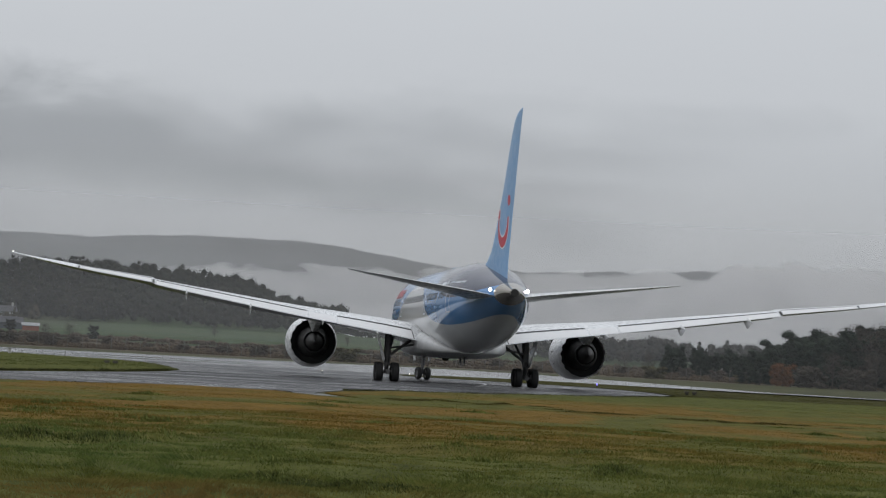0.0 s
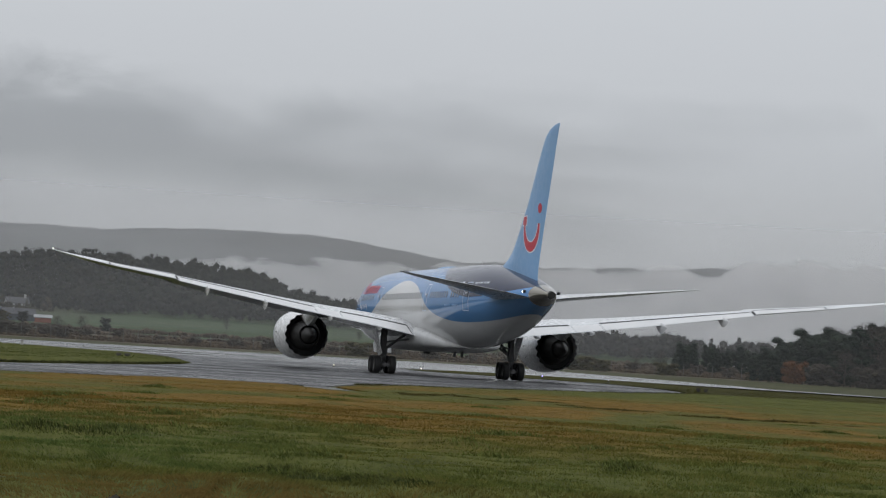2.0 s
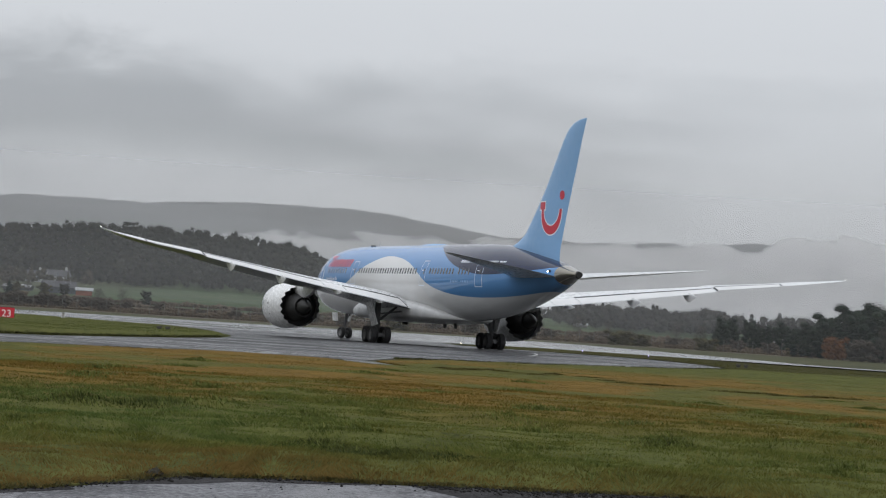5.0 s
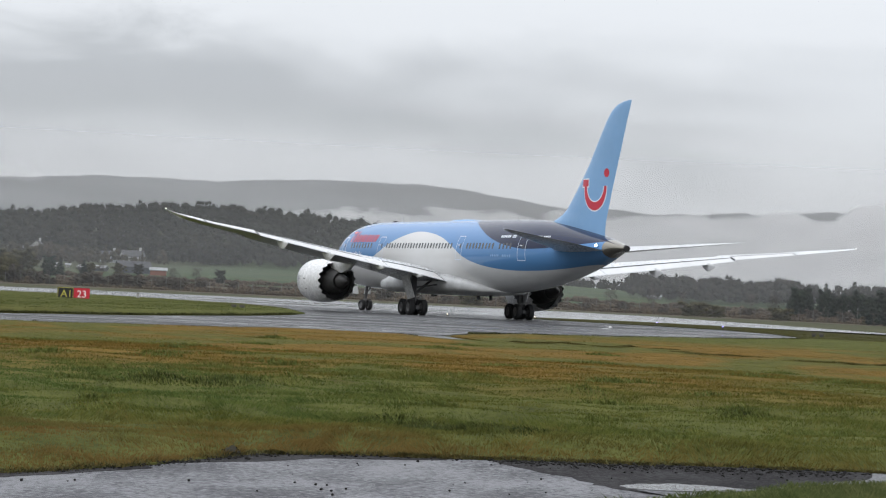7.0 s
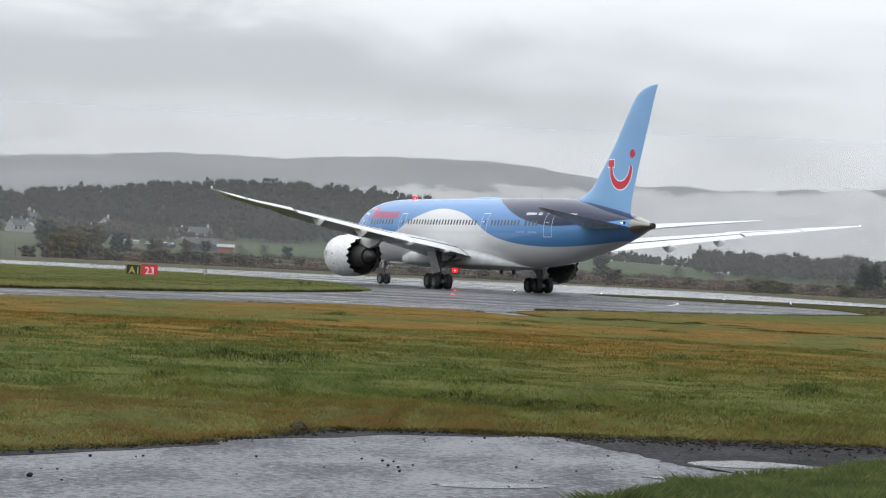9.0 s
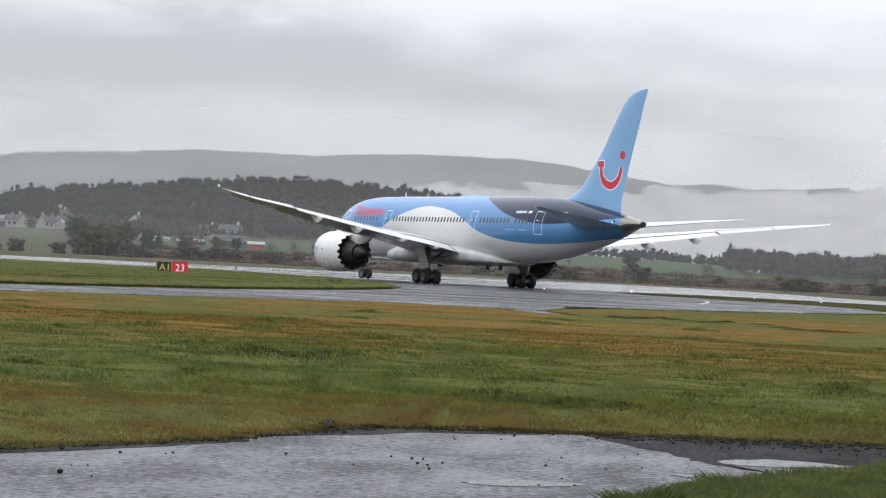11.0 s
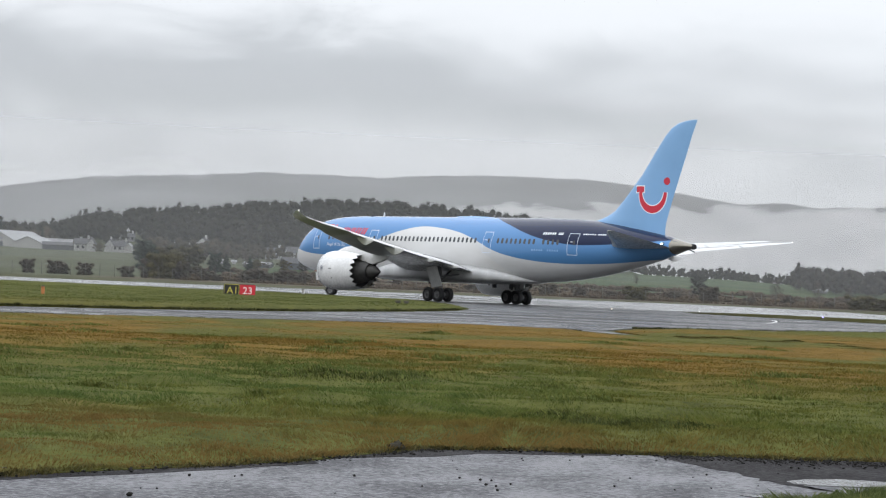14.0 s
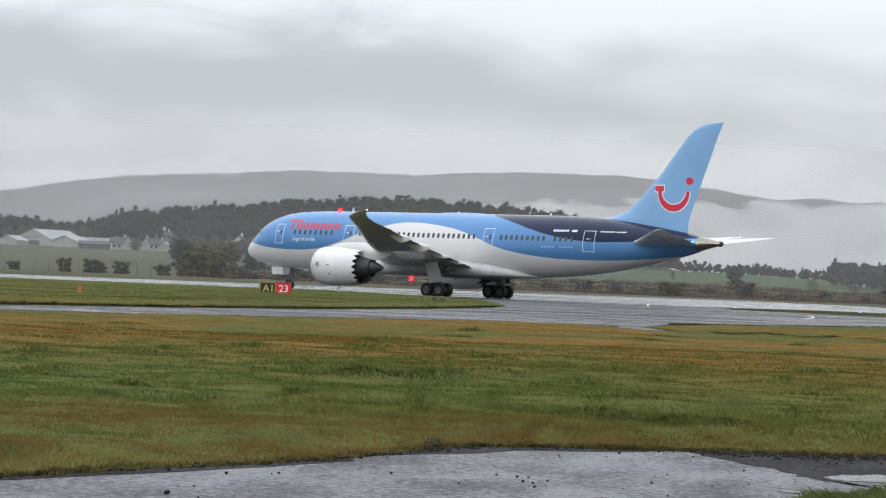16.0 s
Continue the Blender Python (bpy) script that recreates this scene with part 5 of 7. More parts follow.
def fin_skin(s, z, side, proud=0.012):
    cols = list(zip(*FIN))
    le, te, tc = [float(np.interp(z, cols[0], c)) for c in cols[1:]]
    ch = te - le
    x = min(0.999, max(0.001, (s - le) / ch))
    t = 5 * tc * (0.2969 * math.sqrt(x) - 0.1260 * x - 0.3516 * x * x + 0.2843 * x ** 3 - 0.1026 * x ** 4)
    return P(s, side * (t * ch + proud), z)


def ribbon(bm, path, put):
    """Quads between left and right rails of (s, z)."""
    prev = None
    for (a, b) in path:
        cur = (bm.verts.new(put(*a)), bm.verts.new(put(*b)))
        if prev:
            bm.faces.new((prev[0], cur[0], cur[1], prev[1]))
        prev = cur


for side in (1, -1):
    put = lambda s, z, side=side: fin_skin(s, z, side, 0.007)
    bm = bmesh.new()
    ribbon(bm, [((49.30 + 1.17 * i / 4, 11.05), (49.40 + 1.12 * i / 4, 10.35)) for i in range(5)], put)
    ribbon(bm, [((51.42 + 0.03 * f + (1.42 + w_) * math.cos(math.pi * (1 + f)), 10.44 + (1.50 + w_) * math.sin(math.pi * (1 + f))),
                 (51.42 + 0.03 * f + (1.42 - w_) * math.cos(math.pi * (1 + f)), 10.44 + (1.50 - w_) * math.sin(math.pi * (1 + f))))
                for f, w_ in ((i / 32, 0.27 + 0.13 * math.sin(math.pi * i / 32) ** 1.5) for i in range(33))], put)
    part("mark_edge", bm, PALE, fin, "pale edge round the emblem", smooth=False)
    put = lambda s, z, side=side: fin_skin(s, z, side, 0.016)
    bm = bmesh.new()
    ribbon(bm, [((49.40 + 0.97 * i / 4, 10.96), (49.50 + 0.92 * i / 4, 10.44)) for i in range(5)], put)
    # the mouth: an arc that swells towards its lowest point
    path = []
    for i in range(33):
        f = i / 32
        a = math.pi * (1.0 + f)
        half = 0.19 + 0.13 * math.sin(math.pi * f) ** 1.5 - 0.02 * f
        cx, cz = 51.42 + 0.03 * f, 10.44
        path.append(((cx + (1.42 + half) * math.cos(a), cz + (1.50 + half) * math.sin(a)), (cx + (1.42 - half) * math.cos(a), cz + (1.50 - half) * math.sin(a))))
    ribbon(bm, path, put)
    part("smile_mark", bm, RED, fin, "red smile mark", smooth=False)
    bm = bmesh.new()
    bm.faces.new([bm.verts.new(put(53.03 + 0.36 * math.cos(2 * math.pi * i / 24), 11.41 + 0.33 * math.sin(2 * math.pi * i / 24))) for i in range(24)])
    part("dot_mark", bm, RED, fin, "red dot", smooth=False)

LITEDGE = plain("lit_leading_edge_colour", (0.78, 0.78, 0.78), 0.4, metal=0.0, vary=0.12, scale=1.0)
# tailplanes: span, leading edge, trailing edge, height
TAIL = [(0.6, 46.6, 54.4, 5.55), (1.6, 48.0, 54.75, 5.72), (3, 49.5, 55.1, 5.9), (5, 51.4, 55.55, 6.14), (7, 53.25, 56.0, 6.38), (8.6, 54.75, 56.35, 6.57), (9.4, 55.6, 56.52, 6.67), (9.8, 56.2, 56.62, 6.71)]
for side in (1, -1):
    bm = bmesh.new()
    rings = []
    for y, le, te, z in TAIL:
        ring = []
        ch = te - le
        for sgn, steps_ in ((1, range(13)), (-1, range(11, 0, -1))):
            for i in steps_:
                x = 0.5 - 0.5 * math.cos(math.pi * i / 12)
                t = 0.5 * (0.2969 * math.sqrt(x) - 0.1260 * x - 0.3516 * x * x + 0.2843 * x ** 3 - 0.1026 * x ** 4)
                ring.append(P(le + ch * x, side * y, z - 0.008 * ch * (1 - x) + sgn * t * ch * 0.78))
        rings.append(ring)
    ring_loft(bm, rings)
    tailplane = part("tailplane", bm, WINGGREY, aircraft, "grey tailplane", sharp=50)
    # outer leading edge and tip, light on them put into a pale colour
    bm = bmesh.new()
    rings = []
    for y, le, te, z in TAIL:
        ch = te - le
        ring = []
        for sgn, xs in ((1, (0.10, 0.05, 0.02, 0.0)), (-1, (0.02, 0.05, 0.10))):
            for x in xs:
                t = 0.5 * (0.2969 * math.sqrt(x) - 0.1260 * x - 0.3516 * x * x + 0.2843 * x ** 3 - 0.1026 * x ** 4)
                ring.append(P(le - 0.012 + ch * x, side * y, z - 0.008 * ch * (1 - x) + sgn * (t * ch * 0.78 + 0.01)))
        rings.append(ring)
    ring_loft(bm, rings)
    part("leading_edge", bm, LITEDGE, tailplane, "leading edge coloured pale as if lit")

# pale fairings under the tailplane roots
for side in (1, -1):
    bm = bmesh.new()
    bmesh.ops.create_uvsphere(bm, u_segments=20, v_segments=12, radius=1.0, matrix=Matrix.Translation(P(47.9, side * 1.98, 5.42)) @ Matrix.Rotation(side * radians(8), 4, "Z") @ Matrix.Diagonal((0.11, 1.15, 0.20, 1)))
    part("root_fairing", bm, WHITE, aircraft, "pale oval fairing under the tailplane root")

# engines
SOOTY = plain("sooty_core_metal", (0.045, 0.044, 0.043), 0.55, metal=0.25, vary=0.35, scale=3.0)
CHEVRONDARK = plain("dark_chevron_metal", (0.045, 0.045, 0.047), 0.5, metal=0.3, vary=0.3, scale=4.0)


def engine(side):
    o = P(16.95, side * 9.75, 2.51)
    core_at, o = o, o + Vector((0, -0.55, 0))
    nac = bmesh.new()
    outer = [(0.47, 1.52), (0.45, 1.58), (0.51, 1.65), (0.68, 1.73), (1.05, 1.80), (1.7, 1.845), (2.6, 1.845), (3.8, 1.80), (4.8, 1.72), (5.45, 1.645)]
    inner = [(5.45, 1.605), (4.6, 1.66), (3.2, 1.60), (2.2, 1.50), (1.5, 1.44), (0.9, 1.42), (0.56, 1.47), (0.47, 1.52)]
    seg = 72
    lathe(nac, outer + inner, o, seg)
    nacelle = part("engine_nacelle", nac, WHITE, aircraft, "white engine nacelle", sharp=50)
    # sawtooth trailing edge, one tooth at a time
    for i in range(0, seg, 4):
        teeth = bmesh.new()

        def at(k, d, r):
            a = 2 * math.pi * k / seg
            return o + Vector((r * math.cos(a), -d, r * math.sin(a)))
        a0, a1 = teeth.verts.new(at(i, 5.40, 1.645)), teeth.verts.new(at(i + 4, 5.45, 1.645))
        m0 = teeth.verts.new(at(i + 2, 5.45, 1.645))
        b0, b1 = teeth.verts.new(at(i + 1.0, 5.72, 1.615)), teeth.verts.new(at(i + 3.0, 5.72, 1.615))
        apex = teeth.verts.new(at(i + 2, 6.0, 1.60))
        teeth.faces.new((a0, m0, apex, b0))
        teeth.faces.new((m0, a1, b1, apex))
        for f in teeth.faces[:]:
            inner_ = [teeth.verts.new(v.co + (Vector((o.x, v.co.y, o.z)) - v.co).normalized() * 0.03) for v in f.verts]
            teeth.faces.new(inner_).material_index = 1
        part("chevron", teeth, [WHITE, CHEVRONDARK], nacelle, "white sawtooth exhaust edge", smooth=False)
    lip = bmesh.new()
    lathe(lip, [(1.0, 1.80), (0.68, 1.738), (0.50, 1.655), (0.438, 1.58), (0.47, 1.50), (0.58, 1.455), (0.85, 1.42)], o, seg)
    part("intake_lip", lip, plain("pale_intake_lip", (0.60, 0.61, 0.62), 0.25, metal=0.5, vary=0.1), nacelle, "pale metal intake lip")
    core = bmesh.new()
    lathe(core, [(3.4, 0.95), (4.4, 1.15), (5.3, 1.17), (6.1, 1.05), (6.9, 0.86), (7.35, 0.76), (7.35, 0.70), (6.6, 0.72)], core_at, 48)
    part("core_cowl", core, SOOTY, nacelle, "dark core cowling")
    plug = bmesh.new()
    lathe(plug, [(6.5, 0.66), (7.2, 0.64), (7.7, 0.52), (8.2, 0.33), (8.6, 0.12), (8.72, 0.02)], core_at, 36, caps=True)
    part("exhaust_plug", plug, plain("exhaust_plug_metal", (0.05, 0.048, 0.046), 0.55, metal=0.2, vary=0.3), nacelle, "dark exhaust cone")
    fan = bmesh.new()
    tube(fan, o + Vector((0, -1.35, 0)), o + Vector((0, -1.45, 0)), 1.43, seg=48)
    lathe(fan, [(0.95, 0.02), (1.1, 0.2), (1.35, 0.36)], o, 24)
    part("fan", fan, BLACK, nacelle, "dark fan disc")
    duct = bmesh.new()
    tube(duct, o + Vector((0, -4.6, 0)), o + Vector((0, -4.7, 0)), 1.62, seg=48)
    part("bypass_duct", duct, BLACK, nacelle, "dark bypass duct")
    pyl = bmesh.new()
    rings = []
    for s, wid, top, bot in ((19.2, 0.10, 4.42, 4.05), (20.2, 0.30, 4.72, 3.85), (21.6, 0.42, 4.86, 3.65), (23.2, 0.44, 4.84, 3.45), (24.6, 0.40, 4.62, 3.2), (26.0, 0.30, 4.5, 3.5), (27.6, 0.06, 4.35, 4.2)):
        rings.append([P(s, side * 9.75 + x * wid, z) for x, z in ((-0.4, top), (0.4, top), (1, (top * 2 + bot) / 3), (1, (top + 2 * bot) / 3), (0.5, bot), (-0.5, bot), (-1, (top + 2 * bot) / 3), (-1, (top * 2 + bot) / 3))])
    ring_loft(pyl, rings)
    part("pylon", pyl, WHITE, nacelle, "white engine pylon")
    split = bmesh.new()
    for zz, hh in ((1.38, 0.62),):
        box(split, core_at + Vector((0, -5.75, zz)), (0.24, 2.0, hh), bevel=0.04)
    part("duct_splitter", split, plain("grey_duct_metal", (0.20, 0.20, 0.205), 0.4, metal=0.3), nacelle, "grey metal splitter in the fan duct", smooth=False)
    badge = bmesh.new()
    for k in (1, -1):
        d = side * k
        if d == 1 and side == 1 or d == -1 and side == -1:
            c = o + Vector((-side * 1.855, -1.45, 0.15))
            q = Vector((-side, 0, 0.08)).to_track_quat("Z", "Y")
            turn = Matrix.Translation(c) @ q.to_matrix().to_4x4()
            for r0, r1 in ((0.19, 0.24), (0.02, 0.13)):
                for i in range(20):
                    a0, a1 = 2 * math.pi * i / 20, 2 * math.pi * (i + 1) / 20
                    badge.faces.new([badge.verts.new(turn @ Vector((r_ * math.cos(a_), r_ * math.sin(a_), 0))) for r_, a_ in ((r0, a0), (r1, a0), (r1, a1), (r0, a1))])
    part("badge", badge, plain("grey_badge", (0.16, 0.17, 0.20), 0.4), nacelle, "round grey ring badge", smooth=False)
    vent = bmesh.new()
    for d_, zz, ln, hh in ((2.75, 0.12, 0.34, 0.07), (2.9, -0.75, 0.22, 0.10)):
        for k_ in (1, -1):
            r_ = math.sqrt(1.85 ** 2 - zz * zz)
            box(vent, o + Vector((k_ * r_, -d_, zz)), (0.03, ln, hh))
    part("vent", vent, BLACK, nacelle, "small dark vent", smooth=False)
    return nacelle


for side in (1, -1):
    engine(side)


# undercarriage
def wheel_mesh(name, radius, width):
    bm = bmesh.new()
    w = width / 2
    # tyre (0), rim (1) and bolts turned about the x axis
    prof = [(-w * 0.80, radius * 0.56), (-w, radius * 0.70), (-w * 0.96, radius * 0.86), (-w * 0.72, radius * 0.97), (-w * 0.35, radius), (-w * 0.30, radius * 0.985), (-w * 0.25, radius),
            (w * 0.25, radius), (w * 0.30, radius * 0.985), (w * 0.35, radius), (w * 0.72, radius * 0.97), (w * 0.96, radius * 0.86), (w, radius * 0.70), (w * 0.80, radius * 0.56)]
    seg = 36
    ring_loft(bm, [[(x, r * math.cos(2 * math.pi * i / seg), r * math.sin(2 * math.pi * i / seg)) for i in range(seg)] for x, r in prof], cap=False, mat=0)
    for sg in (-1, 1):
        pr = [(sg * w * 0.80, radius * 0.56), (sg * w * 0.72, radius * 0.50), (sg * w * 0.35, radius * 0.44), (sg * w * 0.30, radius * 0.26), (sg * w * 0.62, radius * 0.20), (sg * w * 0.68, radius * 0.06)]
        ring_loft(bm, [[(x, r * math.cos(2 * math.pi * i / seg), r * math.sin(2 * math.pi * i / seg)) for i in range(seg)] for x, r in pr], cap=False, mat=1)
        bm.faces.new([bm.verts.new((sg * w * 0.68, radius * 0.06 * math.cos(2 * math.pi * i / 12), radius * 0.06 * math.sin(2 * math.pi * i / 12))) for i in range(12)]).material_index = 1
        for i in range(8):
            a = 2 * math.pi * i / 8
            box(bm, (sg * w * 0.38, radius * 0.35 * math.cos(a), radius * 0.35 * math.sin(a)), (w * 0.18, radius * 0.10, radius * 0.10), Matrix.Rotation(a, 3, "X"), mat=1)
    me = to_mesh(name, bm, [RUBBER, plain("wheel_rim_paint", (0.15, 0.15, 0.155), 0.45, vary=0.35, scale=6.0)])
    me.set_sharp_from_angle(angle=radians(35))
    return me


MAIN_R, NOSE_R = 0.66, 0.50
MAIN_WHEEL, NOSE_WHEEL = wheel_mesh("wheel", MAIN_R, 0.50), wheel_mesh("wheel", NOSE_R, 0.36)
rolling = []          # wheel, its place on its leg, radius, metres left of the aircraft's centre line, metres ahead of station 28
for side in (1, -1):
    base = P(28.24, side * 4.86, 0)
    bm = bmesh.new()
    tube(bm, base + Vector((0, 0, 0.62)), base + Vector((0, 0, 1.5)), 0.15)
    tube(bm, base + Vector((0, 0, 1.4)), base + Vector((side * 0.05, 0.1, 3.5)), 0.23, 0.25, 18)
    gear = part("main_gear", bm, GEARGREY, aircraft, "grey steel main landing gear leg")

    def bar(name, *runs):
        b_ = bmesh.new()
        for p0, p1, r_ in runs:
            tube(b_, base + Vector(p0), base + Vector(p1), r_)
        return part(name, b_, GEARGREY, gear)

    bar("bogie_beam", ((0, -1.0, 0.66), (0, 1.0, 0.66), 0.16))
    for d in (-0.74, 0.74):
        bar("axle", ((-0.75, d, 0.66), (0.75, d, 0.66), 0.085))
        for e in (-0.32, 0.32):
            bar("brake_drum", ((e - 0.05, d, 0.66), (e + 0.05, d, 0.66), 0.25))
    bar("torque_link", ((0, -0.15, 0.8), (0, -0.62, 1.25), 0.06), ((0, -0.62, 1.25), (0, -0.2, 1.75), 0.06))
    bar("side_brace", ((0, 0, 1.7), (side * 1.75, 0.3, 3.0), 0.10))
    bar("lock_brace", ((side * 0.05, 0, 2.3), (side * 1.7, -0.9, 2.6), 0.07))
    bar("drag_brace", ((0, 0.2, 1.6), (side * 0.6, 2.2, 3.2), 0.09))
    bar("hose", ((0.18, -0.2, 1.1), (0.1, -0.25, 3.0), 0.03))
    bar("hose", ((-0.18, -0.18, 1.0), (-0.12, -0.25, 3.0), 0.03))
    door = bmesh.new()
    q = Matrix.Rotation(side * radians(-16), 3, "Y")
    box(door, base + Vector((-side * 0.45, 0.10, 2.3)), (0.06, 1.6, 1.95), q @ Matrix.Rotation(radians(-8), 3, "X"), bevel=0.02)
    part("gear_door", door, WHITE, gear, "white landing gear door", smooth=False)
    for d in (-0.74, 0.74):
        for e in (-0.56, 0.56):
            w = part("wheel", MAIN_WHEEL, None, gear, "black tyre on a grey rim")
            rolling.append((w, base + Vector((e, d, MAIN_R)), MAIN_R, side * 4.86 - e, -0.24 + d))
bm = bmesh.new()
nb = P(5.25, 0, 0)
tube(bm, (0, 0, 0.5), (0, 0, 1.25), 0.085)
tube(bm, (0, 0, 1.15), (0, -0.25, 2.6), 0.14)
tube(bm, (-0.42, 0, 0.5), (0.42, 0, 0.5), 0.07)
tube(bm, (0, 0.1, 0.75), (0, 0.42, 1.05), 0.045)
tube(bm, (0, 0.42, 1.05), (0, 0.12, 1.4), 0.045)
box(bm, (0.14, 0.14, 1.45), (0.12, 0.10, 0.12))
box(bm, (-0.14, 0.14, 1.45), (0.12, 0.10, 0.12))
nose_gear = part("nose_gear", bm, GEARGREY, aircraft, "grey steerable nose landing gear leg")
nose_gear.location = nb
for e in (-0.36, 0.36):
    w = part("wheel", NOSE_WHEEL, None, nose_gear, "black tyre on a pale rim")
    rolling.append((w, Vector((e, 0, NOSE_R)), NOSE_R, -e, 22.75))
for side in (1, -1):
    bm = bmesh.new()
    box(bm, P(4.1, side * 0.62, 1.88), (0.05, 1.5, 0.78), Matrix.Rotation(side * radians(-8), 3, "Y"), bevel=0.02)
    part("nose_gear_door", bm, WHITE, aircraft, "white nose gear door", smooth=False)
brace = bmesh.new()
tube(brace, P(5.1, 0, 1.5), P(7.0, 0, 2.4), 0.06)
part("drag_brace", brace, GEARGREY, aircraft)

# cabin windows on both sides
def pane_mesh(name, w, hgt, mat, proud):
    bm = bmesh.new()
    n = 16
    rings = []
    for d, k in ((-0.03, 1.0), (proud * 0.7, 1.0), (proud, 0.82)):
        rings.append([(d, w / 2 * k * math.copysign(abs(math.cos(a)) ** 0.6, math.cos(a)), hgt / 2 * k * math.copysign(abs(math.sin(a)) ** 0.6, math.sin(a)))
                      for a in (2 * math.pi * i / n for i in range(n))])
    ring_loft(bm, rings)
    return to_mesh(name, bm, mat, False)


PANE = pane_mesh("window", 0.29, 0.49, GLASS, 0.012)
rows = [8.14 + 0.70 * i for i in range(8)] + [16.75 + 0.613 * i for i in range(24)] + [34.04 + 0.613 * i for i in range(9)] + [40.2 + 0.613 * i for i in range(4)]
for side in (1, -1):
    for s in rows:
        p = skin(s, 5.84, 0.0, side)
        q = skin(s, 5.84, 1.0, side) - p
        w = part("window", PANE, None, aircraft)
        w.matrix_basis = Matrix.Translation(p) @ Matrix.Rotation(math.atan2(q.z, -q.x) if side == 1 else math.atan2(q.z, q.x), 4, "Y" if side == 1 else "Y") @ (Matrix.Rotation(math.pi, 4, "Z") if side == 1 else Matrix())


def skin_patch(bm, s0, s1, z0, z1, side, proud, slant=0.0, n=4):
    """A thin plate on the fuselage's side; slant leans its top aft."""
    rows_ = []
    for i in range(n + 1):
        z = z0 + (z1 - z0) * i / n
        sh = slant * (z - z0)
        rows_.append([skin(s0 - sh, z, proud, side), skin(s1 - sh, z, proud, side)])
    vs = [[bm.verts.new(p) for p in r] for r in rows_]
    for a, b in zip(vs, vs[1:]):
        bm.faces.new((a[0], a[1], b[1], b[0]))


OUTLINE = plain("pale_door_outline", (0.55, 0.63, 0.74), 0.4, vary=0.05)
for side in (1, -1):
    for s0, s1, z0, z1 in ((5.4, 6.55, 4.65, 6.62), (14.7, 15.95, 4.72, 6.62), (31.95, 33.15, 4.68, 6.65), (43.25, 44.5, 4.7, 6.66)):
        bm = bmesh.new()
        e = 0.055
        for a, b, c, d in ((s0, s0 + e, z0, z1), (s1 - e, s1, z0, z1), (s0, s1, z0, z0 + e), (s0, s1, z1 - e, z1)):
            skin_patch(bm, a, b, c, d, side, 0.014)
        door = part("door", bm, OUTLINE, aircraft, "cabin door edged in pale paint", smooth=False)
        bm = bmesh.new()
        sm = (s0 + s1) / 2
        skin_patch(bm, sm + 0.1, sm + 0.32, 5.62, 6.02, side, 0.016)
        part("door_window", bm, GLASS, door, "small dark door window", smooth=False)
        bm = bmesh.new()
        skin_patch(bm, sm - 0.3, sm + 0.05, 5.86, 5.92, side, 0.02)
        part("door_handle", bm, PALE, door, "", smooth=False)
    # airline name and other markings stand as plain slanted bars of their size
    for s, wd, z1 in ((7.25, 0.92, 7.02), (8.30, 0.62, 7.02), (9.12, 0.66, 6.72), (9.98, 1.02, 6.72), (11.20, 0.58, 6.72), (11.98, 0.66, 6.72), (12.84, 0.64, 6.72)):
        bm = bmesh.new()
        s, wd = 7.0 + (s - 7.25) * 1.1, wd * 1.1
        for f0 in ((0.36,) if s < 8 else (0.0, 0.36, 0.72) if wd > 1.0 else (0.0, 0.60)):
            skin_patch(bm, s + f0 * wd, s + f0 * wd + 0.27, 6.16, z1 + 0.1 if f0 < 0.5 else 6.78, side, 0.014, -0.25)
        if s < 8:
            skin_patch(bm, s - 0.1, s + wd * 0.98, z1 - 0.08, z1 + 0.1, side, 0.018, -0.25)
        part("name_mark", bm, RED, aircraft, "", smooth=False)
    bars = [(39.85 + 0.29 * i, 0.20, 6.50, 6.70, PALE) for i in range(6)] + [(41.85, 0.62, 6.62, 6.70, PALE), (41.85, 0.62, 6.50, 6.58, PALE)]
    bars += [(44.9 + 0.255 * i, 0.17, 6.53, 6.65, PALE) for i in range(6)] + [(46.6 + 0.25 * i, 0.17, 6.53, 6.65, PALE) for i in range(4)]
    bars += [(38.75 + 0.31 * i, 0.17, 5.00, 5.16, FAINT) for i in range(5)] + [(40.75 + 0.31 * i, 0.17, 5.00, 5.16, FAINT) for i in range(5)]
    for a, ln, z0, z1, mt in bars:
        bm = bmesh.new()
        skin_patch(bm, a, a + ln, z0, z1, side, 0.013, -0.2)
        part("marking_bar", bm, mt, aircraft, "", smooth=False)


def text_mesh(words, size, depth=0.0):
    cu = bpy.data.curves.new("words", "FONT")
    cu.body, cu.size, cu.extrude, cu.resolution_u = words, size, depth, 2
    ob = bpy.data.objects.new("words", cu)
    me = bpy.data.meshes.new_from_object(ob)
    bpy.data.objects.remove(ob)
    bpy.data.curves.remove(cu)
    return me


def text_on_skin(words, s0, z0, size, side, mat, parent):
    me = text_mesh(words, size)
    bm = bmesh.new()
    bm.from_mesh(me)
    wid = max(v.co.x for v in bm.verts)
    for v in bm.verts:
        s = s0 + v.co.x if side == 1 else s0 + wid - v.co.x
        v.co = skin(s, z0 + v.co.y, 0.014, side)
    ob = part("lettering", bm, mat, parent, "white painted words", smooth=False)
    return ob


for side in (1, -1):
    text_on_skin("Angel of the Sky", 7.9, 4.98, 0.47, side, PALE, aircraft)

# cockpit windows
for side in (1, -1):
    for a, b, z0, z1 in ((1.55, 2.15, 5.35, 5.8), (2.25, 3.05, 5.5, 6.1)):
        bm = bmesh.new()
        skin_patch(bm, a, b, z0, z1, side, 0.012, -0.35)
        part("cockpit_window", bm, GLASS, aircraft, "dark cockpit window", smooth=False)

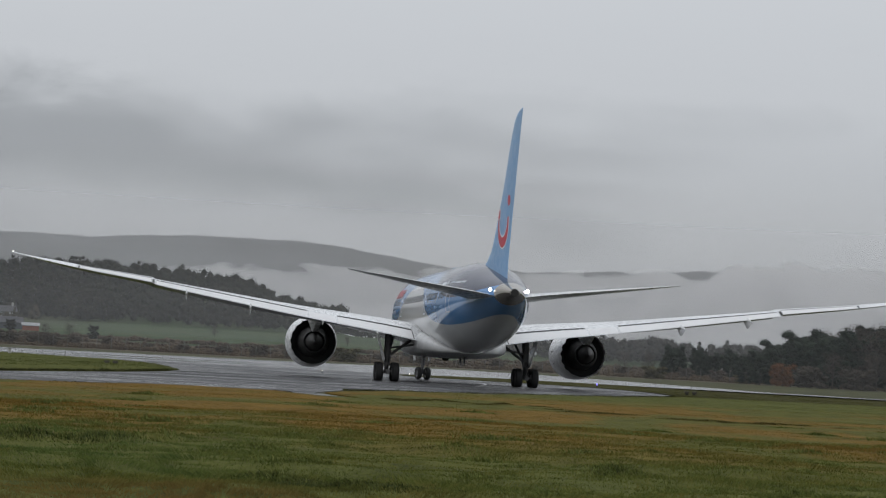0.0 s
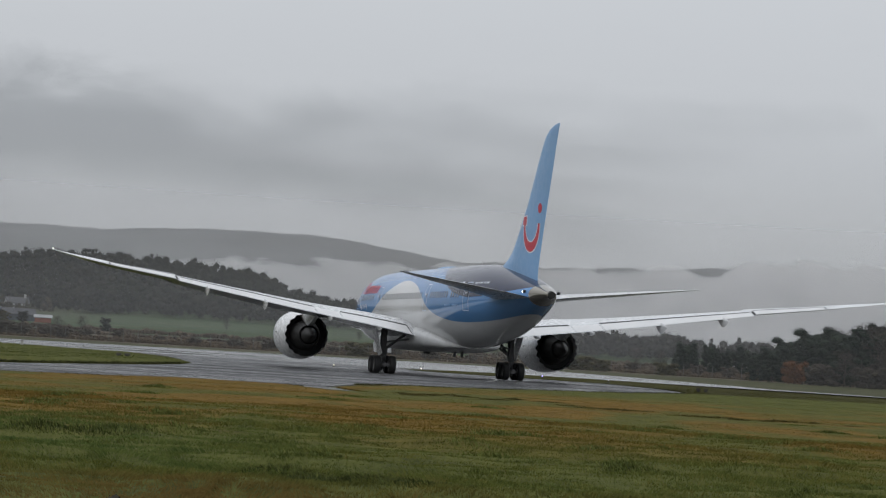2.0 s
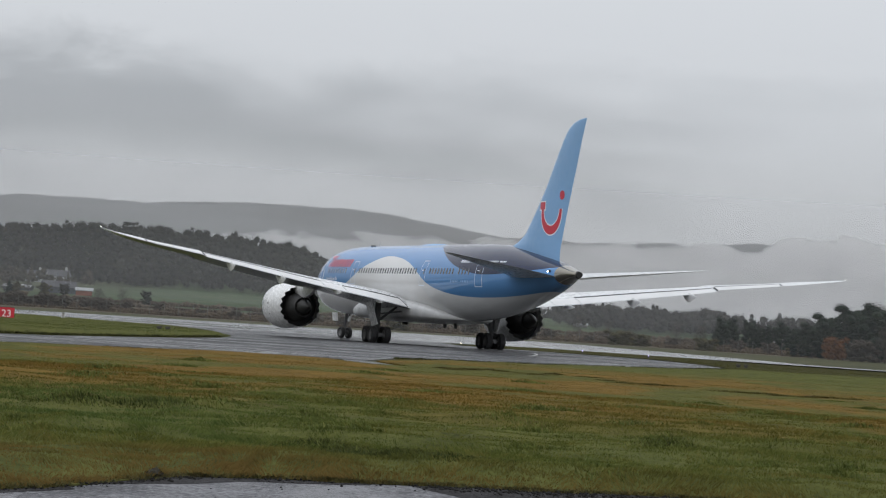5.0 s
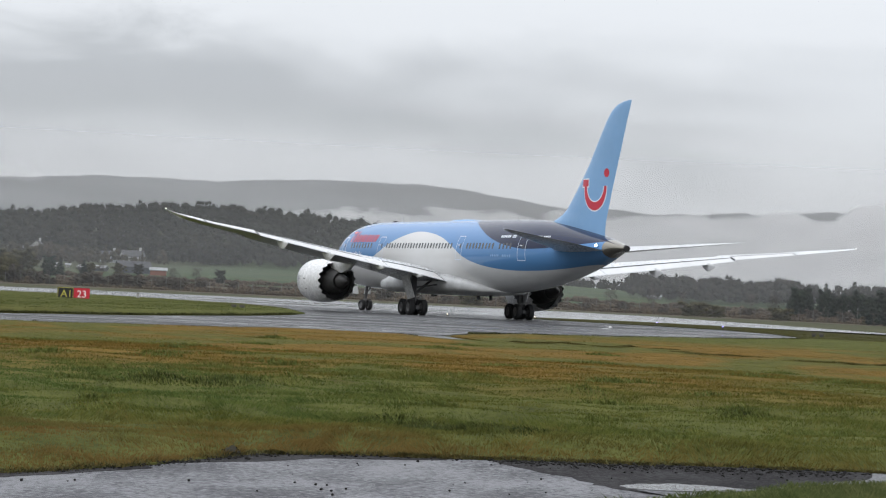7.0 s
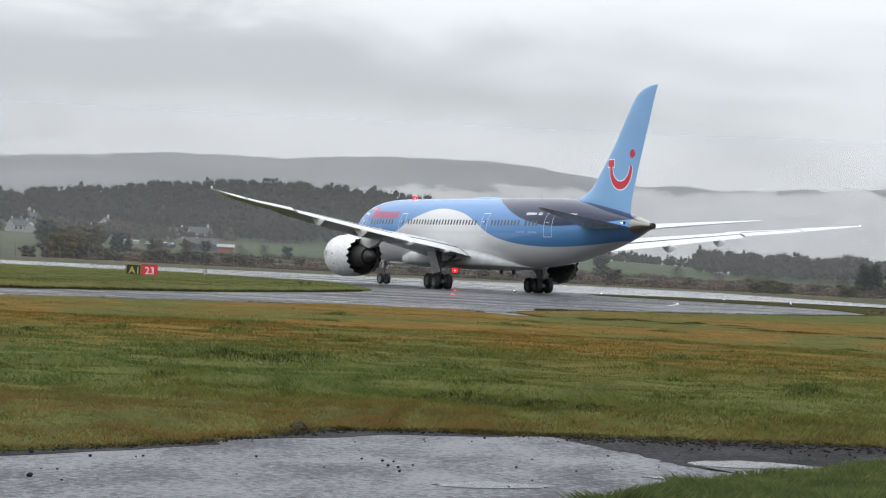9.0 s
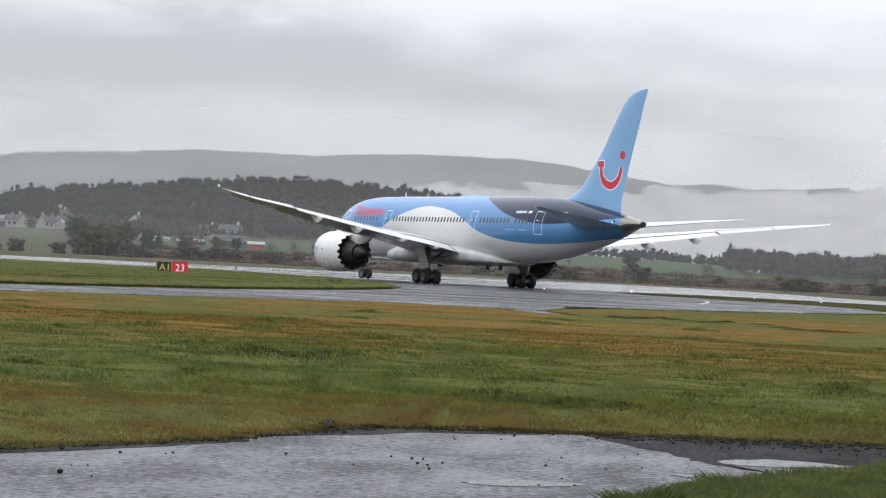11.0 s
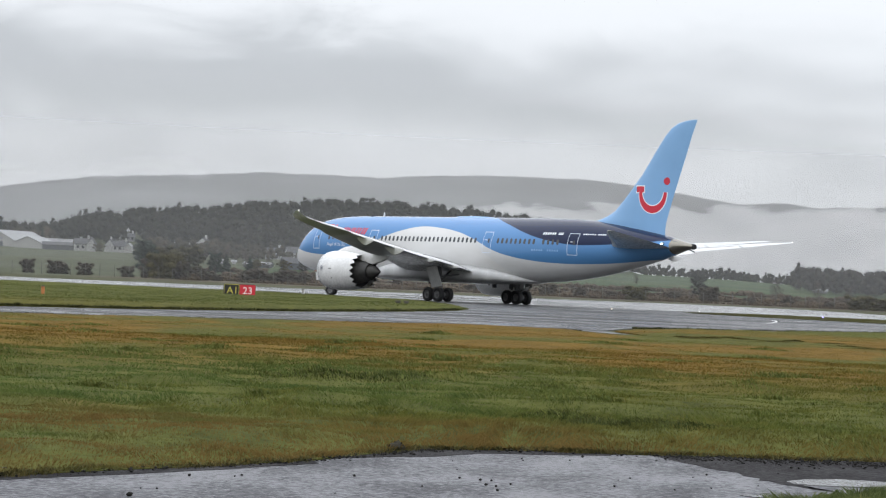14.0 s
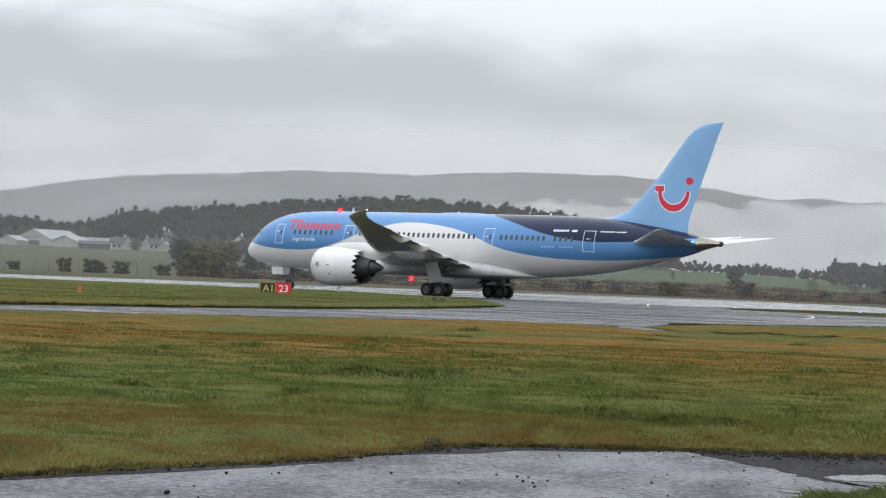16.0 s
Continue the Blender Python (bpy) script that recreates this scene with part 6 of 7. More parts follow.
# aerials on the roof and drain masts below
for s, z, hgt, ln in ((13.2, 8.06, 0.42, 0.35), (26.5, 8.06, 0.20, 0.5), (37.5, 8.04, 0.28, 0.3)):
    bm = bmesh.new()
    ring_loft(bm, [[P(s + x * ln * k + sh, y * 0.03 * k, z + zz) for x, y in ((0, 0), (0.4, 1), (1, 0), (0.4, -1))] for zz, k, sh in ((-0.1, 1.0, 0.0), (hgt, 0.5, 0.16))])
    part("aerial", bm, WHITE, aircraft, "small white blade aerial", smooth=False)
bm = bmesh.new()
ring_loft(bm, [[P(s, w * math.sin(a), 8.03 + hh * max(0.0, math.cos(a))) for a in (2 * math.pi * i / 16 for i in range(16))] for s, w, hh in ((24.5, 0.05, 0.06), (25.2, 0.42, 0.12), (27.5, 0.5, 0.15), (29.3, 0.4, 0.11), (30.2, 0.05, 0.06))])
part("radome_hump", bm, BLUE, aircraft, "low antenna hump on the roof")
for s in (30.6, 33.0):
    bm = bmesh.new()
    box(bm, P(s, 0.0, 1.72), (0.10, 0.55, 0.42), bevel=0.03)
    part("belly_mast", bm, DARK, aircraft, "dark drain mast")
bm = bmesh.new()
tube(bm, P(56.35, 0, 5.79), P(56.62, 0, 5.78), 0.26, 0.22, 24)
part("tail_exhaust", bm, BLACK, aircraft, "black tail exhaust pipe")
for side in (1, -1):
    bm = bmesh.new()
    bmesh.ops.create_icosphere(bm, subdivisions=2, radius=0.06, matrix=Matrix.Translation(skin(53.6, 5.95, 0.02, side)))
    part("tail_light", bm, glow("tail_light_white", (1, 1, 1), 9.0), aircraft, "small white tail light")


# ---------------------------------------------------------------- airfield signs, lights and markers
BLACKPANEL = plain("black_sign_face", (0.012, 0.012, 0.012), 0.4, vary=0.1)
REDPANEL = plain("red_sign_face", (0.52, 0.018, 0.035), 0.4, vary=0.1)
YELLOW = plain("yellow_sign_letters", (0.52, 0.46, 0.08), 0.5, vary=0.05)
SIGNWHITE = plain("white_sign_letters", (0.82, 0.82, 0.80), 0.5, vary=0.05)


def facing(x, y):
    return math.atan2(-x, y)


def taxi_sign(x, y):
    ob = tagged(new("taxiway_sign"), "taxiway sign, yellow on black A1 beside white on red 23", "sign")
    ob.matrix_basis = Matrix.Translation((x, y, -0.10)) @ Matrix.Rotation(facing(x, y) + 0.06, 4, "Z") @ Matrix.Diagonal((0.955, 0.955, 0.955, 1))
    bm = bmesh.new()
    box(bm, (0, 0.12, 0.60), (2.62, 0.20, 1.02), bevel=0.02)
    part("housing", bm, plain("dark_sign_housing", (0.03, 0.03, 0.03), 0.5), ob, smooth=False)
    for cx, w, mt, words, tm, col in ((-0.65, 1.24, BLACKPANEL, "A1", YELLOW, "black"), (0.65, 1.28, REDPANEL, "23", SIGNWHITE, "red")):
        bm = bmesh.new()
        box(bm, (cx, 0.01, 0.60), (w, 0.03, 0.94))
        panel = part("panel", bm, mt, ob, col + " sign panel", smooth=False)
        me = text_mesh(words, 0.82, 0.008)
        me.materials.append(tm)
        xs = [v.co.x for v in me.vertices]
        ys = [v.co.y for v in me.vertices]
        me.transform(Matrix.Translation((cx - (min(xs) + max(xs)) / 2, -0.014, 0.60 - (min(ys) + max(ys)) / 2)) @ Matrix.Rotation(math.pi / 2, 4, "X"))
        part("characters", me, None, panel)
    bm = bmesh.new()
    for a, b, c, d in ((-1.27, -0.03, 0.12, 0.155), (-1.27, -0.03, 1.045, 1.08), (-1.27, -1.235, 0.12, 1.08), (-0.065, -0.03, 0.12, 1.08)):
        box(bm, ((a + b) / 2, -0.012, (c + d) / 2), (b - a, 0.02, d - c))
    part("border", bm, YELLOW, ob, "yellow border", smooth=False)
    for px in (-1.1, 0, 1.1):
        bm = bmesh.new()
        tube(bm, (px, 0.12, -0.12), (px, 0.12, 0.12), 0.05, 0.05, 8)
        part("leg", bm, STEELGREY, ob)


taxi_sign(-38.4, 187.7)


def edge_light(x, y, z, colour, power, label):
    ob = tagged(new("edge_light"), label, "lamp", "taxiway edge lights")
    ob.location = (x, y, z)
    bm = bmesh.new()
    tube(bm, (0, 0, -0.05), (0, 0, 0.05), 0.11, 0.10, 12)
    tube(bm, (0, 0, 0.05), (0, 0, 0.13), 0.05, 0.045, 10)
    part("stem", bm, DARK, ob)
    bm = bmesh.new()
    bmesh.ops.create_icosphere(bm, subdivisions=2, radius=0.036, matrix=Matrix.Translation((0, 0, 0.17)) @ Matrix.Diagonal((1, 1, 1.2, 1)))
    part("lens", bm, glow("lens_" + label.split()[1], colour, power), ob)


for x, y in ((7.6, 214.0), (13.1, 209.5)):
    edge_light(x, y, 0.09, (0.25, 0.22, 1.0), 7.0, "small blue taxiway edge light in the grass")
for x, y in ((-10.4, 209.0), (-3.2, 226.0)):
    edge_light(x, y, 0.006, (1.0, 0.86, 0.62), 3.0, "small white inset light on the wet tarmac")


def twin_marker(x, y, turn, foot=0.09):
    ob = tagged(new("cable_marker"), "pair of small concrete marker blocks on legs", "marker")
    ob.matrix_basis = Matrix.Translation((x, y, foot)) @ Matrix.Rotation(turn, 4, "Z")
    for sx in (-0.28, 0.28):
        bm = bmesh.new()
        box(bm, (sx, 0, 0.22), (0.36, 0.18, 0.15), bevel=0.02)
        part("block", bm, BLOCK, ob, smooth=False)
        bm = bmesh.new()
        box(bm, (sx, 0, 0.06), (0.22, 0.12, 0.18))
        part("leg", bm, DARK, ob, smooth=False)


BLOCK = plain("weathered_concrete", (0.07, 0.066, 0.055), 0.8, vary=0.25)
twin_marker(-22.4, 164.5, 0.15, 0.15)
twin_marker(18.3, 181.5, -0.1, 0.02)


def marker_post(x, y, hgt, mat, label, wide=0.14):
    ob = tagged(new("marker_post"), label, "post")
    ob.location = (x, y, 0.14)
    bm = bmesh.new()
    tube(bm, (0, 0, -0.16), (0, 0, hgt), wide, wide * 0.9, 12)
    part("shaft", bm, mat, ob)
    bm = bmesh.new()
    tube(bm, (0, 0, hgt), (0, 0, hgt + 0.06), wide * 1.1, wide * 0.7, 12)
    part("cap", bm, BLOCK, ob)


marker_post(-36.8, 207.0, 0.50, plain("weathered_post", (0.34, 0.335, 0.32), 0.8, vary=0.3), "short pale concrete post in the grass", 0.13)
marker_post(-38.8, 134.5, 0.42, plain("orange_plastic", (0.40, 0.14, 0.04), 0.6), "small orange marker post in the grass", 0.11)

# painted line and worn centre-line marks on the taxiway
PAINT = plain("worn_white_paint", (0.62, 0.62, 0.60), 0.5, vary=0.3, scale=4.0)
bm = bmesh.new()
pts = [(2.2, 166.0), (2.6, 171.0), (3.1, 179.6), (3.1, 187.5), (2.8, 191.2)]
for (x0, y0), (x1, y1) in zip(pts, pts[1:]):
    d = Vector((x1 - x0, y1 - y0, 0)).normalized()
    n_ = Vector((-d.y, d.x, 0)) * 0.09
    bm.faces.new([bm.verts.new((x0 + n_.x, y0 + n_.y, 0.0165)), bm.verts.new((x1 + n_.x, y1 + n_.y, 0.0165)), bm.verts.new((x1 - n_.x, y1 - n_.y, 0.0165)), bm.verts.new((x0 - n_.x, y0 - n_.y, 0.0165))])
thing("painted_line", bm, PAINT, "worn white paint line on the taxiway", "marking", kind="structure")

# ---------------------------------------------------------------- road edge: mud, puddles, stones
WATER = shader("puddle_water", (0.03, 0.03, 0.032), 0.26, spec=0.28)
kw = Nodes(WATER)
kw.bump(kw.noise(kw.where((0.6, 2.0, 1.0)), 9.0, 4.0), 0.25, 0.006)


def ragged(outline, amp, n=5):
    out = []
    for i, (a, b) in enumerate(zip(outline, outline[1:] + outline[:1])):
        for j in range(n):
            f = j / n
            out.append((a[0] + (b[0] - a[0]) * f + random.uniform(-amp, amp), a[1] + (b[1] - a[1]) * f + random.uniform(-amp, amp) * 2.2))
    return out


slab("mud_edge", ragged([(-0.9, 26.75), (-0.3, 26.95), (0.5, 27.6), (1.3, 28.1), (2.8, 28.6), (3.6, 28.7), (3.4, 26.9), (2.7, 25.5), (2.1, 24.7), (1.9, 24.3), (1.3, 24.45), (0.8, 24.25), (0.6, 23.8), (0.8, 23.1), (1.1, 22.7), (0.5, 23.4),
                         (0.2, 24.3), (-0.3, 25.4)], 0.05, 4), 0.020, MUD, "dark wet mud and grit along the road edge", "mud", skirt=0.012, flare=0.02)
slab("mud_corner", ragged([(-4.1, 23.3), (-3.75, 24.6), (-3.35, 25.55), (-2.6, 26.2), (-1.2, 26.45), (-1.3, 26.1), (-2.5, 25.5), (-3.1, 24.5)], 0.05, 4), 0.020, MUD, "dark mud washed off the grass edge", "mud", skirt=0.012, flare=0.02)
slab("mud_margin", ragged([(-6.5, 19.0), (-5.15, 21.15), (-4.05, 23.05), (-3.95, 23.2), (-3.85, 22.9), (-4.9, 20.9), (-6.2, 18.8)], 0.03, 5), 0.020, MUD, "dark gritty mud along the grass edge", "mud", skirt=0.012, flare=0.01)
for outline in ([(0.55, 23.75), (0.75, 24.15), (1.15, 24.4), (1.75, 24.2), (1.85, 23.9), (1.5, 23.6), (1.05, 23.4), (0.7, 23.5)],
                [(-1.6, 19.9), (-1.2, 20.45), (-0.6, 20.3), (-0.75, 20.0), (-1.4, 19.7)],
                [(0.1, 21.8), (0.5, 22.1), (0.7, 21.9), (0.3, 21.65)]):
    slab("puddle", ragged(outline, 0.025, 4), 0.0245, WATER, "shallow rain puddle on the road", "puddle", skirt=0.010, flare=0.04)

STONE = plain("wet_dark_stone", (0.020, 0.019, 0.018), 0.9, vary=0.3, scale=20.0, spec=0.08)


def stone_mesh(seed):
    bm = bmesh.new()
    bmesh.ops.create_icosphere(bm, subdivisions=2, radius=1.0)
    for v in bm.verts:
        v.co *= 1 + 0.28 * noise.noise(v.co * 1.3 + Vector((seed * 7.1, 0, 0)))
        v.co.z *= 0.75
    return to_mesh("stone", bm, STONE, True)


STONES = [stone_mesh(i) for i in range(4)]
spots = [(-4.6, 18.6, 0.032), (-4.2, 21.0, 0.016), (-3.3, 21.6, 0.018), (-2.4, 22.0, 0.016), (-2.1, 21.4, 0.02), (-2.1, 21.9, 0.014), (-2.0, 21.3, 0.017), (-1.9, 21.6, 0.016), (-2.2, 21.9, 0.018), (-1.95, 20.9, 0.018), (-2.6, 20.9, 0.012),
         (-1.0, 22.0, 0.016), (-0.8, 20.7, 0.013), (-0.2, 24.0, 0.016), (-4.3, 18.4, 0.013), (-4.6, 20.7, 0.02)]
spots += [(random.uniform(-5, 1), random.uniform(19, 25.5), random.uniform(0.006, 0.013)) for _ in range(24)]
spots += [(random.uniform(-0.6, 3.0), random.uniform(25.6, 27.3), random.uniform(0.008, 0.02)) for _ in range(26)]
for i, (x, y, r) in enumerate(spots):
    r *= 0.8
    ob = tagged(new("stone", STONES[i % 4]), "small dark wet stone on the road", "stone", "stones on the road")
    ob.matrix_basis = Matrix.Translation((x, y, 0.024 + 0.3 * r)) @ Matrix.Rotation(random.uniform(0, 6), 4, "Z") @ Matrix.Diagonal((r, r, r, 1))
def crumbs(name, line, count, spread, label):
    """Loose grit and crumbs of soil strewn along a line."""
    vs, fs = [], []
    unit = bmesh.new()
    bmesh.ops.create_icosphere(unit, subdivisions=1, radius=1.0)
    unit.verts.index_update()
    ball = np.array([tuple(v.co) for v in unit.verts])
    tris = np.array([[v.index for v in f.verts] for f in unit.faces])
    unit.free()
    for i in range(count):
        j = random.randrange(len(line) - 1)
        f_ = random.random()
        x = line[j][0] + (line[j + 1][0] - line[j][0]) * f_ + random.gauss(0, spread * 0.4)
        y = line[j][1] + (line[j + 1][1] - line[j][1]) * f_ + random.gauss(0, spread)
        r = 0.004 + 0.013 * random.random() ** 4
        p = ball * (1 + 0.35 * np.random.uniform(-1, 1, (len(ball), 1))) * np.array((r * 1.5, r * 1.2, r * 0.8)) + np.array((x, y, 0.024 + r * 0.3))
        fs += (tris + len(vs)).tolist()
        vs += p.tolist()
    tagged(new(name, leaf_mesh(name, vs, fs, STONE)), label, "gravel", kind="stuff")


crumbs("road_edge_grit", [(-8.2, 17.0), (-6.3, 19.3), (-5.2, 21.1), (-4.1, 23.0), (-3.5, 24.5), (-3.1, 25.7), (-2.1, 26.3), (-1.2, 26.5), (-0.3, 26.8)], 1500, 0.22, "dark grit and soil crumbs along the road edge")
crumbs("road_edge_grit", [(-0.6, 26.4), (0.5, 26.8), (1.6, 26.9), (3.2, 27.2)], 1500, 0.35, "dark grit and soil crumbs on the muddy corner")

TURF = foliage("dark_turf_roots", ((0.2, (0.012, 0.011, 0.009)), (0.5, (0.028, 0.025, 0.018)), (0.8, (0.055, 0.048, 0.030))), scale=3.0)
for x, y, r in ((-3.42, 25.15, 0.08), (-5.9, 20.6, 0.05), (-5.5, 20.9, 0.045), (-6.1, 20.2, 0.05), (-5.0, 21.6, 0.04), (0.9, 27.75, 0.04), (3.2, 28.6, 0.045)):
    lobes_ = [(0, 0, r * 0.5), (r * 0.6, 0, r * 0.35), (-r * 0.7, 0, r * 0.3)], [r, r * 0.7, r * 0.6]
    v_, f_ = joined(heart(*lobes_, 0.85, 0.9, 2), leaf_cloud(*lobes_, 320, 0.010, 0.9))
    ob = tagged(new("clod", leaf_mesh("clod", v_, f_, TURF)), "clod of dark turf at the road edge", "clod")
    ob.location, ob.scale = (x, y, 0.02), (1.0, 1.0, 1.0 if r > 0.06 else 0.45)

# ---------------------------------------------------------------- grass
def blade_material(name, greens, browns, fringe=0.75, share=0.30):
    m = shader(name, (0.08, 0.1, 0.03), 0.9, spec=0.06)
    k = Nodes(m)
    v = k.where()
    far = k.axis(v, 1)
    wide = k.where((1.0, 0.6, 1.0))
    big = k.noise(wide, 0.10, 6.0, 0.62, 0.6)
    geo = k.n("ShaderNodeNewGeometry")
    f = k.mix(1.0 - share, geo.outputs["Random Per Island"], k.span(k.noise(wide, 1.7, 6.0, 0.8), 0.28, 0.72, smooth=False))
    strip = k.math("MULTIPLY", k.span(far, 34.0, 58.0), k.span(far, 130.0, 100.0))
    fac = k.math("MULTIPLY", k.span(big, 0.42, 0.54, 0.10, 1.0), strip)
    c = k.mix(fac, k.ramp(f, greens), k.ramp(f, browns))
    straw = k.noise(wide, 0.21, 3.0, 0.5)
    c = k.mix(k.span(straw, 0.62, 0.78, 0.0, 0.4), c, (0.185, 0.115, 0.034))
    lush = k.math("MULTIPLY", k.span(k.noise(wide, 0.26, 4.0, 0.6), 0.36, 0.52), k.span(far, 60.0, 42.0))
    # lushest in the hollow, thinner and more olive up the field
    lush = k.math("MULTIPLY", lush, k.span(k.axis(v, 0), -0.5, -6.0, 0.22, 0.78))
    c = k.mix(lush, c, k.mix(f, (0.030, 0.056, 0.017), (0.108, 0.160, 0.046)))
    # dry, russet fringe by the road
    edge = k.math("MULTIPLY", k.span(far, 30.0, 26.0), k.span(k.noise(v, 0.35, 3.0), 0.28, 0.52))
    c = k.mix(k.math("MULTIPLY", edge, fringe), c, (0.165, 0.095, 0.034))
    k.base(c)
    # thin blades let light through
    thru, mx = k.n("ShaderNodeBsdfTranslucent"), k.n("ShaderNodeMixShader", Fac=0.4)
    k.link(c, thru.inputs["Color"])
    k.link(k.b.outputs[0], mx.inputs[1])
    k.link(thru.outputs[0], mx.inputs[2])
    k.link(mx.outputs[0], k.t.nodes["Material Output"].inputs["Surface"])
    return m


BLADES = blade_material("grass_blades", ((0.28, (0.052, 0.060, 0.014)), (0.46, (0.094, 0.105, 0.024)), (0.62, (0.130, 0.128, 0.033)), (0.80, (0.166, 0.130, 0.042))),
                        ((0.28, (0.080, 0.056, 0.014)), (0.46, (0.124, 0.082, 0.020)), (0.62, (0.166, 0.106, 0.028)), (0.80, (0.142, 0.118, 0.032))))


VERGE_BLADES = blade_material("verge_grass_blades", ((0.22, (0.042, 0.052, 0.019)), (0.5, (0.082, 0.100, 0.036)), (0.72, (0.132, 0.142, 0.058)), (0.88, (0.22, 0.20, 0.10))), ((0.2, (0.1, 0.1, 0.03)), (0.8, (0.2, 0.2, 0.05))), 0.0, 0.4)

ISLE_BLADES = blade_material("island_grass_blades", ((0.30, (0.036, 0.046, 0.012)), (0.46, (0.064, 0.078, 0.021)), (0.60, (0.092, 0.106, 0.033)), (0.75, (0.130, 0.118, 0.044))),
                             ((0.30, (0.040, 0.044, 0.011)), (0.46, (0.082, 0.088, 0.021)), (0.60, (0.122, 0.116, 0.033)), (0.75, (0.165, 0.134, 0.050))), 0.0)
STRIP_BLADES = plain("dark_boggy_blades", (0.056, 0.055, 0.014), 0.95, vary=0.25, scale=0.3, spec=0.04)


def grass(name, outline, base_z, n, r0, r1, az0, az1, tall, wide, label, lump=1.0, swell=None, mat=None):
    az = np.radians(gen.uniform(az0, az1, n))
    r = np.exp(gen.uniform(math.log(r0), math.log(r1), n))
    x, y = r * np.sin(az), r * np.cos(az)
    # gather blades into tussocks
    lumpy = patches(x, y, 0.55) * 0.45 + patches(x + 31, y + 7, 1.6) * 0.3 + patches(x + 11, y + 17, 4.0) * 0.25
    keep = inside(x, y, outline) & (gen.uniform(size=n) < 0.25 + 1.1 * lumpy)
    x, y, r, lumpy = x[keep], y[keep], r[keep], lumpy[keep]
    m = len(x)
    hgt = tall * (0.22 + 1.9 * lumpy ** 2.6 * lump) * gen.uniform(0.5, 1.25, m)
    base = swell(x, y) if swell else np.full(m, base_z)
    w = wide * (r / r0) ** 0.8 * gen.uniform(0.6, 1.4, m)
    th = gen.uniform(0, math.pi, m)
    # neighbouring blades lie the same way
    way_ = 12.6 * patches(x + 3, y + 50, 0.9) + 6.3 * patches(x, y + 21, 3.0)
    laid = 0.35 + 0.9 * patches(x + 17, y + 2, 1.3)
    lean = gen.normal(0, 0.5, (m, 2)) + np.stack([np.cos(way_) * laid, np.sin(way_) * laid], 1)
    dx, dy = np.cos(th) * w * 0.5, np.sin(th) * w * 0.35
    v = np.empty((m, 4, 3), np.float32)
    v[:, 0] = np.stack([x - dx, y - dy, base - 0.02], 1)
    v[:, 1] = np.stack([x + dx, y + dy, base - 0.02], 1)
    v[:, 2] = np.stack([x + dx * 0.9 + lean[:, 0] * hgt * 0.58, y + dy * 0.9 + lean[:, 1] * hgt * 0.58, base + hgt * 0.62], 1)
    v[:, 3] = np.stack([x + lean[:, 0] * hgt, y + lean[:, 1] * hgt, base + hgt], 1)
    idx = np.arange(m, dtype=np.int32)[:, None] * 4
    tri = np.concatenate([idx + np.array([[0, 1, 2]], np.int32), idx + np.array([[0, 2, 3]], np.int32)], 1).reshape(-1, 3)
    me = bpy.data.meshes.new(name)
    me.vertices.add(m * 4)
    me.vertices.foreach_set("co", v.ravel())
    me.loops.add(len(tri) * 3)
    me.loops.foreach_set("vertex_index", tri.ravel())
    me.polygons.add(len(tri))
    me.polygons.foreach_set("loop_start", np.arange(0, len(tri) * 3, 3, dtype=np.int32))
    me.update(calc_edges=True)
    me.materials.append(mat or BLADES)
    tagged(new(name, me), label, "grass", kind="stuff")


RIDGE = [(-2.1, 30.9, 0.4, 0.4, 0.14), (-1.7, 30.2, 0.5, 0.4, 0.15), (-1.1, 29.6, 0.6, 0.35, 0.15), (-0.5, 29.3, 0.6, 0.35, 0.12), (-6.7, 39.4, 0.5, 0.5, 0.2), (-5.5, 39.7, 0.7, 0.5, 0.2), (-4.8, 42.0, 0.6, 0.5, 0.2), (0.3, 43.3, 0.5, 0.5, 0.18),
         (2.6, 36.3, 0.4, 0.4, 0.22), (-5.7, 30.1, 0.6, 0.4, 0.15), (-2.0, 49.2, 0.9, 0.6, 0.2), (4.5, 40, 0.8, 0.5, 0.15), (-8.5, 45, 0.8, 0.6, 0.2), (1.5, 52, 1.0, 0.6, 0.2)]
tuft = np.random.default_rng(3)
for _ in range(110):
    b_, r_ = radians(tuft.uniform(-21, 12)), math.exp(tuft.uniform(math.log(28), math.log(85)))
    s_ = tuft.uniform(0.15, 0.4) * (r_ / 35) ** 0.5
    RIDGE.append((r_ * math.sin(b_), r_ * math.cos(b_), s_ * 1.5, s_, tuft.uniform(0.06, 0.20)))


def tufts(name, spots_, blades, mat, label):
    """Dark, slightly taller tufts standing in the grass."""
    vs, fs = [], []
    for cx, cy, sx, sy, extra in spots_:
        for _ in range(blades):
            x, y = cx + gen.normal(0, sx * 0.8), cy + gen.normal(0, sy * 0.8)
            near_ = math.exp(-((x - cx) / sx) ** 2 - ((y - cy) / sy) ** 2)
            hh = extra * (0.25 + 0.6 * near_) * gen.uniform(0.4, 1.1)
            w = 0.0034 * (cy / 25.0) ** 0.9
            lx, ly = gen.normal(0, 0.5), gen.normal(0, 0.5)
            b = len(vs)
            vs += [(x - w, y, -0.015), (x + w, y, -0.015), (x + w * 0.9 + lx * hh * 0.57, y + ly * hh * 0.57, hh * 0.6), (x + lx * hh, y + ly * hh, hh)]
            fs += [(b, b + 1, b + 2), (b, b + 2, b + 3)]
    flat = np.array(vs)
    flat[:, 2] += np.repeat(field_swell(flat[::4, 0], flat[::4, 1]), 4)
    vs = flat.tolist()
    tagged(new(name, leaf_mesh(name, vs, fs, mat)), label, "grass", kind="stuff")


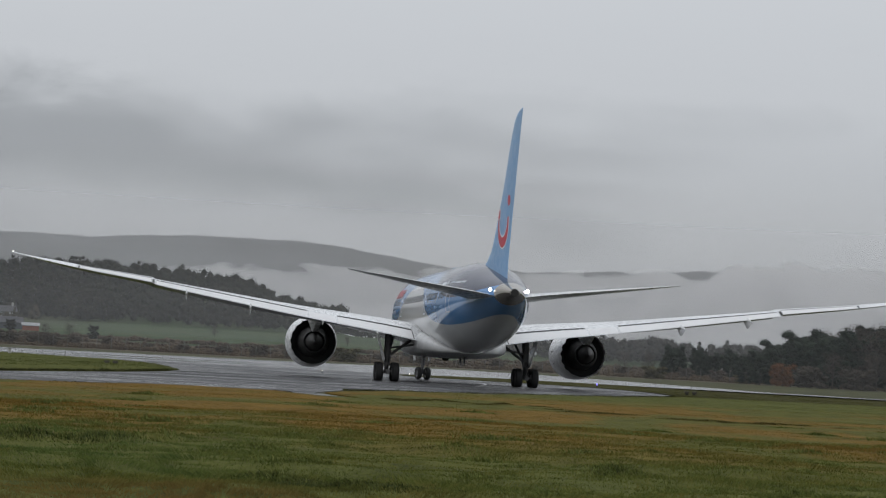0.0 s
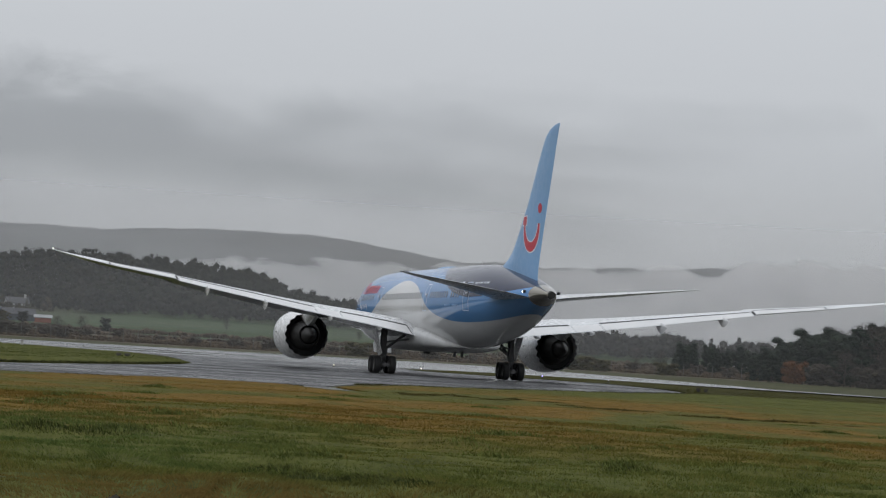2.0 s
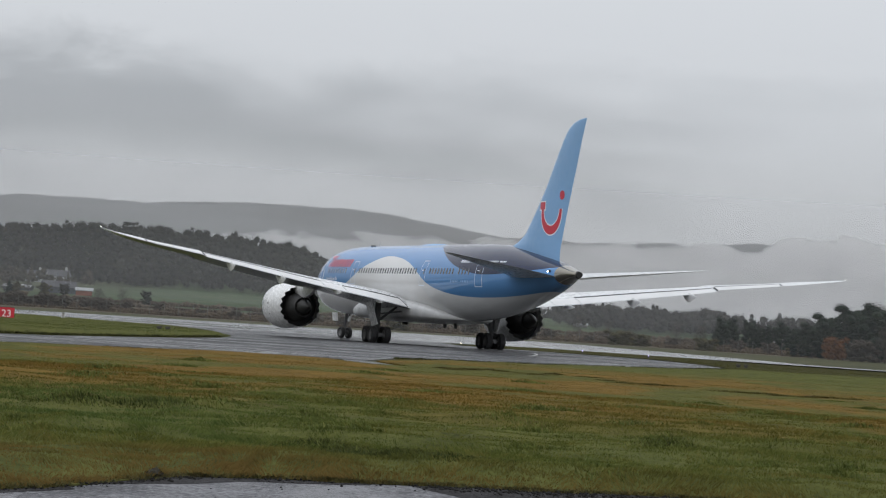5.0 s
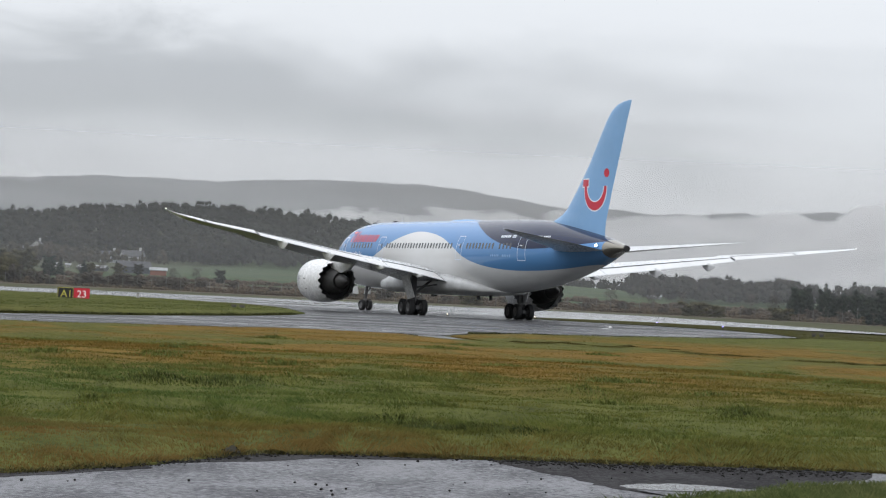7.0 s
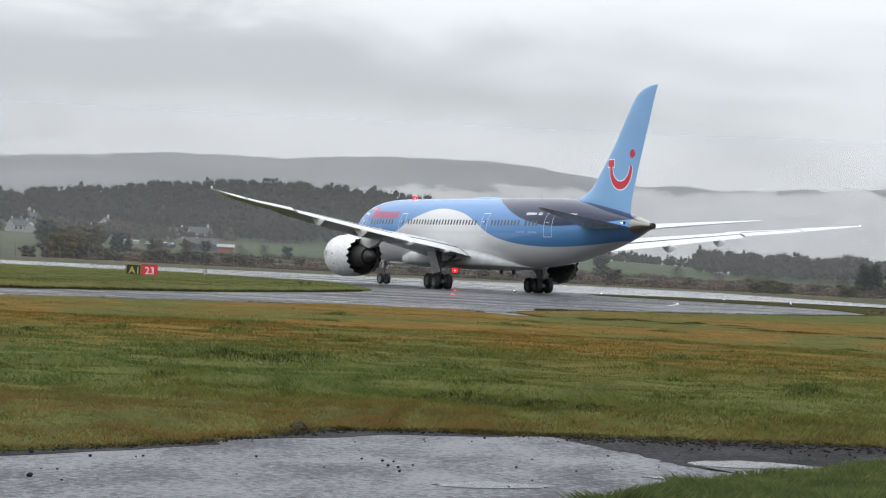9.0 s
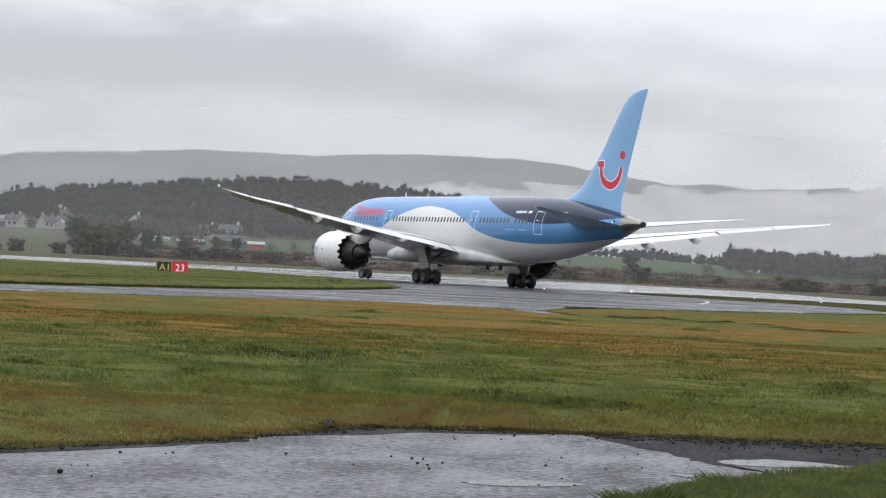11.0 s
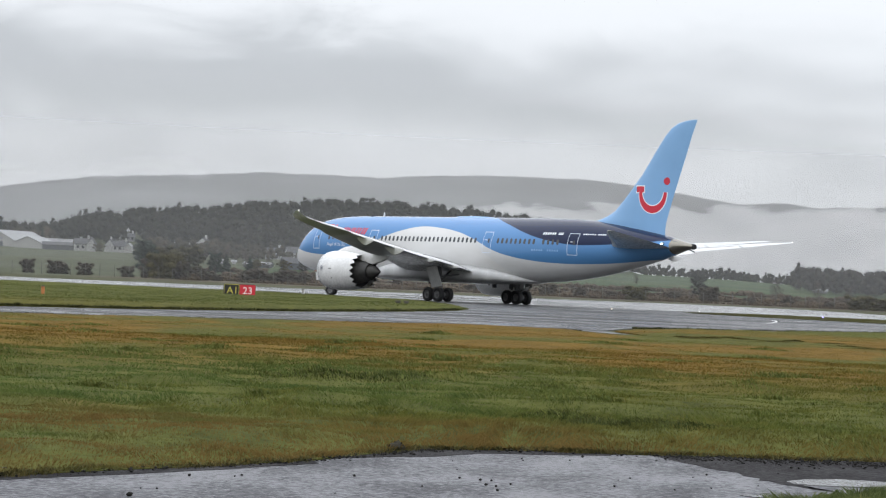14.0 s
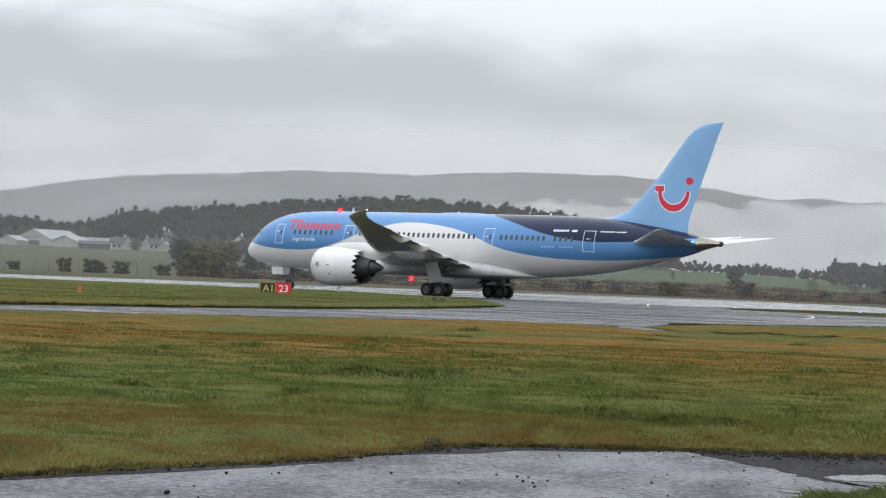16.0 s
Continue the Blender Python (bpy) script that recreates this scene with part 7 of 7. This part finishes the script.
RUSH = foliage("dark_rush_blades", ((0.3, (0.052, 0.068, 0.017)), (0.5, (0.096, 0.120, 0.029)), (0.7, (0.16, 0.165, 0.045))), scale=2.0)
tufts("grass_tufts", RIDGE, 300, RUSH, "dark green tufts of coarse grass in the meadow")
grass("grass_near", FIELD, 0.03, 600000, 18.5, 66.0, -22.5, 13.5, 0.070, 0.0066, "wet green and straw-coloured rough grass", 0.95, field_swell)
grass("grass_middle", FIELD, 0.03, 290000, 60.0, 178.0, -24.0, 13.5, 0.030, 0.017, "short russet and olive moss grass", 0.8, field_swell)
grass("grass_verge", VERGE, 0.07, 210000, 17.0, 29.0, -3.0, 15.0, 0.12, 0.0034, "long bright green grass on the road verge", 1.2, None, VERGE_BLADES)
grass("grass_on_island", ISLE, 0.05, 150000, 80.0, 225.0, -25.0, -5.0, 0.06, 0.021, "green grass on the taxiway island", 1.0, isle_swell, ISLE_BLADES)
grass("grass_on_strip", STRIP, 0.05, 90000, 150.0, 260.0, -2.0, 12.5, 0.05, 0.03, "dark tufted grass beside the runway", 1.0, None, STRIP_BLADES)


# ragged fringe of dead and green grass that hangs over the road's edge
def fringe(name, line, count, tall, label, base_z, mat, half=0.003):
    pts = [Vector((x, y, 0)) for x, y in line]
    vs, fs = [], []
    for _ in range(count):
        i = int(gen.integers(len(pts) - 1))
        p = pts[i].lerp(pts[i + 1], gen.uniform())
        d = (pts[i + 1] - pts[i]).normalized()
        out_ = Vector((d.y, -d.x, 0))
        wave = 0.20 * noise.noise(p * 0.9) + 0.12 * noise.noise(p * 3.1)
        p = p + out_ * (wave - 0.04 + gen.normal(0, 0.07))
        hh = tall * gen.uniform(0.3, 1.2) * (0.6 + 0.8 * abs(noise.noise(p * 2.1)))
        lean = out_ * gen.normal(0.35, 0.5) + d * gen.normal(0, 0.6)
        side_ = Vector((gen.normal(), gen.normal(), 0)).normalized() * half
        b = len(vs)
        z0 = Vector((0, 0, base_z))
        vs += [tuple(p - side_ + z0), tuple(p + side_ + z0), tuple(p + side_ * 0.9 + lean * hh * 0.57 + z0 + Vector((0, 0, hh * 0.6))), tuple(p + lean * hh + z0 + Vector((0, 0, hh)))]
        fs += [(b, b + 1, b + 2), (b, b + 2, b + 3)]
    tagged(new(name, leaf_mesh(name, vs, fs, mat)), label, "grass", kind="stuff")


EDGE_BLADES = foliage("dead_edge_grass", ((0.3, (0.026, 0.024, 0.012)), (0.5, (0.085, 0.078, 0.026)), (0.7, (0.17, 0.125, 0.045))), scale=2.2)
fringe("grass_fringe", [(-9, 16), (-6.3, 19.2), (-5.2, 21.0), (-4.1, 22.9), (-3.6, 24.4), (-3.2, 25.6), (-2.1, 26.2), (-1.2, 26.4), (-0.3, 26.75), (1.3, 27.3), (2.8, 27.65), (6, 28.2)], 26000, 0.055, "ragged dead grass hanging over the road edge", 0.02, EDGE_BLADES)

# ragged island rim, edge shade put into its dark colour; meadow rim along taxiway
RIM = foliage("dark_rim_grass", ((0.3, (0.020, 0.024, 0.008)), (0.5, (0.048, 0.052, 0.016)), (0.7, (0.090, 0.084, 0.028))), scale=1.2)
fringe("island_rim", [(-62, 62), (-40, 84), (-30.7, 95.5), (-26.3, 105.5), (-21.6, 121), (-18.7, 142), (-17.8, 158)], 15000, 0.15, "ragged grass on the island's rim, coloured dark for the edge's shade", 0.05, RIM, 0.012)
fringe("meadow_rim", [(-26.3, 81), (-20.1, 88.9), (-15, 96.1), (-12, 99.5), (-9, 100.8), (-6.2, 101.1)], 4000, 0.09, "dark tufts along the taxiway edge", 0.04, RIM, 0.012)
fringe("meadow_rim", [(-4.5, 113.5), (-3.4, 117.5), (0.9, 125), (7.1, 138.5), (11.9, 150.5), (15.2, 161.9)], 5000, 0.11, "dark tufts along the taxiway edge", 0.04, RIM, 0.014)

# weeds and stakes on the island
WEED = plain("dry_weed_stalk", (0.10, 0.085, 0.05), 0.85, vary=0.3)
for x, y, hgt in ((-22.0, 182.0, 0.30), (-21.6, 183.0, 0.36), (-21.2, 181.0, 0.22), (-20.9, 180.0, 0.28), (-23.7, 182.5, 0.55), (-22.8, 180.0, 0.2)):
    bm = bmesh.new()
    for i in range(5):
        a = i * 1.3 + x
        tube(bm, (0.03 * math.cos(a), 0.03 * math.sin(a), -0.02), (hgt * 0.4 * math.cos(a), hgt * 0.4 * math.sin(a), hgt * (0.6 + 0.1 * i)), 0.014, 0.008, 5)
    ob = thing("weed", bm, WEED, "dry weed stalks standing in the short grass", "weed", "weeds on the island")
    ob.location = (x, y, 0.05)

EDGE_DARK = foliage("boggy_rut_grass", ((0.3, (0.030, 0.026, 0.009)), (0.5, (0.062, 0.052, 0.016)), (0.7, (0.100, 0.080, 0.024))), scale=1.5)
RUT_SPOTS = []
# old wheel rut, dark and boggy, across the far grass
RUT = [(-2.5, 95.4), (-0.5, 96.0), (1.7, 95.0), (3.8, 92.2), (6.2, 90.0), (8.6, 87.0), (11.0, 84.6), (13.9, 83.4), (18.0, 81.0)]
for (x0, y0), (x1, y1) in zip(RUT, RUT[1:]):
    for k_ in range(7):
        if noise.noise(Vector((x0 * 0.4 + k_ * 0.45, y0, 0.0))) < 0.0:
            continue
        f_ = (k_ + gen.uniform(0, 0.8)) / 7
        RUT_SPOTS.append((x0 + (x1 - x0) * f_, y0 + (y1 - y0) * f_ + gen.normal(0, 1.5), gen.uniform(0.25, 0.7), 0.30, gen.uniform(0.04, 0.11)))
tufts("rut_grass", RUT_SPOTS, 220, EDGE_DARK, "dark boggy grass along an old wheel rut")

EDGE_RUSH = foliage("dark_bank_grass", ((0.3, (0.020, 0.028, 0.009)), (0.5, (0.046, 0.058, 0.016)), (0.7, (0.090, 0.094, 0.028))), scale=2.5)
# rough dark bank of tussocks near the road
tufts("rough_bank", RIDGE[:4] * 2 + [(-0.9, 29.4, 0.8, 0.3, 0.14), (-1.6, 30.0, 0.6, 0.3, 0.14), (2.6, 36.3, 0.4, 0.4, 0.13), (-6.7, 39.4, 0.5, 0.4, 0.18), (-5.6, 39.7, 0.6, 0.4, 0.16)], 420, EDGE_RUSH, "dark rough bank of tussock grass")


# ---------------------------------------------------------------- lamps that turn on the aircraft
def turning_lamp(name, at, radius, colour, power, label):
    """A lamp in a deep hood: it is seen only when it faces the viewer."""
    bm = bmesh.new()
    seg = 20
    ln = radius * 1.7
    rings = []
    for x, r in ((-0.02, radius * 0.9), (0.0, radius * 1.08), (ln, radius * 1.08), (ln, radius), (0.01, radius)):
        rings.append([(x, r * math.cos(2 * math.pi * i / seg), r * math.sin(2 * math.pi * i / seg)) for i in range(seg)])
    ring_loft(bm, rings, cap=True)
    hood = part(name, bm, BLACK, aircraft, label)
    bm = bmesh.new()
    bm.faces.new([bm.verts.new((0.03, radius * 0.98 * math.cos(2 * math.pi * i / seg), radius * 0.98 * math.sin(2 * math.pi * i / seg))) for i in range(seg)])
    part("lamp_face", bm, glow(name + "_glow", colour, power), hood, smooth=False)
    bm = bmesh.new()
    bmesh.ops.create_icosphere(bm, subdivisions=2, radius=radius * 0.30, matrix=Matrix.Translation((0.05, 0, 0)))
    part("bulb", bm, glow(name + "_bulb", tuple(0.992 * c + 0.008 for c in colour), power), hood, "white-hot flash tube")
    hood.location = at
    return hood


TOP_BEACON = turning_lamp("roof_beacon", P(11.7, 0, 8.16), 0.20, (1.0, 0.0005, 0.0008), 90.0, "small red flashing beacon on the roof")
LOW_BEACON = turning_lamp("belly_beacon", P(21.2, 0, 1.62), 0.23, (1.0, 0.0005, 0.0008), 90.0, "small red flashing beacon under the belly")
STROBES = [turning_lamp("tail_strobe", skin(53.9, 5.95, 0.10, sd), 0.09, (1.0, 1.0, 1.0), 90.0, "white flashing strobe at the tail") for sd in (1, -1)]


# ---------------------------------------------------------------- motion
def taxi_at(t):
    cols = list(zip(*TAXI))
    return [float(np.interp(t, cols[0], c)) for c in cols[1:]]


def spot_on_ground(t, left, ahead):
    """Where a point of the aircraft stands on the ground at a time."""
    x, y, hd = taxi_at(t)
    h_ = radians(hd)
    return Vector((x - math.sin(h_) * ahead - math.cos(h_) * left, y + math.cos(h_) * ahead - math.sin(h_) * left))


def steer_at(t):
    a, b = spot_on_ground(max(0.0, t - 0.6), 0, 22.75), spot_on_ground(min(16.0, t + 0.6), 0, 22.75)
    way = math.degrees(math.atan2(-(b - a).x, (b - a).y))
    return max(-60.0, min(60.0, way - taxi_at(t)[2]))


def motions():
    walk(aircraft, [(t, pose(x, y, 0.016, 0, -0.28 + 0.0175 * t, hd)) for t, x, y, hd in TAXI])
    walk(nose_gear, [(t, Matrix.Translation(nb) @ pose(0, 0, 0, 0, 0, steer_at(t))) for t in np.arange(0, 16.01, 1.0).tolist()])
    for w, at, radius, left, ahead in rolling:
        rows_, rolled, last = [], 0.0, spot_on_ground(0.0, left, ahead)
        for i in range(161):
            t = i / 10
            now = spot_on_ground(t, left, ahead)
            rolled += (now - last).length
            last = now
            rows_.append((t, Matrix.Translation(at) @ Matrix.Rotation(-rolled / radius, 4, "X")))
        walk(w, rows_)
    for lamp_ob, first, rest in [(TOP_BEACON, 0.42, 88.0), (LOW_BEACON, 0.42, -88.0)] + [(s_, 0.02, None) for s_ in STROBES]:
        rows_ = []
        for i in range(161):
            t = i / 10
            x, y, hd = taxi_at(t)
            view = math.atan2(-y, -x) - radians(hd)
            if rest is None:
                turn_ = Matrix.Rotation(view + 2 * math.pi * (t - first) / 1.42, 4, "Z")
            else:
                # on for a fifth of a second, then tipped into its well
                off = abs((t - first + 0.705) % 1.41 - 0.705)
                turn_ = Matrix.Rotation(view, 4, "Z") @ Matrix.Rotation(radians(rest * smoothstep(0.11, 0.17, off)), 4, "Y")
            rows_.append((t, Matrix.Translation(lamp_ob.location) @ turn_))
        walk(lamp_ob, rows_)


motions()
